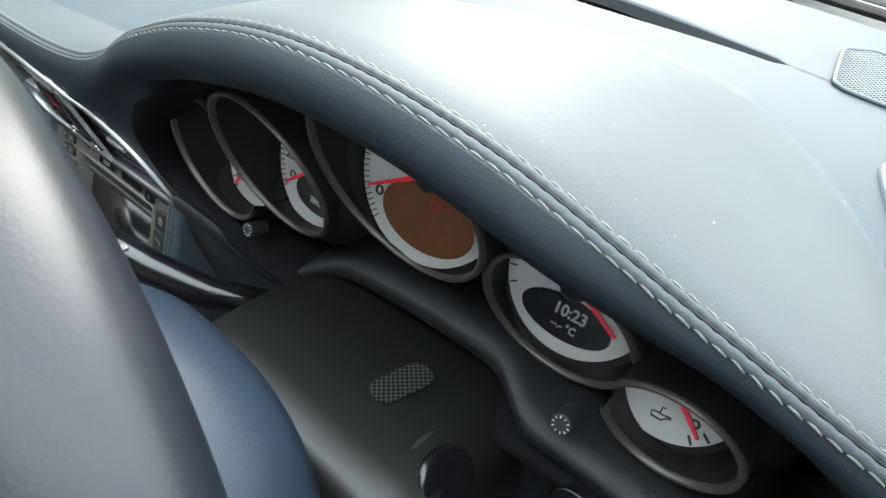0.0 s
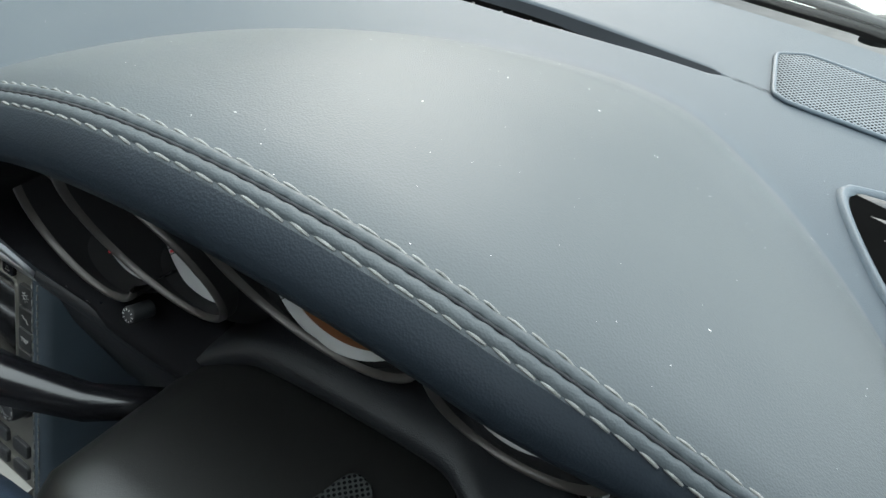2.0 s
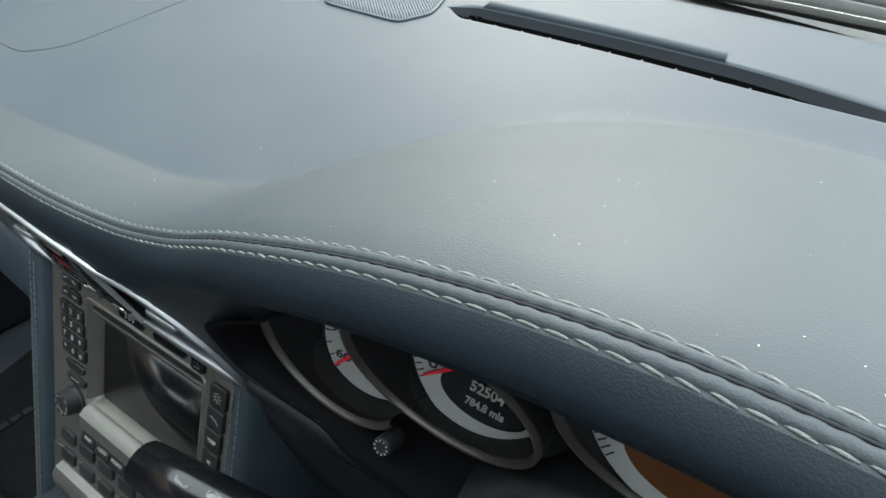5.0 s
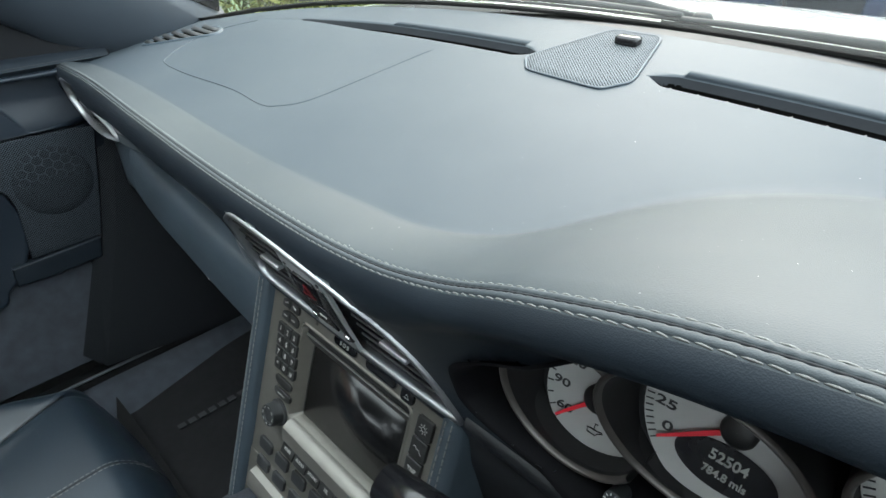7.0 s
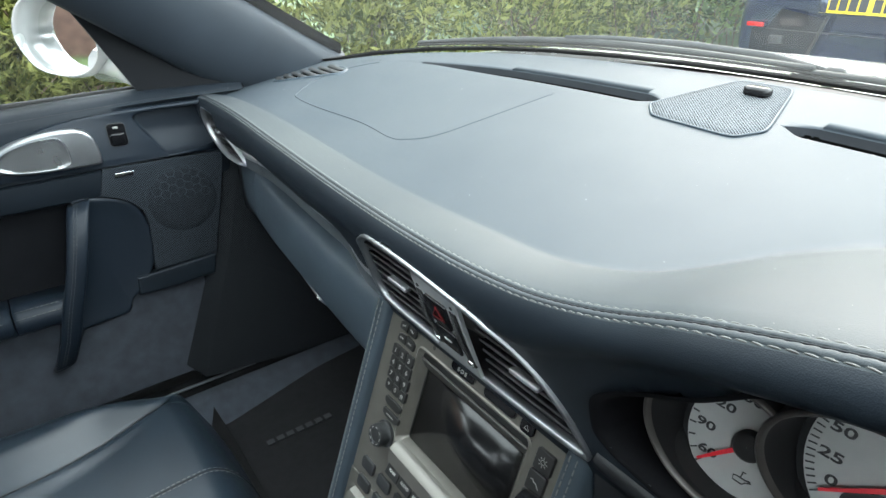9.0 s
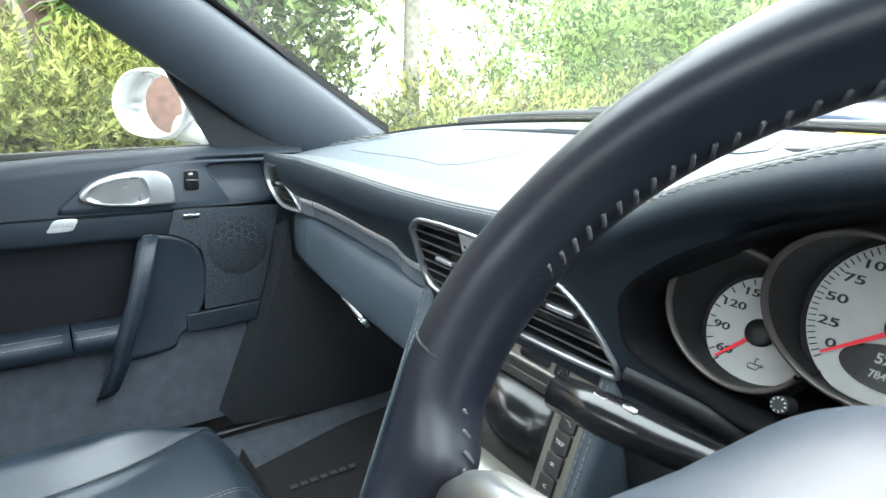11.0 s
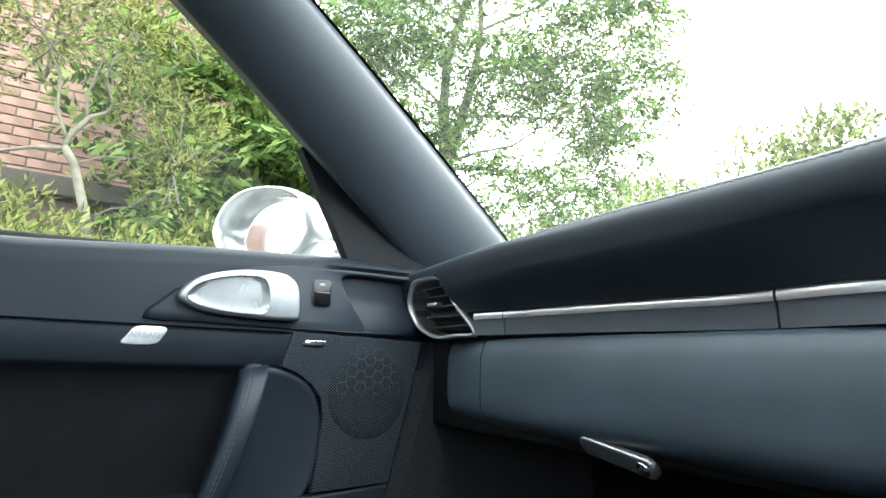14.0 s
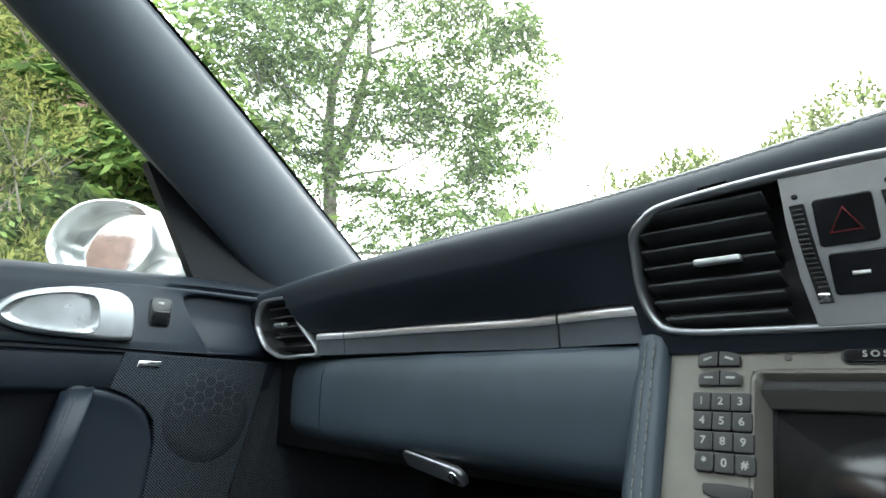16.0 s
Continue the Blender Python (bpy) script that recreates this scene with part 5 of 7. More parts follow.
for k, u in enumerate((0.3, 0.55)):
    q = part("stalk_mark", box_bm(0.009, 0.004, 0.0006, 0.001, Matrix.Translation(sk[2].lerp(sk[4], u) + Vector((0, -0.004, 0.0128))), 1), KEY_INK)
    q.parent = stalk
bm_ = frame_at((0.4425, -0.0845, 0.727), (0, 1, 0), (0.62, -0.25, 0.70))
under(plate("stalk_boot", [(0.026 * math.cos(k * math.pi / 20), 0.021 * math.sin(k * math.pi / 20)) for k in range(40)], 0.005, PLASTIC_GREY, bm_, bevel=0.002), col)
under(plate("boot_centre", [(0.017 * math.cos(k * math.pi / 20), 0.014 * math.sin(k * math.pi / 20)) for k in range(40)], 0.012, GLOSS, bm_, bevel=0.003), col)

# ---------- passenger door ----------
DX = -0.708
DM = frame_at((DX, 0.005, 0.004), (0, 1, 0), (1, 0, 0))
door = thing("passenger_door", "navy leather car door with silver handle, pull strap and perforated speaker", "car door", (DX, -0.4, 0.5))


def sill_z(y):
    return hermite([-1.2, -0.5, -0.3, -0.12, 0.05], [0.775, 0.793, 0.808, 0.816, 0.818], y)


loops = []
for k in range(61):
    y = 0.045 - 1.25 * k / 60
    zs = sill_z(y)
    sink = 0.016 * smooth01(-0.165, -0.125, y)
    loops.append([(-0.79, y, zs - 0.01), (-0.755, y, zs), (-0.735, y, zs + 0.001), (-0.720, y, zs - 0.004), (DX - 0.001, y, zs - 0.014), (DX - sink, y, zs - 0.026), (DX - sink, y, 0.74), (DX + 0.001, y, 0.712),
                  (DX - 0.003, y, 0.7095), (DX + 0.003, y, 0.707), (DX + 0.003, y, 0.672), (DX - 0.001, y, 0.668), (DX - 0.012, y, 0.662)])
under(sharp(loft("panel", loops, DOOR_LEATHER, closed=False), 60), door)
under(loft("insert", [[(DX - 0.010, y, 0.664), (DX - 0.016, y, 0.655), (DX - 0.017, y, 0.62), (DX - 0.016, y, 0.50), (DX - 0.014, y, 0.30), (DX - 0.03, y, 0.262), (DX - 0.09, y, 0.24)] for y in [0.045 - 1.25 * k / 30 for k in range(31)]], INSERT, closed=False, label="black padded door insert"), door)


def dplate(name, outline, thick, mat, lift=0.0, bevel=0.0, label="", parent=None):
    return under(plate(name, outline, thick, mat, DM @ Matrix.Translation((0, 0, lift)), label=label, bevel=bevel), parent or door)


def smooth_loop(pts, n=60):
    return [tuple(p) for p in resample(pts, n)]


# raised switch surround that sweeps round the handle to the dashboard
so = smooth_loop([(-0.367, 0.714), (-0.350, 0.735), (-0.331, 0.752), (-0.28, 0.775), (-0.225, 0.787), (-0.15, 0.792), (-0.05, 0.793), (0.03, 0.792), (0.035, 0.75), (0.03, 0.712), (-0.05, 0.711), (-0.2, 0.712), (-0.30, 0.713)], 72)
si = smooth_loop([(-0.104, 0.718), (-0.122, 0.745), (-0.138, 0.772), (-0.136, 0.784), (-0.10, 0.787), (-0.04, 0.786), (0.022, 0.785), (0.028, 0.75), (0.022, 0.715), (-0.03, 0.7125), (-0.075, 0.7125), (-0.096, 0.7135)], 72)
ctr = Vector((-0.05, 0.752))
k0 = min(range(72), key=lambda k: (si[k][0] + 0.104) ** 2 + (si[k][1] - 0.718) ** 2)
si = si[k0:] + si[:k0]
sc = lambda o, c, k, h: [DM @ Vector((c.x + (x - c.x) * k, c.y + (y - c.y) * k, h)) for x, y in o]
oc = Vector((-0.15, 0.752))
under(loft("switch_surround", [sc(so, oc, 1.0, -0.003), sc(so, oc, 1.0, 0.001), sc(so, oc, 0.990, 0.0045), sc(so, oc, 0.970, 0.0062), sc(si, ctr, 1.05, 0.0066), sc(si, ctr, 1.0, 0.0050)], NAVY), door)
floor_h = lambda z: 0.0052 - 0.0145 * smooth01(0.712, 0.760, z)
rec = [sc(si, ctr, 1.0, 0.0050)]
for k in (0.95, 0.90, 0.75, 0.5, 0.25, 0.02):
    rec.append([DM @ Vector((ctr.x + (x - ctr.x) * k, ctr.y + (y - ctr.y) * k, floor_h(ctr.y + (y - ctr.y) * k))) for x, y in si])
under(loft("recess", rec, NAVY, cap=(False, True)), door)
dplate("handle_plate", smooth_loop([(-0.336, 0.741), (-0.325, 0.757), (-0.300, 0.769), (-0.262, 0.777), (-0.222, 0.777), (-0.204, 0.768), (-0.197, 0.748), (-0.196, 0.724), (-0.205, 0.720), (-0.25, 0.720), (-0.30, 0.723), (-0.328, 0.731)], 70), 0.016, HANDLE, 0.0025, 0.005, "satin silver door handle surround")
cup = smooth_loop([(-0.326, 0.742), (-0.312, 0.757), (-0.280, 0.767), (-0.250, 0.769), (-0.240, 0.762), (-0.236, 0.742), (-0.240, 0.728), (-0.262, 0.725), (-0.30, 0.728), (-0.32, 0.734)], 60)
cc = Vector((-0.282, 0.746))
cl = [[DM @ Vector((cc.x + (x - cc.x) * s, cc.y + (y - cc.y) * s, h)) for x, y in cup] for s, h in ((1.04, 0.0180), (1.01, 0.0210), (0.98, 0.0205), (0.93, 0.0191), (0.80, 0.0189), (0.4, 0.0188), (0.02, 0.0188))]
under(sharp(loft("handle_cup", cl, CUP, cap=(False, True)), 45), door)
dplate("switch_rim", rounded(0.0265, 0.0365, 0.006, 5, -0.166, 0.758), 0.0016, PLASTIC_GREY, 0.0058, 0.0006)
dplate("switch_base", rounded(0.0245, 0.0345, 0.005, 5, -0.166, 0.758), 0.0022, GLOSS, 0.0058, 0.0006)
under(part("window_switch", box_bm(0.020, 0.019, 0.005, 0.002, DM @ Matrix.Translation((-0.166, 0.751, 0.0078)) @ Matrix.Rotation(radians(9), 4, "X")), GLOSS), door)
under(part("switch_mark", box_bm(0.007, 0.004, 0.0005, 0, DM @ Matrix.Translation((-0.167, 0.769, 0.0081))), KEY_INK), door)
dplate("airbag_plate", smooth_loop([(-0.384, 0.686), (-0.380, 0.694), (-0.372, 0.704), (-0.355, 0.7055), (-0.341, 0.704), (-0.344, 0.695), (-0.350, 0.687), (-0.366, 0.685)], 40), 0.003, SATIN, 0.002, 0.001, "brushed silver badge plate")
lettering("airbag_word", "AIRBAG", 0.0088, DM @ Matrix.Translation((-0.3625, 0.6955, 0.0051)), HANDLE, door)

SPEAKER = hole_plate_material("door_speaker_mesh", (0.044, 0.053, 0.064), 380, 0.34, 0)
SPK = [(-0.199, 0.708), (-0.10, 0.706), (-0.013, 0.703), (-0.034, 0.61), (-0.056, 0.521), (-0.11, 0.519), (-0.161, 0.517), (-0.157, 0.56), (-0.153, 0.606), (-0.158, 0.63), (-0.171, 0.645), (-0.19, 0.658), (-0.211, 0.666)]
dplate("speaker_grille", SPK, 0.012, SPEAKER, -0.006, 0.002, "perforated black speaker grille")
v, f = [], []
hexr = 0.0084
for r_ in range(-5, 6):
    for c_ in range(-4, 5):
        hx, hy = -0.093 + c_ * hexr * 1.5, 0.648 + (r_ + 0.5 * (c_ % 2)) * hexr * 1.732
        if hy < 0.640 or math.hypot(hx + 0.090, hy - 0.646) > 0.044:
            continue
        ring = [(hx + hexr * math.cos(a * math.pi / 3), hy + hexr * math.sin(a * math.pi / 3)) for a in range(6)]
        n0 = len(v)
        for s in (1.0, 0.94):
            v += [DM @ Vector((hx + (x - hx) * s, hy + (y - hy) * s, 0.0082)) for x, y in ring]
        f += [(n0 + k, n0 + (k + 1) % 6, n0 + 6 + (k + 1) % 6, n0 + 6 + k) for k in range(6)]
under(obj("hexagon_pattern", v, f, HEX_LINE, smooth=False), door)
dome = [[DM @ Vector((-0.093 + rr * math.cos(k * math.pi / 30), 0.632 + rr * math.sin(k * math.pi / 30), 0.0062 + h)) for k in range(60)] for rr, h in ((0.056, -0.001), (0.054, 0.0006), (0.04, 0.001), (0.001, 0.0012))]
under(loft("cone", dome, hole_plate_material("cone_mesh", (0.037, 0.044, 0.053), 380, 0.36, 0), cap=(False, True)), door)
under(part("sound_badge", box_bm(0.027, 0.0068, 0.0016, 0.0006, DM @ Matrix.Translation((-0.171, 0.695, 0.0076)) @ Matrix(((1, 0.35, 0, 0), (0, 1, 0, 0), (0, 0, 1, 0), (0, 0, 0, 1)))), CHROME, label="small bright audio badge"), door)
dplate("pocket_lid", [(-0.192, 0.513), (-0.059, 0.519), (-0.067, 0.482), (-0.15, 0.478), (-0.195, 0.480)], 0.016, DOOR_LEATHER, -0.006, 0.004)
# padded panel between the pull handle and the speaker
pad_o = smooth_loop([(-0.252, 0.667), (-0.225, 0.6665), (-0.198, 0.661), (-0.172, 0.647), (-0.157, 0.620), (-0.152, 0.580), (-0.160, 0.530), (-0.186, 0.490), (-0.208, 0.470), (-0.216, 0.452), (-0.250, 0.446), (-0.316, 0.444), (-0.306, 0.470), (-0.290, 0.52), (-0.272, 0.58)], 90)
pc = Vector((-0.225, 0.56))
under(loft("pull_pad", [sc(pad_o, pc, 1.0, -0.016), sc(pad_o, pc, 1.0, -0.004), sc(pad_o, pc, 0.985, 0.001), sc(pad_o, pc, 0.95, 0.0035), sc(pad_o, pc, 0.90, 0.002), sc(pad_o, pc, 0.6, -0.002), sc(pad_o, pc, 0.02, -0.003)], NAVY, cap=(False, True)), door)
# pull handle
hp = [(-0.243, 0.664, 0.006), (-0.250, 0.652, 0.030), (-0.262, 0.61, 0.045), (-0.277, 0.56, 0.048), (-0.294, 0.51, 0.046), (-0.310, 0.455, 0.038), (-0.328, 0.405, 0.024), (-0.333, 0.385, -0.005)]
loops = []
for i, (a, b, c) in enumerate(hp):
    w = 0.0160
    loops.append([DM @ Vector((a + w * math.copysign(abs(math.cos(t)) ** 0.6, math.cos(t)), b + 0.2 * w * math.cos(t), c + 0.009 * math.copysign(abs(math.sin(t)) ** 0.7, math.sin(t)))) for t in [2 * math.pi * j / 20 for j in range(20)]])
under(loft("pull_handle", loops, NAVY, cap=(True, True)), door)
v, f = [], []
for off in (-0.0065, -0.0025):
    for i in range(len(hp) - 2):
        a, b = Vector(hp[i]), Vector(hp[i + 1])
        n = max(2, int((b - a).length / 0.0065))
        for k in range(n):
            c = DM @ (a + (b - a) * k / n + Vector((off, 0, 0.0092)))
            d = ((DM.to_3x3() @ (b - a)).normalized()).to_track_quat("Y", "Z").to_matrix().to_4x4()
            b2 = box_bm(0.0008, 0.0046, 0.0008, 0, Matrix.Translation(c) @ d)
            n0 = len(v)
            v += [q.co.copy() for q in b2.verts]
            f += [tuple(n0 + w.index for w in fc.verts) for fc in b2.faces]
            b2.free()
under(tagged(obj("handle_stitching", v, f, RIM_THREAD, smooth=False), kind="stuff"), door)
# armrest
for y0, y1 in ((-1.1, -0.368), (-0.365, -0.285)):
    loops = [[(DX - 0.016, y, 0.53), (DX + 0.020, y, 0.531), (DX + 0.038, y, 0.526), (DX + 0.046, y, 0.515), (DX + 0.044, y, 0.498), (DX + 0.030, y, 0.487), (DX - 0.016, y, 0.478)] for y in [y0 + (y1 - y0) * k / 10 for k in range(11)]]
    under(loft("armrest", loops, NAVY, closed=True, cap=(True, True)), door)
    v, f = [], []
    for off_x, zz in ((0.0335, 0.5285), (0.0440, 0.5205)):
        for k in range(int((y1 - y0 - 0.008) / 0.0066)):
            b2 = box_bm(0.0007, 0.0046, 0.0007, 0, Matrix.Translation((DX + off_x, y0 + 0.006 + 0.0066 * k, zz)))
            n0 = len(v)
            v += [q.co.copy() for q in b2.verts]
            f += [tuple(n0 + w.index for w in fc.verts) for fc in b2.faces]
            b2.free()
    under(tagged(obj("armrest_stitching", v, f, THREAD, smooth=False), kind="stuff"), door)
under(obj("carpet", [(DX - 0.006 + 0.02 * (z < 0.4), y, z) for y in (-1.1, -0.6, -0.30, -0.235, -0.225, -0.205, -0.19, -0.08) for z in ((0.482 if y < -0.24 or y > -0.2 else 0.50) if True else 0, 0.42, 0.30)], grid_faces(8, 3), DOOR_CARPET), door)
v, f = [], []
for k in range(190):
    y = 0.02 - 0.0064 * k
    b2 = box_bm(0.0008, 0.0048, 0.0008, 0, Matrix.Translation((-0.7125, y, sill_z(y) - 0.011)))
    n0 = len(v)
    v += [q.co.copy() for q in b2.verts]
    f += [tuple(n0 + w.index for w in fc.verts) for fc in b2.faces]
    b2.free()
under(tagged(obj("sill_stitching", v, f, PLASTIC_GREY, smooth=False), kind="stuff"), door)
under(part("window_seal", box_bm(0.012, 1.15, 0.012, 0.003, Matrix.Translation((-0.775, -0.60, 0.797)) @ Matrix.Rotation(radians(1.7), 4, "X")), RUBBER), door)

# footwell side panel
kick = thing("footwell_panel", "perforated black footwell side panel", "trim panel", (-0.70, 0.1, 0.5))
under(part("edge_trim", box_bm(0.006, 0.008, 0.19, 0.002, Matrix.Translation((-0.706, -0.034, 0.61)) @ Matrix.Rotation(radians(-13), 4, "X")), PLASTIC), kick)
under(obj("panel", [(-0.712, -0.012, 0.708), (-0.70, 0.02, 0.708), (-0.66, 0.33, 0.70), (-0.706, -0.062, 0.52), (-0.70, -0.03, 0.52), (-0.66, 0.33, 0.5), (-0.690, -0.148, 0.32), (-0.685, -0.12, 0.28), (-0.66, 0.33, 0.24)], [(0, 3, 4, 1), (1, 4, 5, 2), (3, 6, 7, 4), (4, 7, 8, 5)], hole_plate_material("kick_mesh", (0.030, 0.033, 0.037), 380, 0.34, 0), smooth=False), kick)

# ---------- A-pillar, sail panel, roof, windscreen ----------
shell = thing("car_body", "dark cabin shell of the car with pillars and roof lining", "car body", (0, -0.4, 1.0), kind="structure")


def pillar(s):
    a0, a1 = Vector((-0.735, 0.185, 0.872)), Vector((-0.545, -0.505, 1.235))     # glass edge
    b0, b1 = Vector((-0.735, -0.015, 0.822)), Vector((-0.600, -0.60, 1.20))     # door edge
    loops = []
    for k in range(25):
        u = -0.12 + 1.12 * k / 24
        a, b = a0.lerp(a1, u), b0.lerp(b1, u)
        sag = 0.012 * math.sin(math.pi * min(max(u, 0), 1))
        a, b = a + Vector((0, 0, sag)), b + Vector((0, 0, sag))
        w = 0.17 - 0.06 * u
        mid = (a + b) / 2 + Vector((0.030, -0.010, -0.006))
        lp = [a + Vector((-0.05, 0.01, 0.02)), a + Vector((-0.004, 0.004, 0.0)), a]
        for t in (0.12, 0.25, 0.4, 0.55, 0.7, 0.85, 0.95):
            q = a.lerp(b, t)
            lp.append(q + (mid - (a + b) / 2) * (1 - (2 * t - 1) ** 2) ** 0.8)
        lp += [b, b + Vector((-0.004, -0.002, 0.004)), b + Vector((-0.06, 0.0, 0.03))]
        loops.append([(s * p.x * -1, p.y, p.z) for p in lp])
    o = loft("a_pillar", loops, PILLAR, closed=False)
    under(o, shell)
    f0 = []
    for k in range(25):
        u = -0.1 + 1.1 * k / 24
        a = a0.lerp(a1, u) + Vector((0, 0, 0.012 * math.sin(math.pi * min(max(u, 0), 1))))
        f0.append([(-s * p.x, p.y, p.z) for p in (a + Vector((-0.006, 0.0, -0.001)), a + Vector((0.0015, 0.003, 0.002)), a + Vector((-0.03, 0.02, 0.015)))])
    under(loft("glass_seal", f0, VOID, closed=False), shell)


pillar(-1)
pillar(1)
for s in (-1, 1):
    sail = [(-0.732, -0.105, 0.800), (-0.742, -0.19, 0.965), (-0.735, -0.16, 0.97), (-0.724, -0.05, 0.90), (-0.721, 0.045, 0.835), (-0.721, 0.052, 0.795)]
    bmv = [(-s * x, y, z) for x, y, z in sail] + [(-s * (x - 0.02), y, z) for x, y, z in sail]
    under(obj("sail_panel", bmv, [tuple(range(6)), tuple(range(11, 5, -1))] + [(i, (i + 1) % 6, 6 + (i + 1) % 6, 6 + i) for i in range(6)], SAIL, smooth=False), shell)
# roof lining, rear wall: out of view, added to limit light and shape reflections
loops = []
for k in range(13):
    x = -0.60 + 1.20 * k / 12
    c = 0.05 * (1 - (x / 0.6) ** 2)
    loops.append([(x, -0.50 + c, 1.215 + 0.6 * c), (x, -0.70, 1.225 + c), (x, -1.2, 1.215 + c), (x, -1.6, 1.15 + c * 0.8)])
under(loft("roof_lining", loops, HEADLINER, closed=False), shell)
under(loft("roof_panel", [[(p[0] * 1.05, p[1], p[2] + 0.04) for p in lp] for lp in loops], WHITE_PAINT, closed=False), shell)
under(part("rear_wall", box_bm(1.5, 0.05, 0.70, 0.01, Matrix.Translation((0, -1.40, 0.57))), LEATHER_DARK), shell)
for s in (-1, 1):
    under(part("rear_pillar", box_bm(0.10, 0.16, 0.52, 0.03, Matrix.Translation((s * 0.68, -1.38, 1.00))), HEADLINER), shell)
    under(part("rear_quarter", box_bm(0.06, 0.50, 0.55, 0.02, Matrix.Translation((s * 0.74, -1.36, 0.50))), LEATHER_DARK), shell)
# driver's side door, window down
under(part("driver_door", box_bm(0.07, 1.25, 0.70, 0.02, Matrix.Translation((0.765, -0.58, 0.65))), LEATHER, label="driver's door panel with window lowered"), shell)

# side window of the passenger door
wn_ = [[Vector((-0.776, y0, sill_z(y0) - 0.012)).lerp(Vector((-0.615, y1, 1.195)), u) + Vector((-0.012 * math.sin(math.pi * u), 0, 0)) for u in [j / 8 for j in range(9)]] for y0, y1 in [(-0.115 - 0.985 * k / 8, -0.60 - 0.47 * k / 8) for k in range(9)]]
pane = under(loft("window_pane", wn_, SIDE_GLASS, closed=False, label="clear side window with dried rain marks"), door)
pane.visible_shadow = False

# outer skin of the passenger side, seen in the door mirror
skin = []
for k in range(41):
    y = 0.30 - 2.7 * k / 40
    out = 0.055 * smooth01(-1.0, -1.7, y) if y < -1.0 else 0.0
    top = sill_z(max(y, -1.2)) - 0.012 + 0.05 * out
    skin.append([(-0.790, y, top), (-0.802 - 0.3 * out, y, top - 0.015), (-0.828 - out, y, top - 0.10), (-0.842 - out, y, top - 0.22), (-0.836 - out, y, top - 0.36), (-0.805 - 0.6 * out, y, top - 0.50), (-0.76, y, top - 0.55)])
under(loft("outer_skin", skin, WHITE_PAINT, closed=False), shell)

# windscreen
loops = []
for k in range(15):
    x = -0.74 + 1.48 * k / 14
    u = x / 0.74
    b = Vector((x, rear_edge(x) + 0.022, base_z(x, rear_edge(x)) + 0.005))
    t = Vector((0.56 * u, -0.47 + 0.02 * (1 - u * u), 1.255 - 0.02 * u * u))
    loops.append([b.lerp(t, j / 6) + Vector((0, 0.02, 0.02)) * math.sin(math.pi * j / 6) for j in range(7)])
ws = new("windscreen")
ws.location = (0, 0, 1.0)
tagged(ws, "clear curved windscreen above the dashboard", "windscreen", kind="structure")
g = under(loft("glass", loops, GLASS, closed=False), ws)
g.visible_shadow = False
under(loft("lower_band", [[lp[0] + Vector((0, 0.004, -0.004)), lp[0].lerp(lp[1], 0.03) + Vector((0, 0.003, 0.001))] for lp in loops], RUBBER, closed=False), ws)

# ---------- bonnet, cowl, wipers ----------
body = thing("bonnet", "pale silver bonnet and front wings outside the windscreen", "bonnet", (0, 1.0, 0.8))
loops = []
for k in range(41):
    x = -0.90 + 1.80 * k / 40
    a = abs(x)
    lp = []
    for j in range(17):
        u = j / 16
        y = 0.53 - 0.25 * (x / 0.9) ** 2 + 1.15 * u
        z = 0.862 - 0.02 * u - 0.14 * u * u
        z -= 0.05 * smooth01(0.40, 0.75, -x)
        z += 0.012 * math.exp(-((a - 0.66) / 0.13) ** 2) * math.sin(math.pi * min(1, 0.25 + u * 0.8)) - 0.25 * max(0, a - 0.72) ** 1.3 * 4 * 0.5
        lp.append((x, y, z))
    loops.append(lp)
under(loft("panel", loops, WHITE_PAINT, closed=False), body)
cowl = thing("cowl", "black cowl with wipers below the windscreen", "cowl", (0, 0.45, 0.87))
under(loft("tray", [[(x, rear_edge(x) + 0.015, 0.878 - 0.04 * (x / 0.7) ** 2), (x, rear_edge(x) + 0.06, 0.860 - 0.05 * (x / 0.7) ** 2), (x, 0.56 - 0.25 * (x / 0.9) ** 2, 0.861 - 0.05 * (x / 0.7) ** 2)] for x in [-0.74 + 1.48 * k / 30 for k in range(31)]], RUBBER, closed=False), cowl)


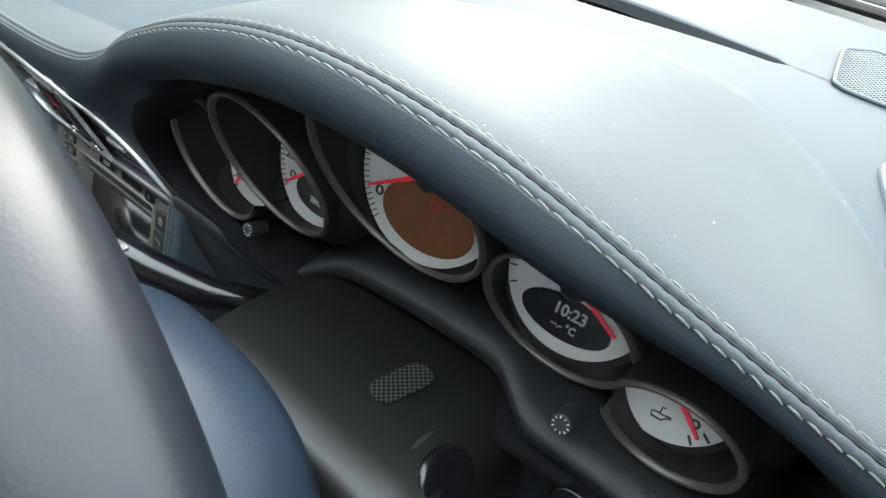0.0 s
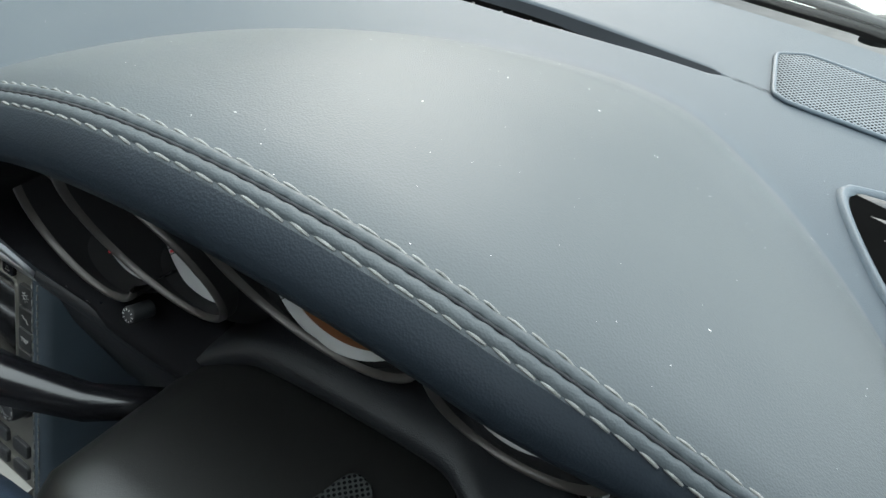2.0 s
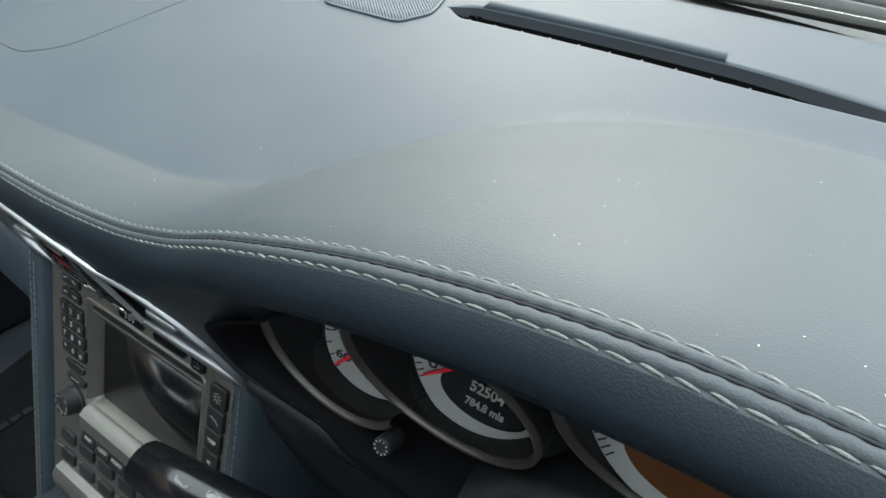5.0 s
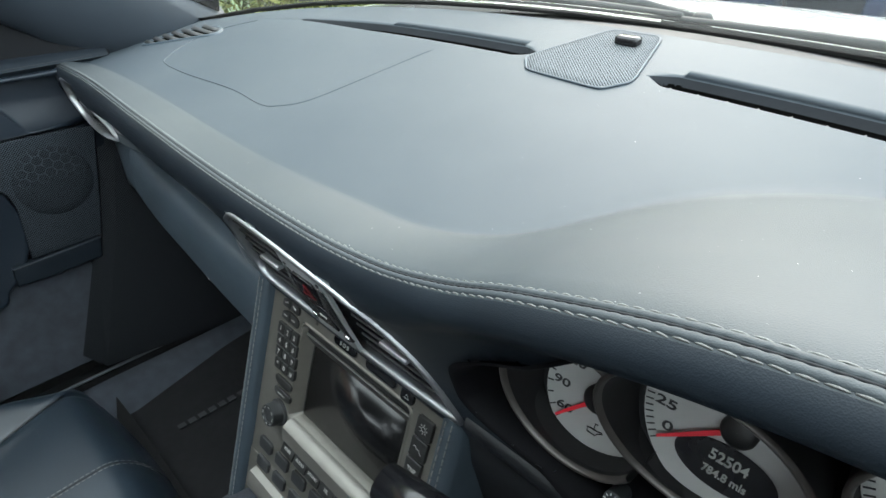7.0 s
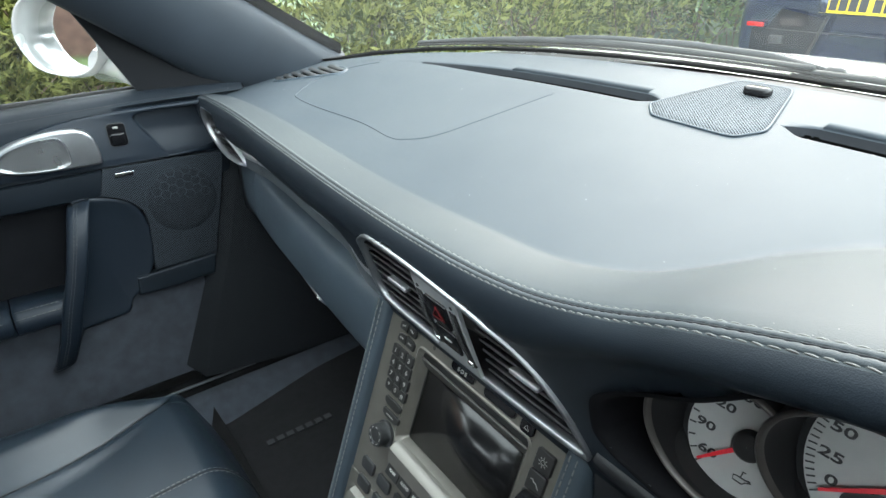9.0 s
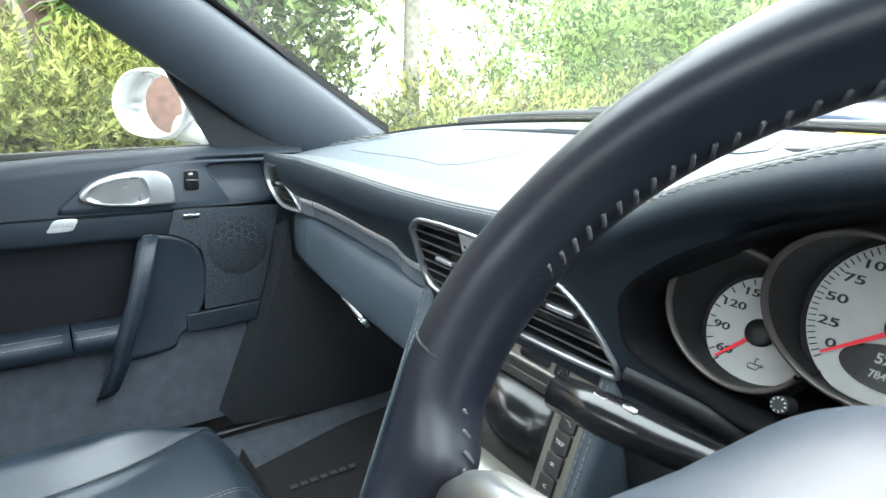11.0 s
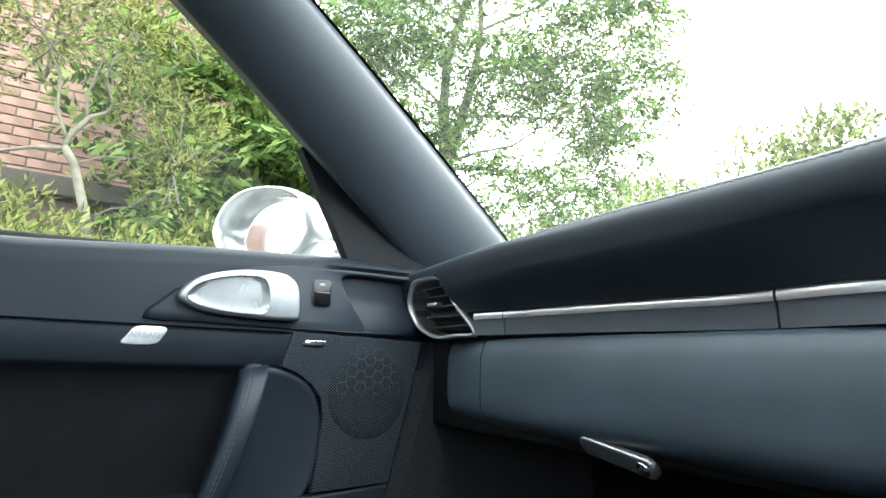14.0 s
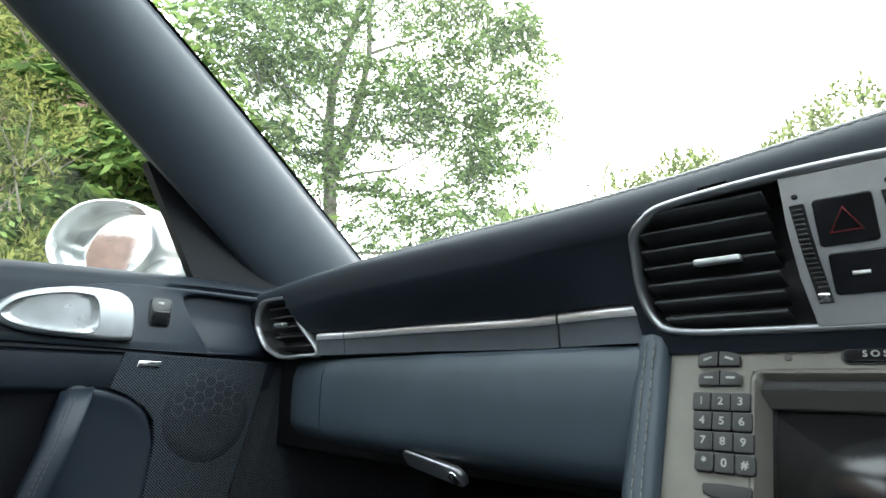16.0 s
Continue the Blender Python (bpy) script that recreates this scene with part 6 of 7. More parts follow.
def wiper(x0, x1, lift):
    """A wiper at rest: a flat blade carrier along the glass, a rubber lip below it and a cranked arm."""
    w = thing("wiper", "black windscreen wiper arm and blade at rest", "wiper", (x0, rear_edge(x0) + 0.06, 0.88), group="wipers")

    def on_glass(u, up, out):
        x = x0 + (x1 - x0) * u
        return Vector((x, rear_edge(x) + 0.030 + out, base_z(x, rear_edge(x)) + lift + up))
    carrier = []
    for k in range(25):
        u = k / 24
        h = 0.0030 + 0.004 * math.sin(math.pi * u) ** 1.5
        carrier.append([on_glass(u, 0.004, 0.0), on_glass(u, 0.004 + h, 0.003), on_glass(u, 0.005 + h, 0.008), on_glass(u, 0.003 + 0.4 * h, 0.013), on_glass(u, 0.0015, 0.010)])
    under(loft("blade", carrier, WIPER, cap=(True, True)), w)
    under(tube("rubber_lip", [on_glass(k / 20, 0.0005, 0.002) for k in range(21)], 0.002, RUBBER, n=6), w)
    arm = [on_glass(0.02, -0.008, 0.060), on_glass(0.12, 0.004, 0.048), on_glass(0.28, 0.011, 0.030), on_glass(0.45, 0.013, 0.014), on_glass(0.56, 0.012, 0.006)]
    under(tube("arm", [p for a, b in zip(arm, arm[1:]) for p in (a, a.lerp(b, 0.33), a.lerp(b, 0.67))] + [arm[-1]], 0.006, WIPER, n=8, radii=[0.0075, 0.0072, 0.0068, 0.0064, 0.006, 0.0056, 0.0052, 0.0048, 0.0045, 0.004, 0.004, 0.0036, 0.0032]), w)
    under(tube("pivot", [on_glass(0.0, -0.020, 0.062), on_glass(0.0, -0.004, 0.062), on_glass(0.0, 0.000, 0.062)], 0.012, WIPER, n=16, radii=[0.012, 0.012, 0.008]), w)
    return w


wiper(0.02, -0.56, 0.010)
wiper(0.55, 0.00, 0.006)

# ---------- door mirror ----------
mir = thing("door_mirror", "pale silver door mirror with rain-spotted glass", "door mirror", (-0.90, -0.15, 0.87))
MC = Vector((-0.921, -0.181, 0.883))
MMx = frame_at(MC, (0.82, 0.57, 0), (0.57, -0.82, 0.03))
shape = smooth_loop([(-0.095, -0.005), (-0.080, 0.040), (-0.04, 0.066), (0.02, 0.068), (0.07, 0.050), (0.092, 0.010), (0.088, -0.030), (0.05, -0.058), (-0.01, -0.064), (-0.065, -0.050)], 60)
rim_ = lambda k, h, dx=0.0: [MMx @ Vector((x * k + dx, y * k, h)) for x, y in shape]
loops = [rim_(0.85, -0.046, 0.004), rim_(0.87, -0.030, 0.004), rim_(0.885, -0.008, 0.004), rim_(0.90, 0.006, 0.003), rim_(0.93, 0.012, 0.001), rim_(0.97, 0.012), rim_(1.03, 0.0), rim_(1.05, -0.03), rim_(0.98, -0.07), rim_(0.80, -0.10), rim_(0.45, -0.125), rim_(0.05, -0.13)]
under(loft("housing", loops, WHITE_PAINT, cap=(False, True)), mir)
under(obj("mirror_glass", rim_(0.868, -0.026, 0.004), [tuple(range(60))], MIRROR, smooth=False), mir)
under(tube("foot", [MMx @ Vector((0.05, -0.045, -0.03)), (-0.84, -0.10, 0.835), (-0.77, -0.085, 0.825)], 0.02, WHITE_PAINT, n=14, radii=[0.03, 0.026, 0.024]), mir)

# ---------- seat ----------
seat = thing("passenger_seat", "navy leather sports seat cushion with raised side bolsters", "car seat", (-0.36, -0.5, 0.36))


def seam_half(y):
    """Half width of the seat's middle panel."""
    return hermite([-0.75, -0.42, -0.32, -0.23, -0.14], [0.112, 0.112, 0.128, 0.165, 0.198], y)


def seat_z(x, y, d):
    """Height of the seat's top, d inside its outline."""
    a = abs(x + 0.36)
    h = seam_half(y)
    z = 0.215 + 0.165 * math.sqrt(max(0.0, 1 - (1 - min(d / 0.075, 1)) ** 2))
    return z + 0.030 * smooth01(h - 0.004, h + 0.050, a) * smooth01(-0.15, -0.34, y) - 0.010 * smooth01(-0.2, -0.4, y) * (1 - smooth01(h - 0.03, h, a)) - 0.0035 * math.exp(-((a - h) / 0.006) ** 2)


rows_ = []
for i in range(121):
    u = -1 + 2 * i / 120
    u = math.copysign(1 - (1 - abs(u)) ** 1.25, u)
    lp = []
    for j in range(121):
        v = -1 + 2 * j / 120
        v = math.copysign(1 - (1 - abs(v)) ** 1.25, v)
        k = 0.30
        x = -0.36 + 0.2525 * u * ((1 - k) + k * math.sqrt(1 - v * v / 2))
        y = -0.445 + 0.31 * v * ((1 - k) + k * math.sqrt(1 - u * u / 2))
        lp.append((x, y, seat_z(x, y, min((1 - abs(u)) * 0.2525, (1 - abs(v)) * 0.31))))
    rows_.append(lp)
under(loft("cushion", rows_, SEAT, closed=False), seat)
inset = lambda x, y: min(0.2525 - abs(x + 0.36), -0.135 - y)
for s_ in (-1, 1):
    ys_ = [-0.205 - 0.495 * k / 40 for k in range(41)]
    under(tube("seam", [(-0.36 + s_ * seam_half(y), y, seat_z(-0.36 + s_ * seam_half(y), y, inset(-0.36 + s_ * seam_half(y), y)) + 0.0006) for y in ys_], 0.0013, LEATHER_DARK, n=6), seat)
under(tube("centre_seam", [(-0.352, y, seat_z(-0.352, y, inset(-0.352, y)) + 0.0002) for y in [-0.142 - 0.2 * k / 24 for k in range(25)]], 0.0010, LEATHER_DARK, n=6), seat)
for k in range(30):
    y = -0.150 - 0.0068 * k
    for dx in (-0.0035, 0.0035):
        z0_, z1_ = seat_z(-0.352, y, inset(-0.352, y)), seat_z(-0.352, y - 0.005, inset(-0.352, y - 0.005))
        under(part("stitch", box_bm(0.0009, 0.0046, 0.0009, 0, Matrix.Translation((-0.352 + dx, y, z0_ + 0.0003)) @ Matrix.Rotation(math.atan2(z0_ - z1_, 0.005), 4, "X")), THREAD, smooth=False), seat)
under(loft("front_apron", [[(x, -0.155 + 0.02 * math.cos(3 * (x + 0.36)), 0.30), (x, -0.16, 0.22)] for x in [-0.57 + 0.42 * k / 12 for k in range(13)]], MAT_BLACK, closed=False), seat)
loops = []
for k in range(13):
    u = k / 12
    loops.append([(-0.36 + 0.27 * math.sin(t) * (1 - 0.25 * u), -0.72 - 0.28 * u - 0.05 * abs(math.cos(t)) + 0.09 * abs(math.sin(t)) ** 3, 0.32 + 0.62 * u) for t in [math.pi * (j / 20 - 0.5) for j in range(21)]])
under(loft("backrest", loops, SEAT, closed=False), seat)

# unseen second seat, added to keep rear light off the hood and dials
tagged(copy_thing(seat, Matrix.Translation((0.74, -0.03, 0))), "navy leather driver's seat, unseen, added to block light from behind", "car seat")

# ---------- floor ----------
fl = thing("floor", "dark carpeted car floor", "floor", (0, 0, 0.25), kind="structure")
under(part("floor_pan", box_bm(1.46, 2.1, 0.03, 0, Matrix.Translation((0, -0.65, 0.225))), CARPET), fl)
under(obj("tunnel", [(x, y, z) for y in (-1.6, -0.15, 0.1, 0.3) for x, z in ((-0.17, 0.24), (-0.135, 0.46), (-0.10, 0.49), (0.10, 0.49), (0.135, 0.46), (0.17, 0.24))], grid_faces(4, 6), CARPET), fl)
matt = thing("floor_mat", "black carpet floor mat with a grey woven badge", "floor mat", (-0.42, 0.05, 0.245))
under(part("carpet_pad", box_bm(0.42, 0.50, 0.012, 0.005, Matrix.Translation((-0.40, 0.02, 0.252)) @ Matrix.Rotation(radians(5), 4, "X")), MAT_BLACK), matt)
for k in range(7):
    under(part("badge_bar", box_bm(0.011, 0.0125, 0.0015, 0, Matrix.Translation((-0.477 + 0.002 * k, -0.078 + 0.0172 * k, 0.2545 + 0.0017 * k))), BADGE, smooth=False), matt)
ramp = [[(x, y, z) for x, z in ((-0.575, 0.246), (-0.590, 0.254), (-0.625, 0.272), (-0.648, 0.280), (-0.652, 0.262))] for y in [-0.60 + 0.90 * k / 12 for k in range(13)]]
under(loft("side_carpet", ramp, DOOR_CARPET, closed=False), fl)
sl = thing("door_sill", "black door sill with a pale scuff strip", "door sill", (-0.66, -0.4, 0.33))
under(part("sill", box_bm(0.04, 1.5, 0.024, 0.008, Matrix.Translation((-0.712, -0.42, 0.247))), MAT_BLACK), sl)
under(part("sill_wall", box_bm(0.08, 1.4, 0.16, 0.01, Matrix.Translation((-0.765, -0.50, 0.20))), RUBBER), sl)
under(part("scuff_strip", box_bm(0.005, 0.20, 0.004, 0.001, Matrix.Translation((-0.690, -0.10, 0.267))), TRIM), sl)

# ---------- outside ----------
gr = obj("ground", [(-200, -200, 0), (200, -200, 0), (200, 200, 0), (-200, 200, 0)], [(0, 1, 2, 3)], GRASS, smooth=False)
tagged(gr, "grass ground round the drive", "ground", kind="structure")
rd = obj("road", [(-2.2, -12, 0.004), (6, -12, 0.004), (6, 9, 0.004), (-2.2, 9, 0.004)], [(0, 1, 2, 3)], ASPHALT, smooth=False)
tagged(rd, "worn grey tarmac drive", "drive", kind="structure")


def leaves(name, centres, size, mat, seed, aspect=0.45, droop=0.3, dirs=None, turn=0.8):
    """Many small pointed leaves at the given places."""
    rng = np.random.default_rng(seed)
    c = np.asarray(centres, float)
    n = len(c)
    d = rng.normal(size=(n, 3))
    d[:, 2] = d[:, 2] * 0.6 - droop
    if dirs is not None:
        d = dirs + d * 0.12
    d /= np.linalg.norm(d, axis=1)[:, None]
    w = np.cross(d, rng.normal(size=(n, 3)) * (1.0 if dirs is None else turn) + (0 if dirs is None else np.array([0, 0, 1.0])))
    w /= np.linalg.norm(w, axis=1)[:, None]
    L = (size * rng.uniform(0.6, 1.3, n))[:, None]
    nn = np.cross(d, w)
    p = np.stack([c, c + d * L * 0.45 + w * L * aspect * 0.5 + nn * L * 0.06, c + d * L, c + d * L * 0.45 - w * L * aspect * 0.5 + nn * L * 0.06], 1).reshape(-1, 3)
    me = bpy.data.meshes.new(name)
    me.vertices.add(len(p))
    me.vertices.foreach_set("co", p.ravel())
    me.loops.add(n * 4)
    me.loops.foreach_set("vertex_index", np.arange(n * 4))
    me.polygons.add(n)
    me.polygons.foreach_set("loop_start", np.arange(n) * 4)
    me.update(calc_edges=True)
    me.materials.append(mat)
    return new(name, me)


def unit(a):
    return a / np.maximum(np.linalg.norm(a, axis=1), 1e-9)[:, None]


def sprigs(name, tips, out, per, stem, leaf, mat, seed, aspect=0.3):
    """Upright shoots with narrow leaves all round: tips are the shoots' feet, out their directions."""
    rng = np.random.default_rng(seed)
    n = len(tips)
    c, d = [], []
    for k in range(per):
        u = (k + rng.random(n)) / per
        a = k * 2.4 + rng.random(n) * 0.8
        s1 = unit(np.cross(out, rng.normal(size=(n, 3))))
        s2 = np.cross(out, s1)
        side_ = s1 * np.cos(a)[:, None] + s2 * np.sin(a)[:, None]
        c.append(tips + out * (u * stem)[:, None])
        d.append(out * (0.45 + 0.75 * u)[:, None] + side_ * (1.0 - 0.45 * u)[:, None])
    return leaves(name, np.concatenate(c), leaf, mat, seed, aspect, 0.0, unit(np.concatenate(d)))


def pinnate(name, tips, out, per, length, pairs, leaf, mat, seed, aspect=0.32, droop=0.5):
    """Rosettes of feathered leaves: each frond has pairs of leaflets and one at its end, and bends down."""
    rng = np.random.default_rng(seed)
    c, d = [], []
    for k in range(per):
        n = len(tips)
        a = 2 * math.pi * (k + rng.random(n) * 0.7) / per
        flat = np.stack([np.cos(a), np.sin(a), rng.uniform(-0.15, 0.45, n)], 1) + out * 0.5
        f = unit(flat)
        L = length * rng.uniform(0.65, 1.15, n)
        side_ = unit(np.cross(f, np.array([0, 0, 1.0])) + rng.normal(size=(n, 3)) * 0.5)
        for j in range(pairs + 1):
            u = 0.18 + 0.82 * j / pairs
            p = tips + f * (L * u)[:, None] + np.array([0, 0, -1.0]) * (droop * L * u * u)[:, None]
            way = unit(f + np.array([0, 0, -1.0]) * 2 * droop * u)
            for sd in ((-1, 1) if j < pairs else (0,)):
                c.append(p)
                d.append(side_ * sd * 0.95 + way * (0.42 if sd else 1.0) + np.array([0, 0, -0.16]))
    return leaves(name, np.concatenate(c), leaf, mat, seed, aspect, 0.0, unit(np.concatenate(d)))


def in_blobs(pts, n, rng, inner=0.55):
    """Places on and just inside the blobs (x, y, z, radius), with outward directions."""
    wts = np.array([q[3] ** 2 for q in pts])
    pos, out = [], []
    for q, k in zip(pts, np.maximum(1, (n * wts / wts.sum()).astype(int))):
        d = unit(rng.normal(size=(k, 3)))
        pos.append(np.array(q[:3]) + d * (q[3] * (inner + (1.05 - inner) * rng.random(k) ** 0.6))[:, None] * np.array([1, 1, 0.85]))
        out.append(d)
    return np.concatenate(pos), np.concatenate(out)


def twig_mesh(name, pts, n, rng, mat, t):
    """Thin bare twigs through the blobs."""
    v, f = [], []
    for k in range(n):
        q = pts[rng.integers(len(pts))]
        a = np.array([q[0] + rng.normal() * q[3] * 0.3, q[1] + rng.normal() * q[3] * 0.3, max(0, q[2] - q[3])])
        b = np.array(q[:3]) + rng.normal(size=3) * q[3] * 0.6
        n0 = len(v)
        for p, r in ((a, 0.006), (b, 0.002)):
            v += [(p[0] + r * math.cos(j * 2.094), p[1] + r * math.sin(j * 2.094), p[2]) for j in range(3)]
        f += [(n0 + j, n0 + (j + 1) % 3, n0 + 3 + (j + 1) % 3, n0 + 3 + j) for j in range(3)]
    under(tagged(obj(name, v, f, mat), "thin bare twigs", kind="stuff"), t)


def hedge(name, label, pts, n, size, mat, seed, twigs=60, aspect=0.3, per=12):
    """A hedge or bush out of blobs (x, y, z, radius): leafy shoots that stand out of the blobs."""
    rng = np.random.default_rng(seed)
    t = thing(name, label, "hedge", (pts[0][0], pts[0][1], 0))
    pos, out = in_blobs(pts, n // per, rng)
    keep = pos[:, 2] > 0.05
    pos, out = pos[keep], out[keep]
    out = unit(out * 0.8 + np.array([0, 0, 0.75]) + rng.normal(size=pos.shape) * 0.3)
    under(sprigs("foliage", pos, out, per, size * 2.6, size, mat, seed, aspect), t)
    twig_mesh("twig_tangle", pts, twigs, rng, TWIG, t)
    return t


def limbs_to(trunk, blobs_):
    """Curved limbs from a trunk's nearest lower place to each blob."""
    res = []
    for q in blobs_:
        c = Vector(q[:3])
        o = min((Vector(p) for p in trunk if p[2] < c.z - 0.2 or p == trunk[0]), key=lambda p: (p - c).length)
        m = o.lerp(c, 0.5) + Vector((0, 0, -0.10 * (c - o).length))
        res.append([o, o.lerp(m, 0.5) + Vector((0, 0, 0.02)), m, m.lerp(c, 0.6), c])
    return res


def tree(name, label, base, stems, crown, bark, grow, seed, thick=1.0):
    """A tree: stems as (places, radius below, radius above), limbs to each blob of the crown, and leaves by grow(places, directions)."""
    rng = np.random.default_rng(seed)
    t = thing(name, label, "tree", base)
    for k, (pts, r0, r1) in enumerate(stems):
        m = len(pts)
        under(tube("trunk" if k == 0 else "limb", pts, r0, bark, n=9, radii=[r0 + (r1 - r0) * i / (m - 1) for i in range(m)]), t)
    every = [tuple(p) for pts, _, _ in stems for p in pts]
    for lm_ in limbs_to(every, crown):
        r0 = (0.012 + 0.008 * (lm_[-1] - lm_[0]).length) * thick
        under(tube("limb", lm_, r0, bark, n=7, radii=[r0, r0 * 0.8, r0 * 0.6, r0 * 0.4, r0 * 0.2]), t)
    pos, out = grow[0](rng)
    under(grow[1](pos, out), t)
    twig_mesh("twig_tangle", crown, 4 * len(crown), rng, bark, t)
    return t


# brick house with dark eaves
HX = -5.2
house = thing("brick_house", "red brick house wall with dark timber eaves behind the shrubs", "house", (HX, 0.5, 0))
under(part("wall", box_bm(0.3, 11.4, 3.9, 0, Matrix.Translation((HX - 0.165, -4.3, 1.95))), MORTAR), house)
under(part("eaves_board", box_bm(0.06, 3.6, 0.14, 0.01, Matrix.Translation((HX + 0.50, -1.75, 1.80))), WOOD_DARK), house)
under(part("lean_to_roof", box_bm(0.56, 3.6, 0.03, 0.005, Matrix.Translation((HX + 0.25, -1.75, 1.90)) @ Matrix.Rotation(radians(14), 4, "Y")), WOOD_DARK), house)
under(part("lean_to", box_bm(0.40, 3.4, 1.72, 0.01, Matrix.Translation((HX + 0.21, -1.80, 0.86))), BRICK_DARK), house)
me = None
rb = random.Random(4)
tmp = box_bm(0.022, 0.215, 0.065, 0.004, None, 1)
me = bpy.data.meshes.new("brick")
tmp.to_mesh(me)
tmp.free()
me.materials.append(BRICK)
bricks = []
for r_ in range(0, 51):
    for c_ in range(-22, 36):
        y, z = -4.6 + 0.225 * c_ + (0.1125 if r_ % 2 else 0), 0.0375 + 0.075 * r_
        near = -3.2 < y < -0.6 and 1.75 < z < 3.2
        if y < 1.29:
            bricks.append((y, z, near))
shown = [b for b in bricks if b[2]][:300]
rest = [b for b in bricks if b not in shown]
for y, z, _ in shown:
    o = new("brick", me)
    o.location = (HX - 0.008 + rb.uniform(-0.003, 0.003), y, z)
    under(o, house)
v, f = [], []
for y, z, _ in rest:
    n0 = len(v)
    x = HX - 0.004 + rb.uniform(-0.003, 0.003)
    v += [(x + a * 0.011, y + b * 0.1075, z + c * 0.0325) for a in (-1, 1) for b in (-1, 1) for c in (-1, 1)]
    f += [(n0 + a, n0 + b, n0 + c, n0 + d) for a, b, c, d in ((4, 6, 7, 5), (0, 4, 5, 1), (2, 3, 7, 6), (1, 5, 7, 3), (0, 2, 6, 4))]
under(tagged(obj("brickwork", v, f, BRICK, smooth=False), kind="stuff"), house)

# wall added out of direct view to give the door mirror a brown reflection
gw = thing("mirror_backdrop", "dark brown brick wall added behind the car for the mirror to reflect", "wall", (0, -9, 0), kind="structure")
under(part("wall", box_bm(14, 0.22, 3.3, 0.01, Matrix.Translation((-8.6, -9.0, 1.65))), BRICK_DARK), gw)
rr = random.Random(11)
blobs = lambda x0, x1, y0, y1, z0, z1, r0, r1, n, seed: [(random.Random(seed * 999 + i).uniform(x0, x1), random.Random(seed * 777 + i).uniform(y0, y1), random.Random(seed * 555 + i).uniform(z0, z1), random.Random(seed * 333 + i).uniform(r0, r1)) for i in range(n)]
hedge("shrub", "yellow-green shrub with narrow upright leaves beside the drive", blobs(-3.1, -2.35, -1.3, 0.45, 0.30, 1.08, 0.20, 0.32, 44, 1), 52000, 0.046, LEAF_YELLOW, 21, 120, 0.28)
hedge("hedge", "dense green hedge along the drive", blobs(-3.9, -3.2, -0.2, 5.5, 0.25, 0.85, 0.3, 0.5, 40, 2), 26000, 0.070, LEAF_YELLOW, 22, 300, 0.36)
hedge("laurel", "dark green climbing shrub against the wall", blobs(-4.9, -4.4, -0.3, 1.9, 0.5, 2.75, 0.28, 0.46, 40, 3), 22000, 0.085, LEAF_DARK, 23, 80, 0.42)
hedge("far_hedge", "tall pale green hedge beyond the drive", blobs(-5.5, 5, 6.6, 8.6, 0.4, 1.5, 0.6, 0.9, 60, 4), 30000, 0.12, LEAF_YELLOW, 24, 200, 0.5)
hedge("garden_shrub", "tangled pale green shrubs beyond the rowan", blobs(-9.0, -2.8, 5.6, 9.0, 0.4, 2.5, 0.5, 0.9, 75, 6), 44000, 0.11, LEAF_PALE, 26, 420, 0.42)

# slender shrub tree whose pale stem forks low
ST = [(-2.60, -0.05, 1.62, 0.15), (-2.62, -0.22, 1.72, 0.15), (-2.55, -0.35, 1.95, 0.20), (-2.65, -0.62, 1.98, 0.22), (-2.60, -0.90, 1.80, 0.22), (-2.60, -0.20, 2.15, 0.22), (-2.65, -0.75, 2.30, 0.25),
      (-2.60, -0.45, 2.40, 0.25), (-2.60, -1.10, 2.20, 0.25), (-2.60, -0.10, 1.42, 0.12), (-2.6, 0.05, 2.35, 0.2)]
tree("small_tree", "slender pale-barked shrub tree with sparse yellow-green leaves", (-2.60, -0.36, 0),
     [([(-2.60, -0.34, 0), (-2.60, -0.36, 0.7), (-2.60, -0.39, 1.18), (-2.60, -0.46, 1.40), (-2.60, -0.50, 1.46)], 0.022, 0.015),
      ([(-2.60, -0.50, 1.45), (-2.61, -0.59, 1.44), (-2.62, -0.70, 1.40), (-2.62, -0.95, 1.36)], 0.010, 0.004),
      ([(-2.60, -0.50, 1.46), (-2.60, -0.48, 1.52), (-2.60, -0.43, 1.60), (-2.60, -0.38, 1.63), (-2.61, -0.36, 1.68), (-2.62, -0.40, 1.80), (-2.62, -0.36, 1.95)], 0.012, 0.004),
      ([(-2.60, -0.49, 1.48), (-2.61, -0.54, 1.60), (-2.62, -0.55, 1.75), (-2.62, -0.62, 1.9), (-2.63, -0.70, 2.15)], 0.008, 0.003),
      ([(-2.60, -0.44, 1.58), (-2.61, -0.45, 1.70), (-2.62, -0.42, 1.85), (-2.62, -0.45, 2.1)], 0.006, 0.003)],
     ST, PALE_BARK, (lambda rng: (lambda p, o: (p, unit(o + np.array([0, 0, 0.6]))))(*in_blobs(ST, 1500, rng, 0.2)),
                     lambda p, o: sprigs("crown", p, o, 10, 0.075, 0.032, LEAF_YELLOW, 31, 0.30)), 31, 0.2)
SU = [(-4.0, -0.05, 2.60, 0.30), (-4.0, 0.35, 2.35, 0.34), (-3.95, 0.60, 2.10, 0.32), (-4.0, 0.95, 1.95, 0.34), (-4.0, 0.15, 1.80, 0.34), (-4.1, 0.99, 2.65, 0.34), (-4.1, 0.75, 3.00, 0.34), (-4.0, 1.25, 2.1, 0.30), (-4.1, 1.6, 1.85, 0.32), (-4.1, 1.63, 2.45, 0.30), (-4.0, 0.45, 1.55, 0.34)]
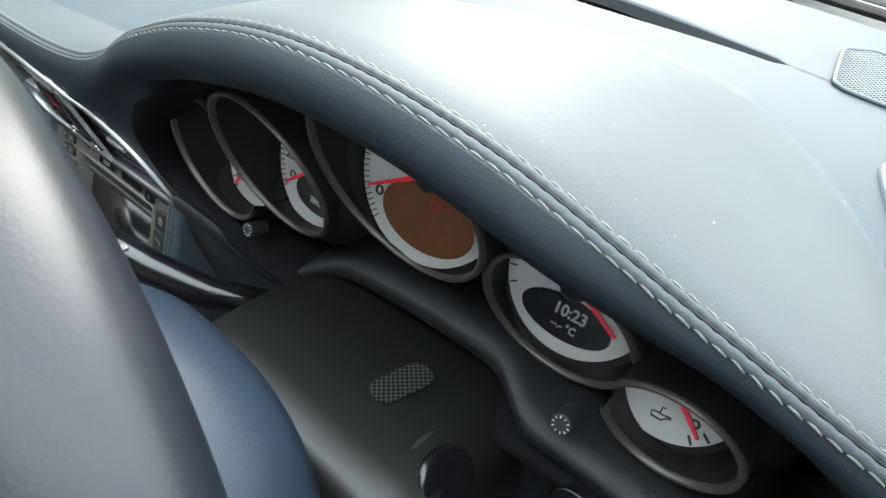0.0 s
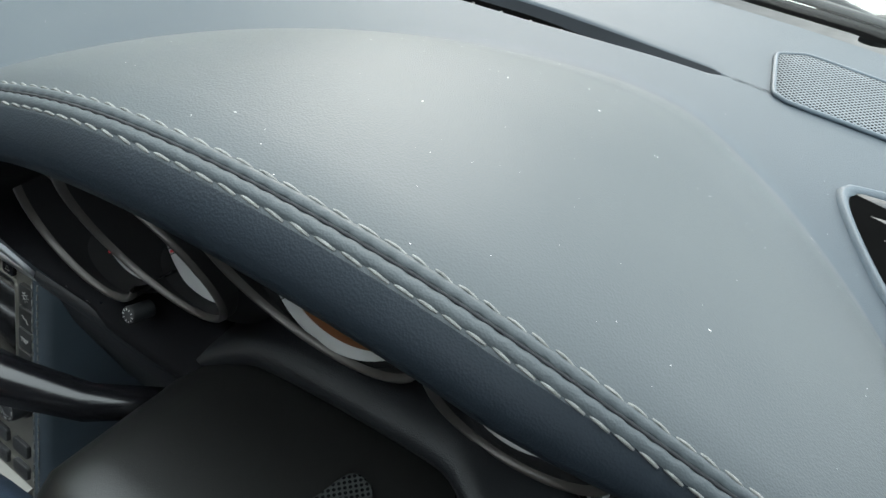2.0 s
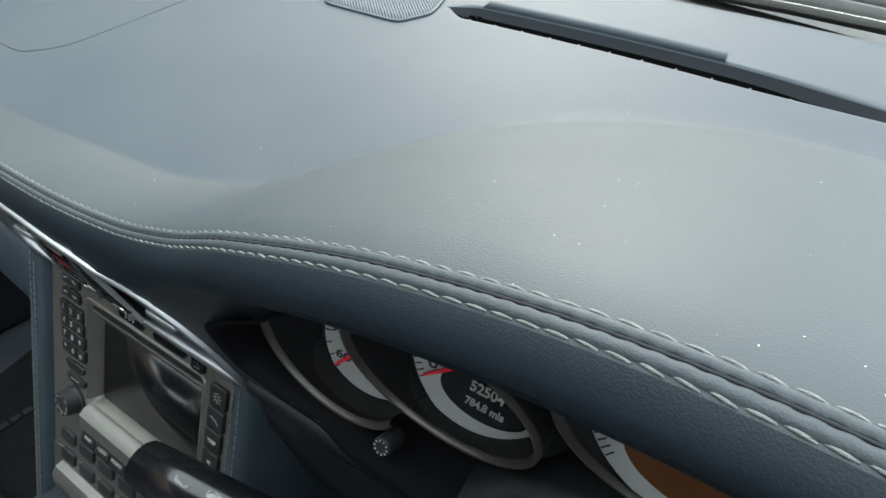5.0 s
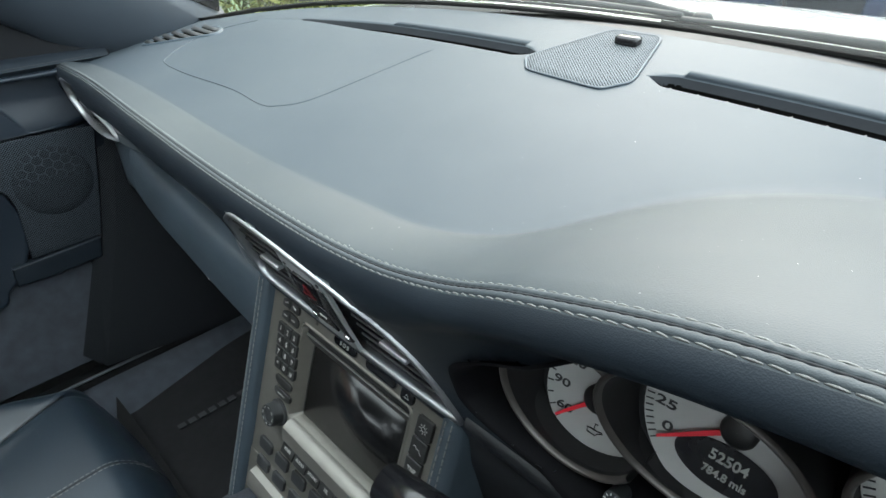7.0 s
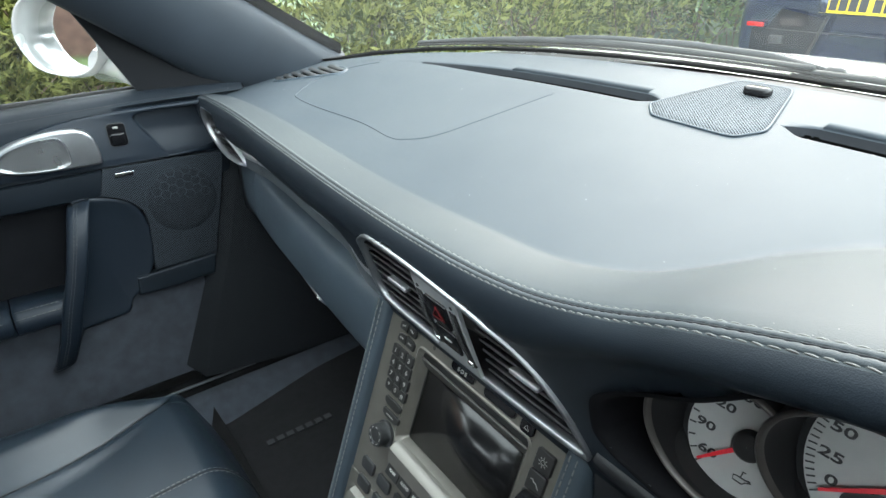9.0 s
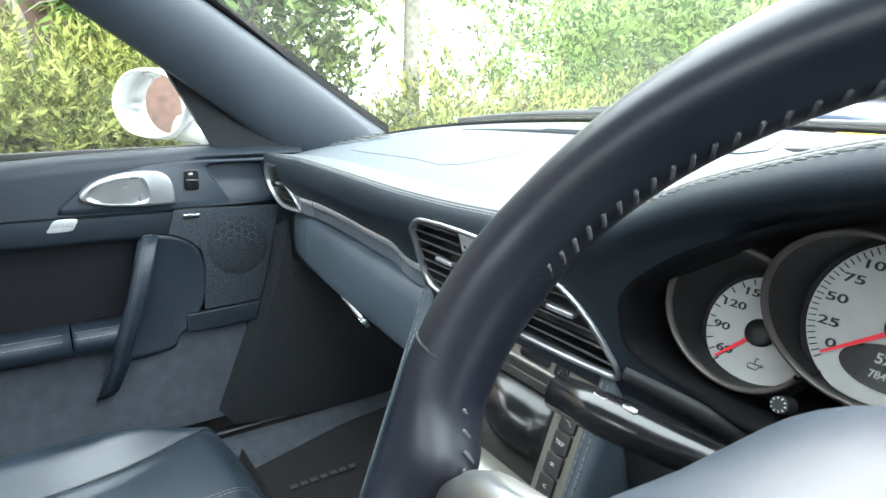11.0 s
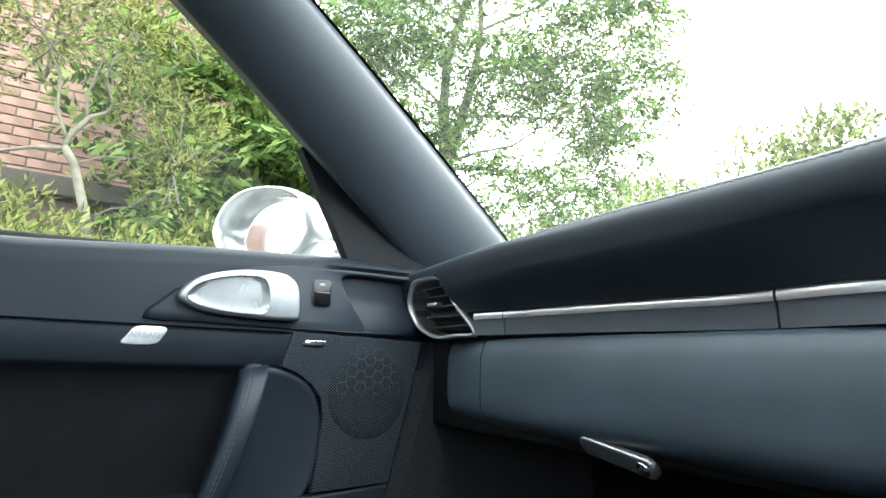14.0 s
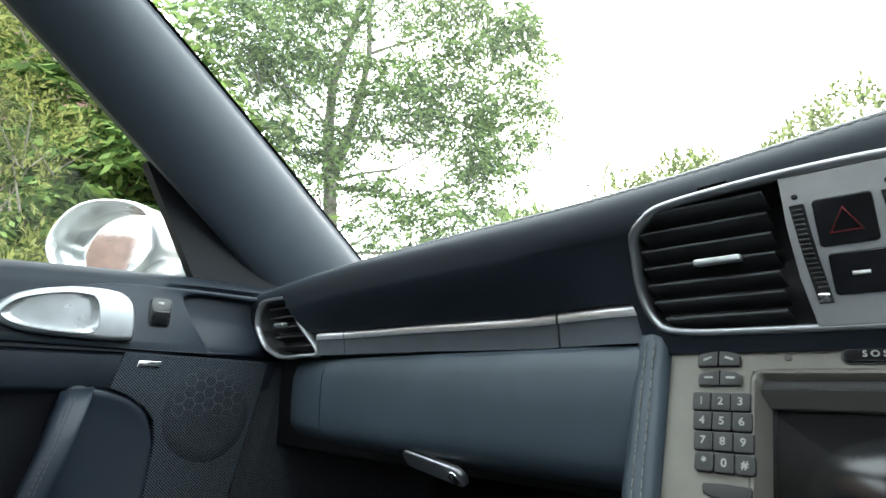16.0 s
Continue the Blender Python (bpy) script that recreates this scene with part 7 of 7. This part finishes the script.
tree("sumac", "feathery bright green sumac against the brick", (-4.4, 0.7, 0),
     [([(-4.45, 0.70, 0), (-4.43, 0.70, 0.8), (-4.38, 0.72, 1.4), (-4.3, 0.75, 2.1)], 0.035, 0.015),
      ([(-4.42, 0.70, 1.0), (-4.3, 0.45, 1.5), (-4.2, 0.25, 2.0), (-4.1, 0.1, 2.4)], 0.018, 0.007),
      ([(-4.40, 0.71, 1.2), (-4.3, 1.1, 1.6), (-4.2, 1.4, 2.1)], 0.018, 0.007)],
     SU, TWIG, (lambda rng: in_blobs(SU, 170, rng, 0.3), lambda p, o: pinnate("crown", p, o, 4, 0.42, 8, 0.115, LEAF, 35, 0.30, 0.35)), 35, 0.4)
RO = [(-3.0, 3.58, 3.81, 0.42), (-3.0, 3.50, 3.08, 0.42), (-3.2, 3.35, 2.55, 0.36), (-3.2, 2.95, 2.02, 0.32), (-3.6, 2.60, 2.15, 0.40), (-3.6, 2.48, 3.05, 0.50), (-3.4, 2.99, 3.55, 0.50), (-4.0, 1.67, 3.10, 0.42), (-4.0, 1.35, 3.45, 0.45), (-4.0, 2.00, 3.75, 0.45),
      (-3.5, 2.60, 4.4, 0.5), (-3.3, 3.4, 4.5, 0.5), (-4.2, 1.8, 4.4, 0.5), (-3.9, 2.0, 2.45, 0.35), (-3.3, 3.1, 2.95, 0.42)]
tree("rowan", "rowan tree with feathery green leaves and two grey stems", (-4.0, 2.25, 0),
     [([(-4.0, 2.24, 0), (-4.0, 2.26, 1.0), (-4.0, 2.27, 1.74), (-4.0, 2.22, 2.34), (-4.0, 2.16, 2.9), (-4.0, 2.18, 3.34), (-4.0, 2.35, 3.94), (-3.95, 2.5, 4.7)], 0.085, 0.025),
      ([(-4.0, 2.22, 2.40), (-3.98, 2.35, 2.85), (-3.96, 2.46, 3.3), (-3.95, 2.52, 3.75), (-3.9, 2.45, 4.5)], 0.055, 0.02)],
     RO, BARK, (lambda rng: in_blobs(RO, 1250, rng, 0.15), lambda p, o: pinnate("crown", p, o, 4, 0.25, 7, 0.056, LEAF_ROWAN, 32, 0.30, 0.55)), 32, 0.8)
for k, (x, y, h) in enumerate(((-10.8, 18.5, 9.3), (-7.4, 19, 9.1), (-14.0, 17, 7.6), (-3, 20, 9.6), (2, 20, 8.5))):
    hedge("far_tree", "broad pale green tree in the distance", [(x + rr.uniform(-2, 2), y + rr.uniform(-1, 1), (rr.uniform(0.6, h - 0.9) if i > 2 else 0.8), rr.uniform(0.8, 1.3)) for i in range(26)], 34000, 0.19, LEAF_FAR, 40 + k, 60, 0.5)

fence = thing("fence", "brown timber panel fence beyond the cars", "fence", (2.5, 8, 0))
for k in range(26):
    under(part("board", box_bm(0.15, 0.02, 1.3, 0.004, Matrix.Translation((-0.5 + 0.155 * k, 8.0, 0.65))), FENCE_WOOD), fence)

# parked dark blue car ahead, seen from behind
bc = thing("blue_car", "dark blue car parked ahead with yellow rear plate", "car", (-1.3, 4.6, 0))
loops = []
for y, w, z0, z1 in ((4.20, 0.68, 0.28, 0.60), (4.16, 0.74, 0.26, 0.72), (4.22, 0.80, 0.25, 0.88), (4.5, 0.87, 0.26, 0.98), (5.5, 0.88, 0.25, 1.0), (7.6, 0.86, 0.25, 0.95), (8.2, 0.75, 0.30, 0.75)):
    loops.append([(-1.25 + w * math.copysign(abs(math.cos(a)) ** 0.35, math.cos(a)), y, (z0 + z1) / 2 + (z1 - z0) / 2 * math.copysign(abs(math.sin(a)) ** 0.45, math.sin(a))) for a in [2 * math.pi * j / 48 for j in range(48)]])
under(loft("body", loops, BLUE_PAINT, cap=(True, True)), bc)
under(loft("cabin", [[(-1.25 + w * math.copysign(abs(math.cos(a)) ** 0.5, math.cos(a)), y + dy * (1 if math.sin(a) > 0 else 0), 0.9 + 0.45 * max(0, math.sin(a)) ** 0.5) for a in [2 * math.pi * j / 32 for j in range(32)]] for y, w, dy in ((4.4, 0.70, 0.5), (5.2, 0.74, 0.1), (6.4, 0.72, -0.2), (7.0, 0.68, -0.6))], GLOSS, cap=(True, True)), bc)
under(part("plate", box_bm(0.52, 0.012, 0.111, 0.004, Matrix.Translation((-1.25, 4.145, 0.706))), PLATE), bc)
for k in range(7):
    under(part("plate_bar", box_bm(0.045, 0.004, 0.075, 0, Matrix.Translation((-1.43 + 0.058 * k + (0.02 if k > 3 else 0), 4.137, 0.706))), INK, smooth=False), bc)
under(part("plate_band", box_bm(0.045, 0.004, 0.108, 0, Matrix.Translation((-1.486, 4.138, 0.706))), BLUE_PAINT), bc)
under(part("bumper_seam", box_bm(1.10, 0.008, 0.008, 0.002, Matrix.Translation((-1.25, 4.148, 0.525))), PLASTIC), bc)
BUMPER_MESH = hole_plate_material("bumper_mesh", (0.022, 0.024, 0.029), 85, 0.36, 1)
for s in (-1, 1):
    bx = lambda x: -1.25 + s * x
    under(sharp(loft("bumper_corner", [[(bx(x), y, z) for x, z, y in ((0.28, 0.31, 4.160), (0.48, 0.30, 4.165), (0.64, 0.30, 4.180), (0.69, 0.33, 4.195), (0.71, 0.51, 4.190), (0.58, 0.53, 4.160), (0.50, 0.66, 4.150), (0.20, 0.61, 4.146))], [(bx(0.46), 4.144, 0.47)] * 8], BUMPER_MESH, closed=True), 30), bc)
    under(part("corner_strip", box_bm(0.022, 0.012, 0.33, 0.004, Matrix.Translation((bx(0.235), 4.143, 0.47)) @ Matrix.Rotation(s * radians(-15), 4, "Y")), PLASTIC), bc)
    under(part("parking_sensor", box_bm(0.10, 0.04, 0.055, 0.018, Matrix.Translation((bx(0.485), 4.138, 0.46)), 3), PLASTIC_GREY), bc)
for s in (-1, 1):
    under(part("rear_reflector", box_bm(0.12, 0.02, 0.03, 0.006, Matrix.Translation((-1.25 + s * 0.665, 4.165, 0.545))), TAIL_RED), bc)
    wl = under(part("wheel", (lambda b: (bmesh.ops.create_cone(b, cap_ends=True, segments=32, radius1=0.32, radius2=0.32, depth=0.22), bmesh.ops.transform(b, matrix=Matrix.Translation((-1.25 + s * 0.74, 4.9, 0.32)) @ Matrix.Rotation(radians(90), 4, "Y"), verts=b.verts), b)[2])(bmesh.new()), RUBBER), bc)
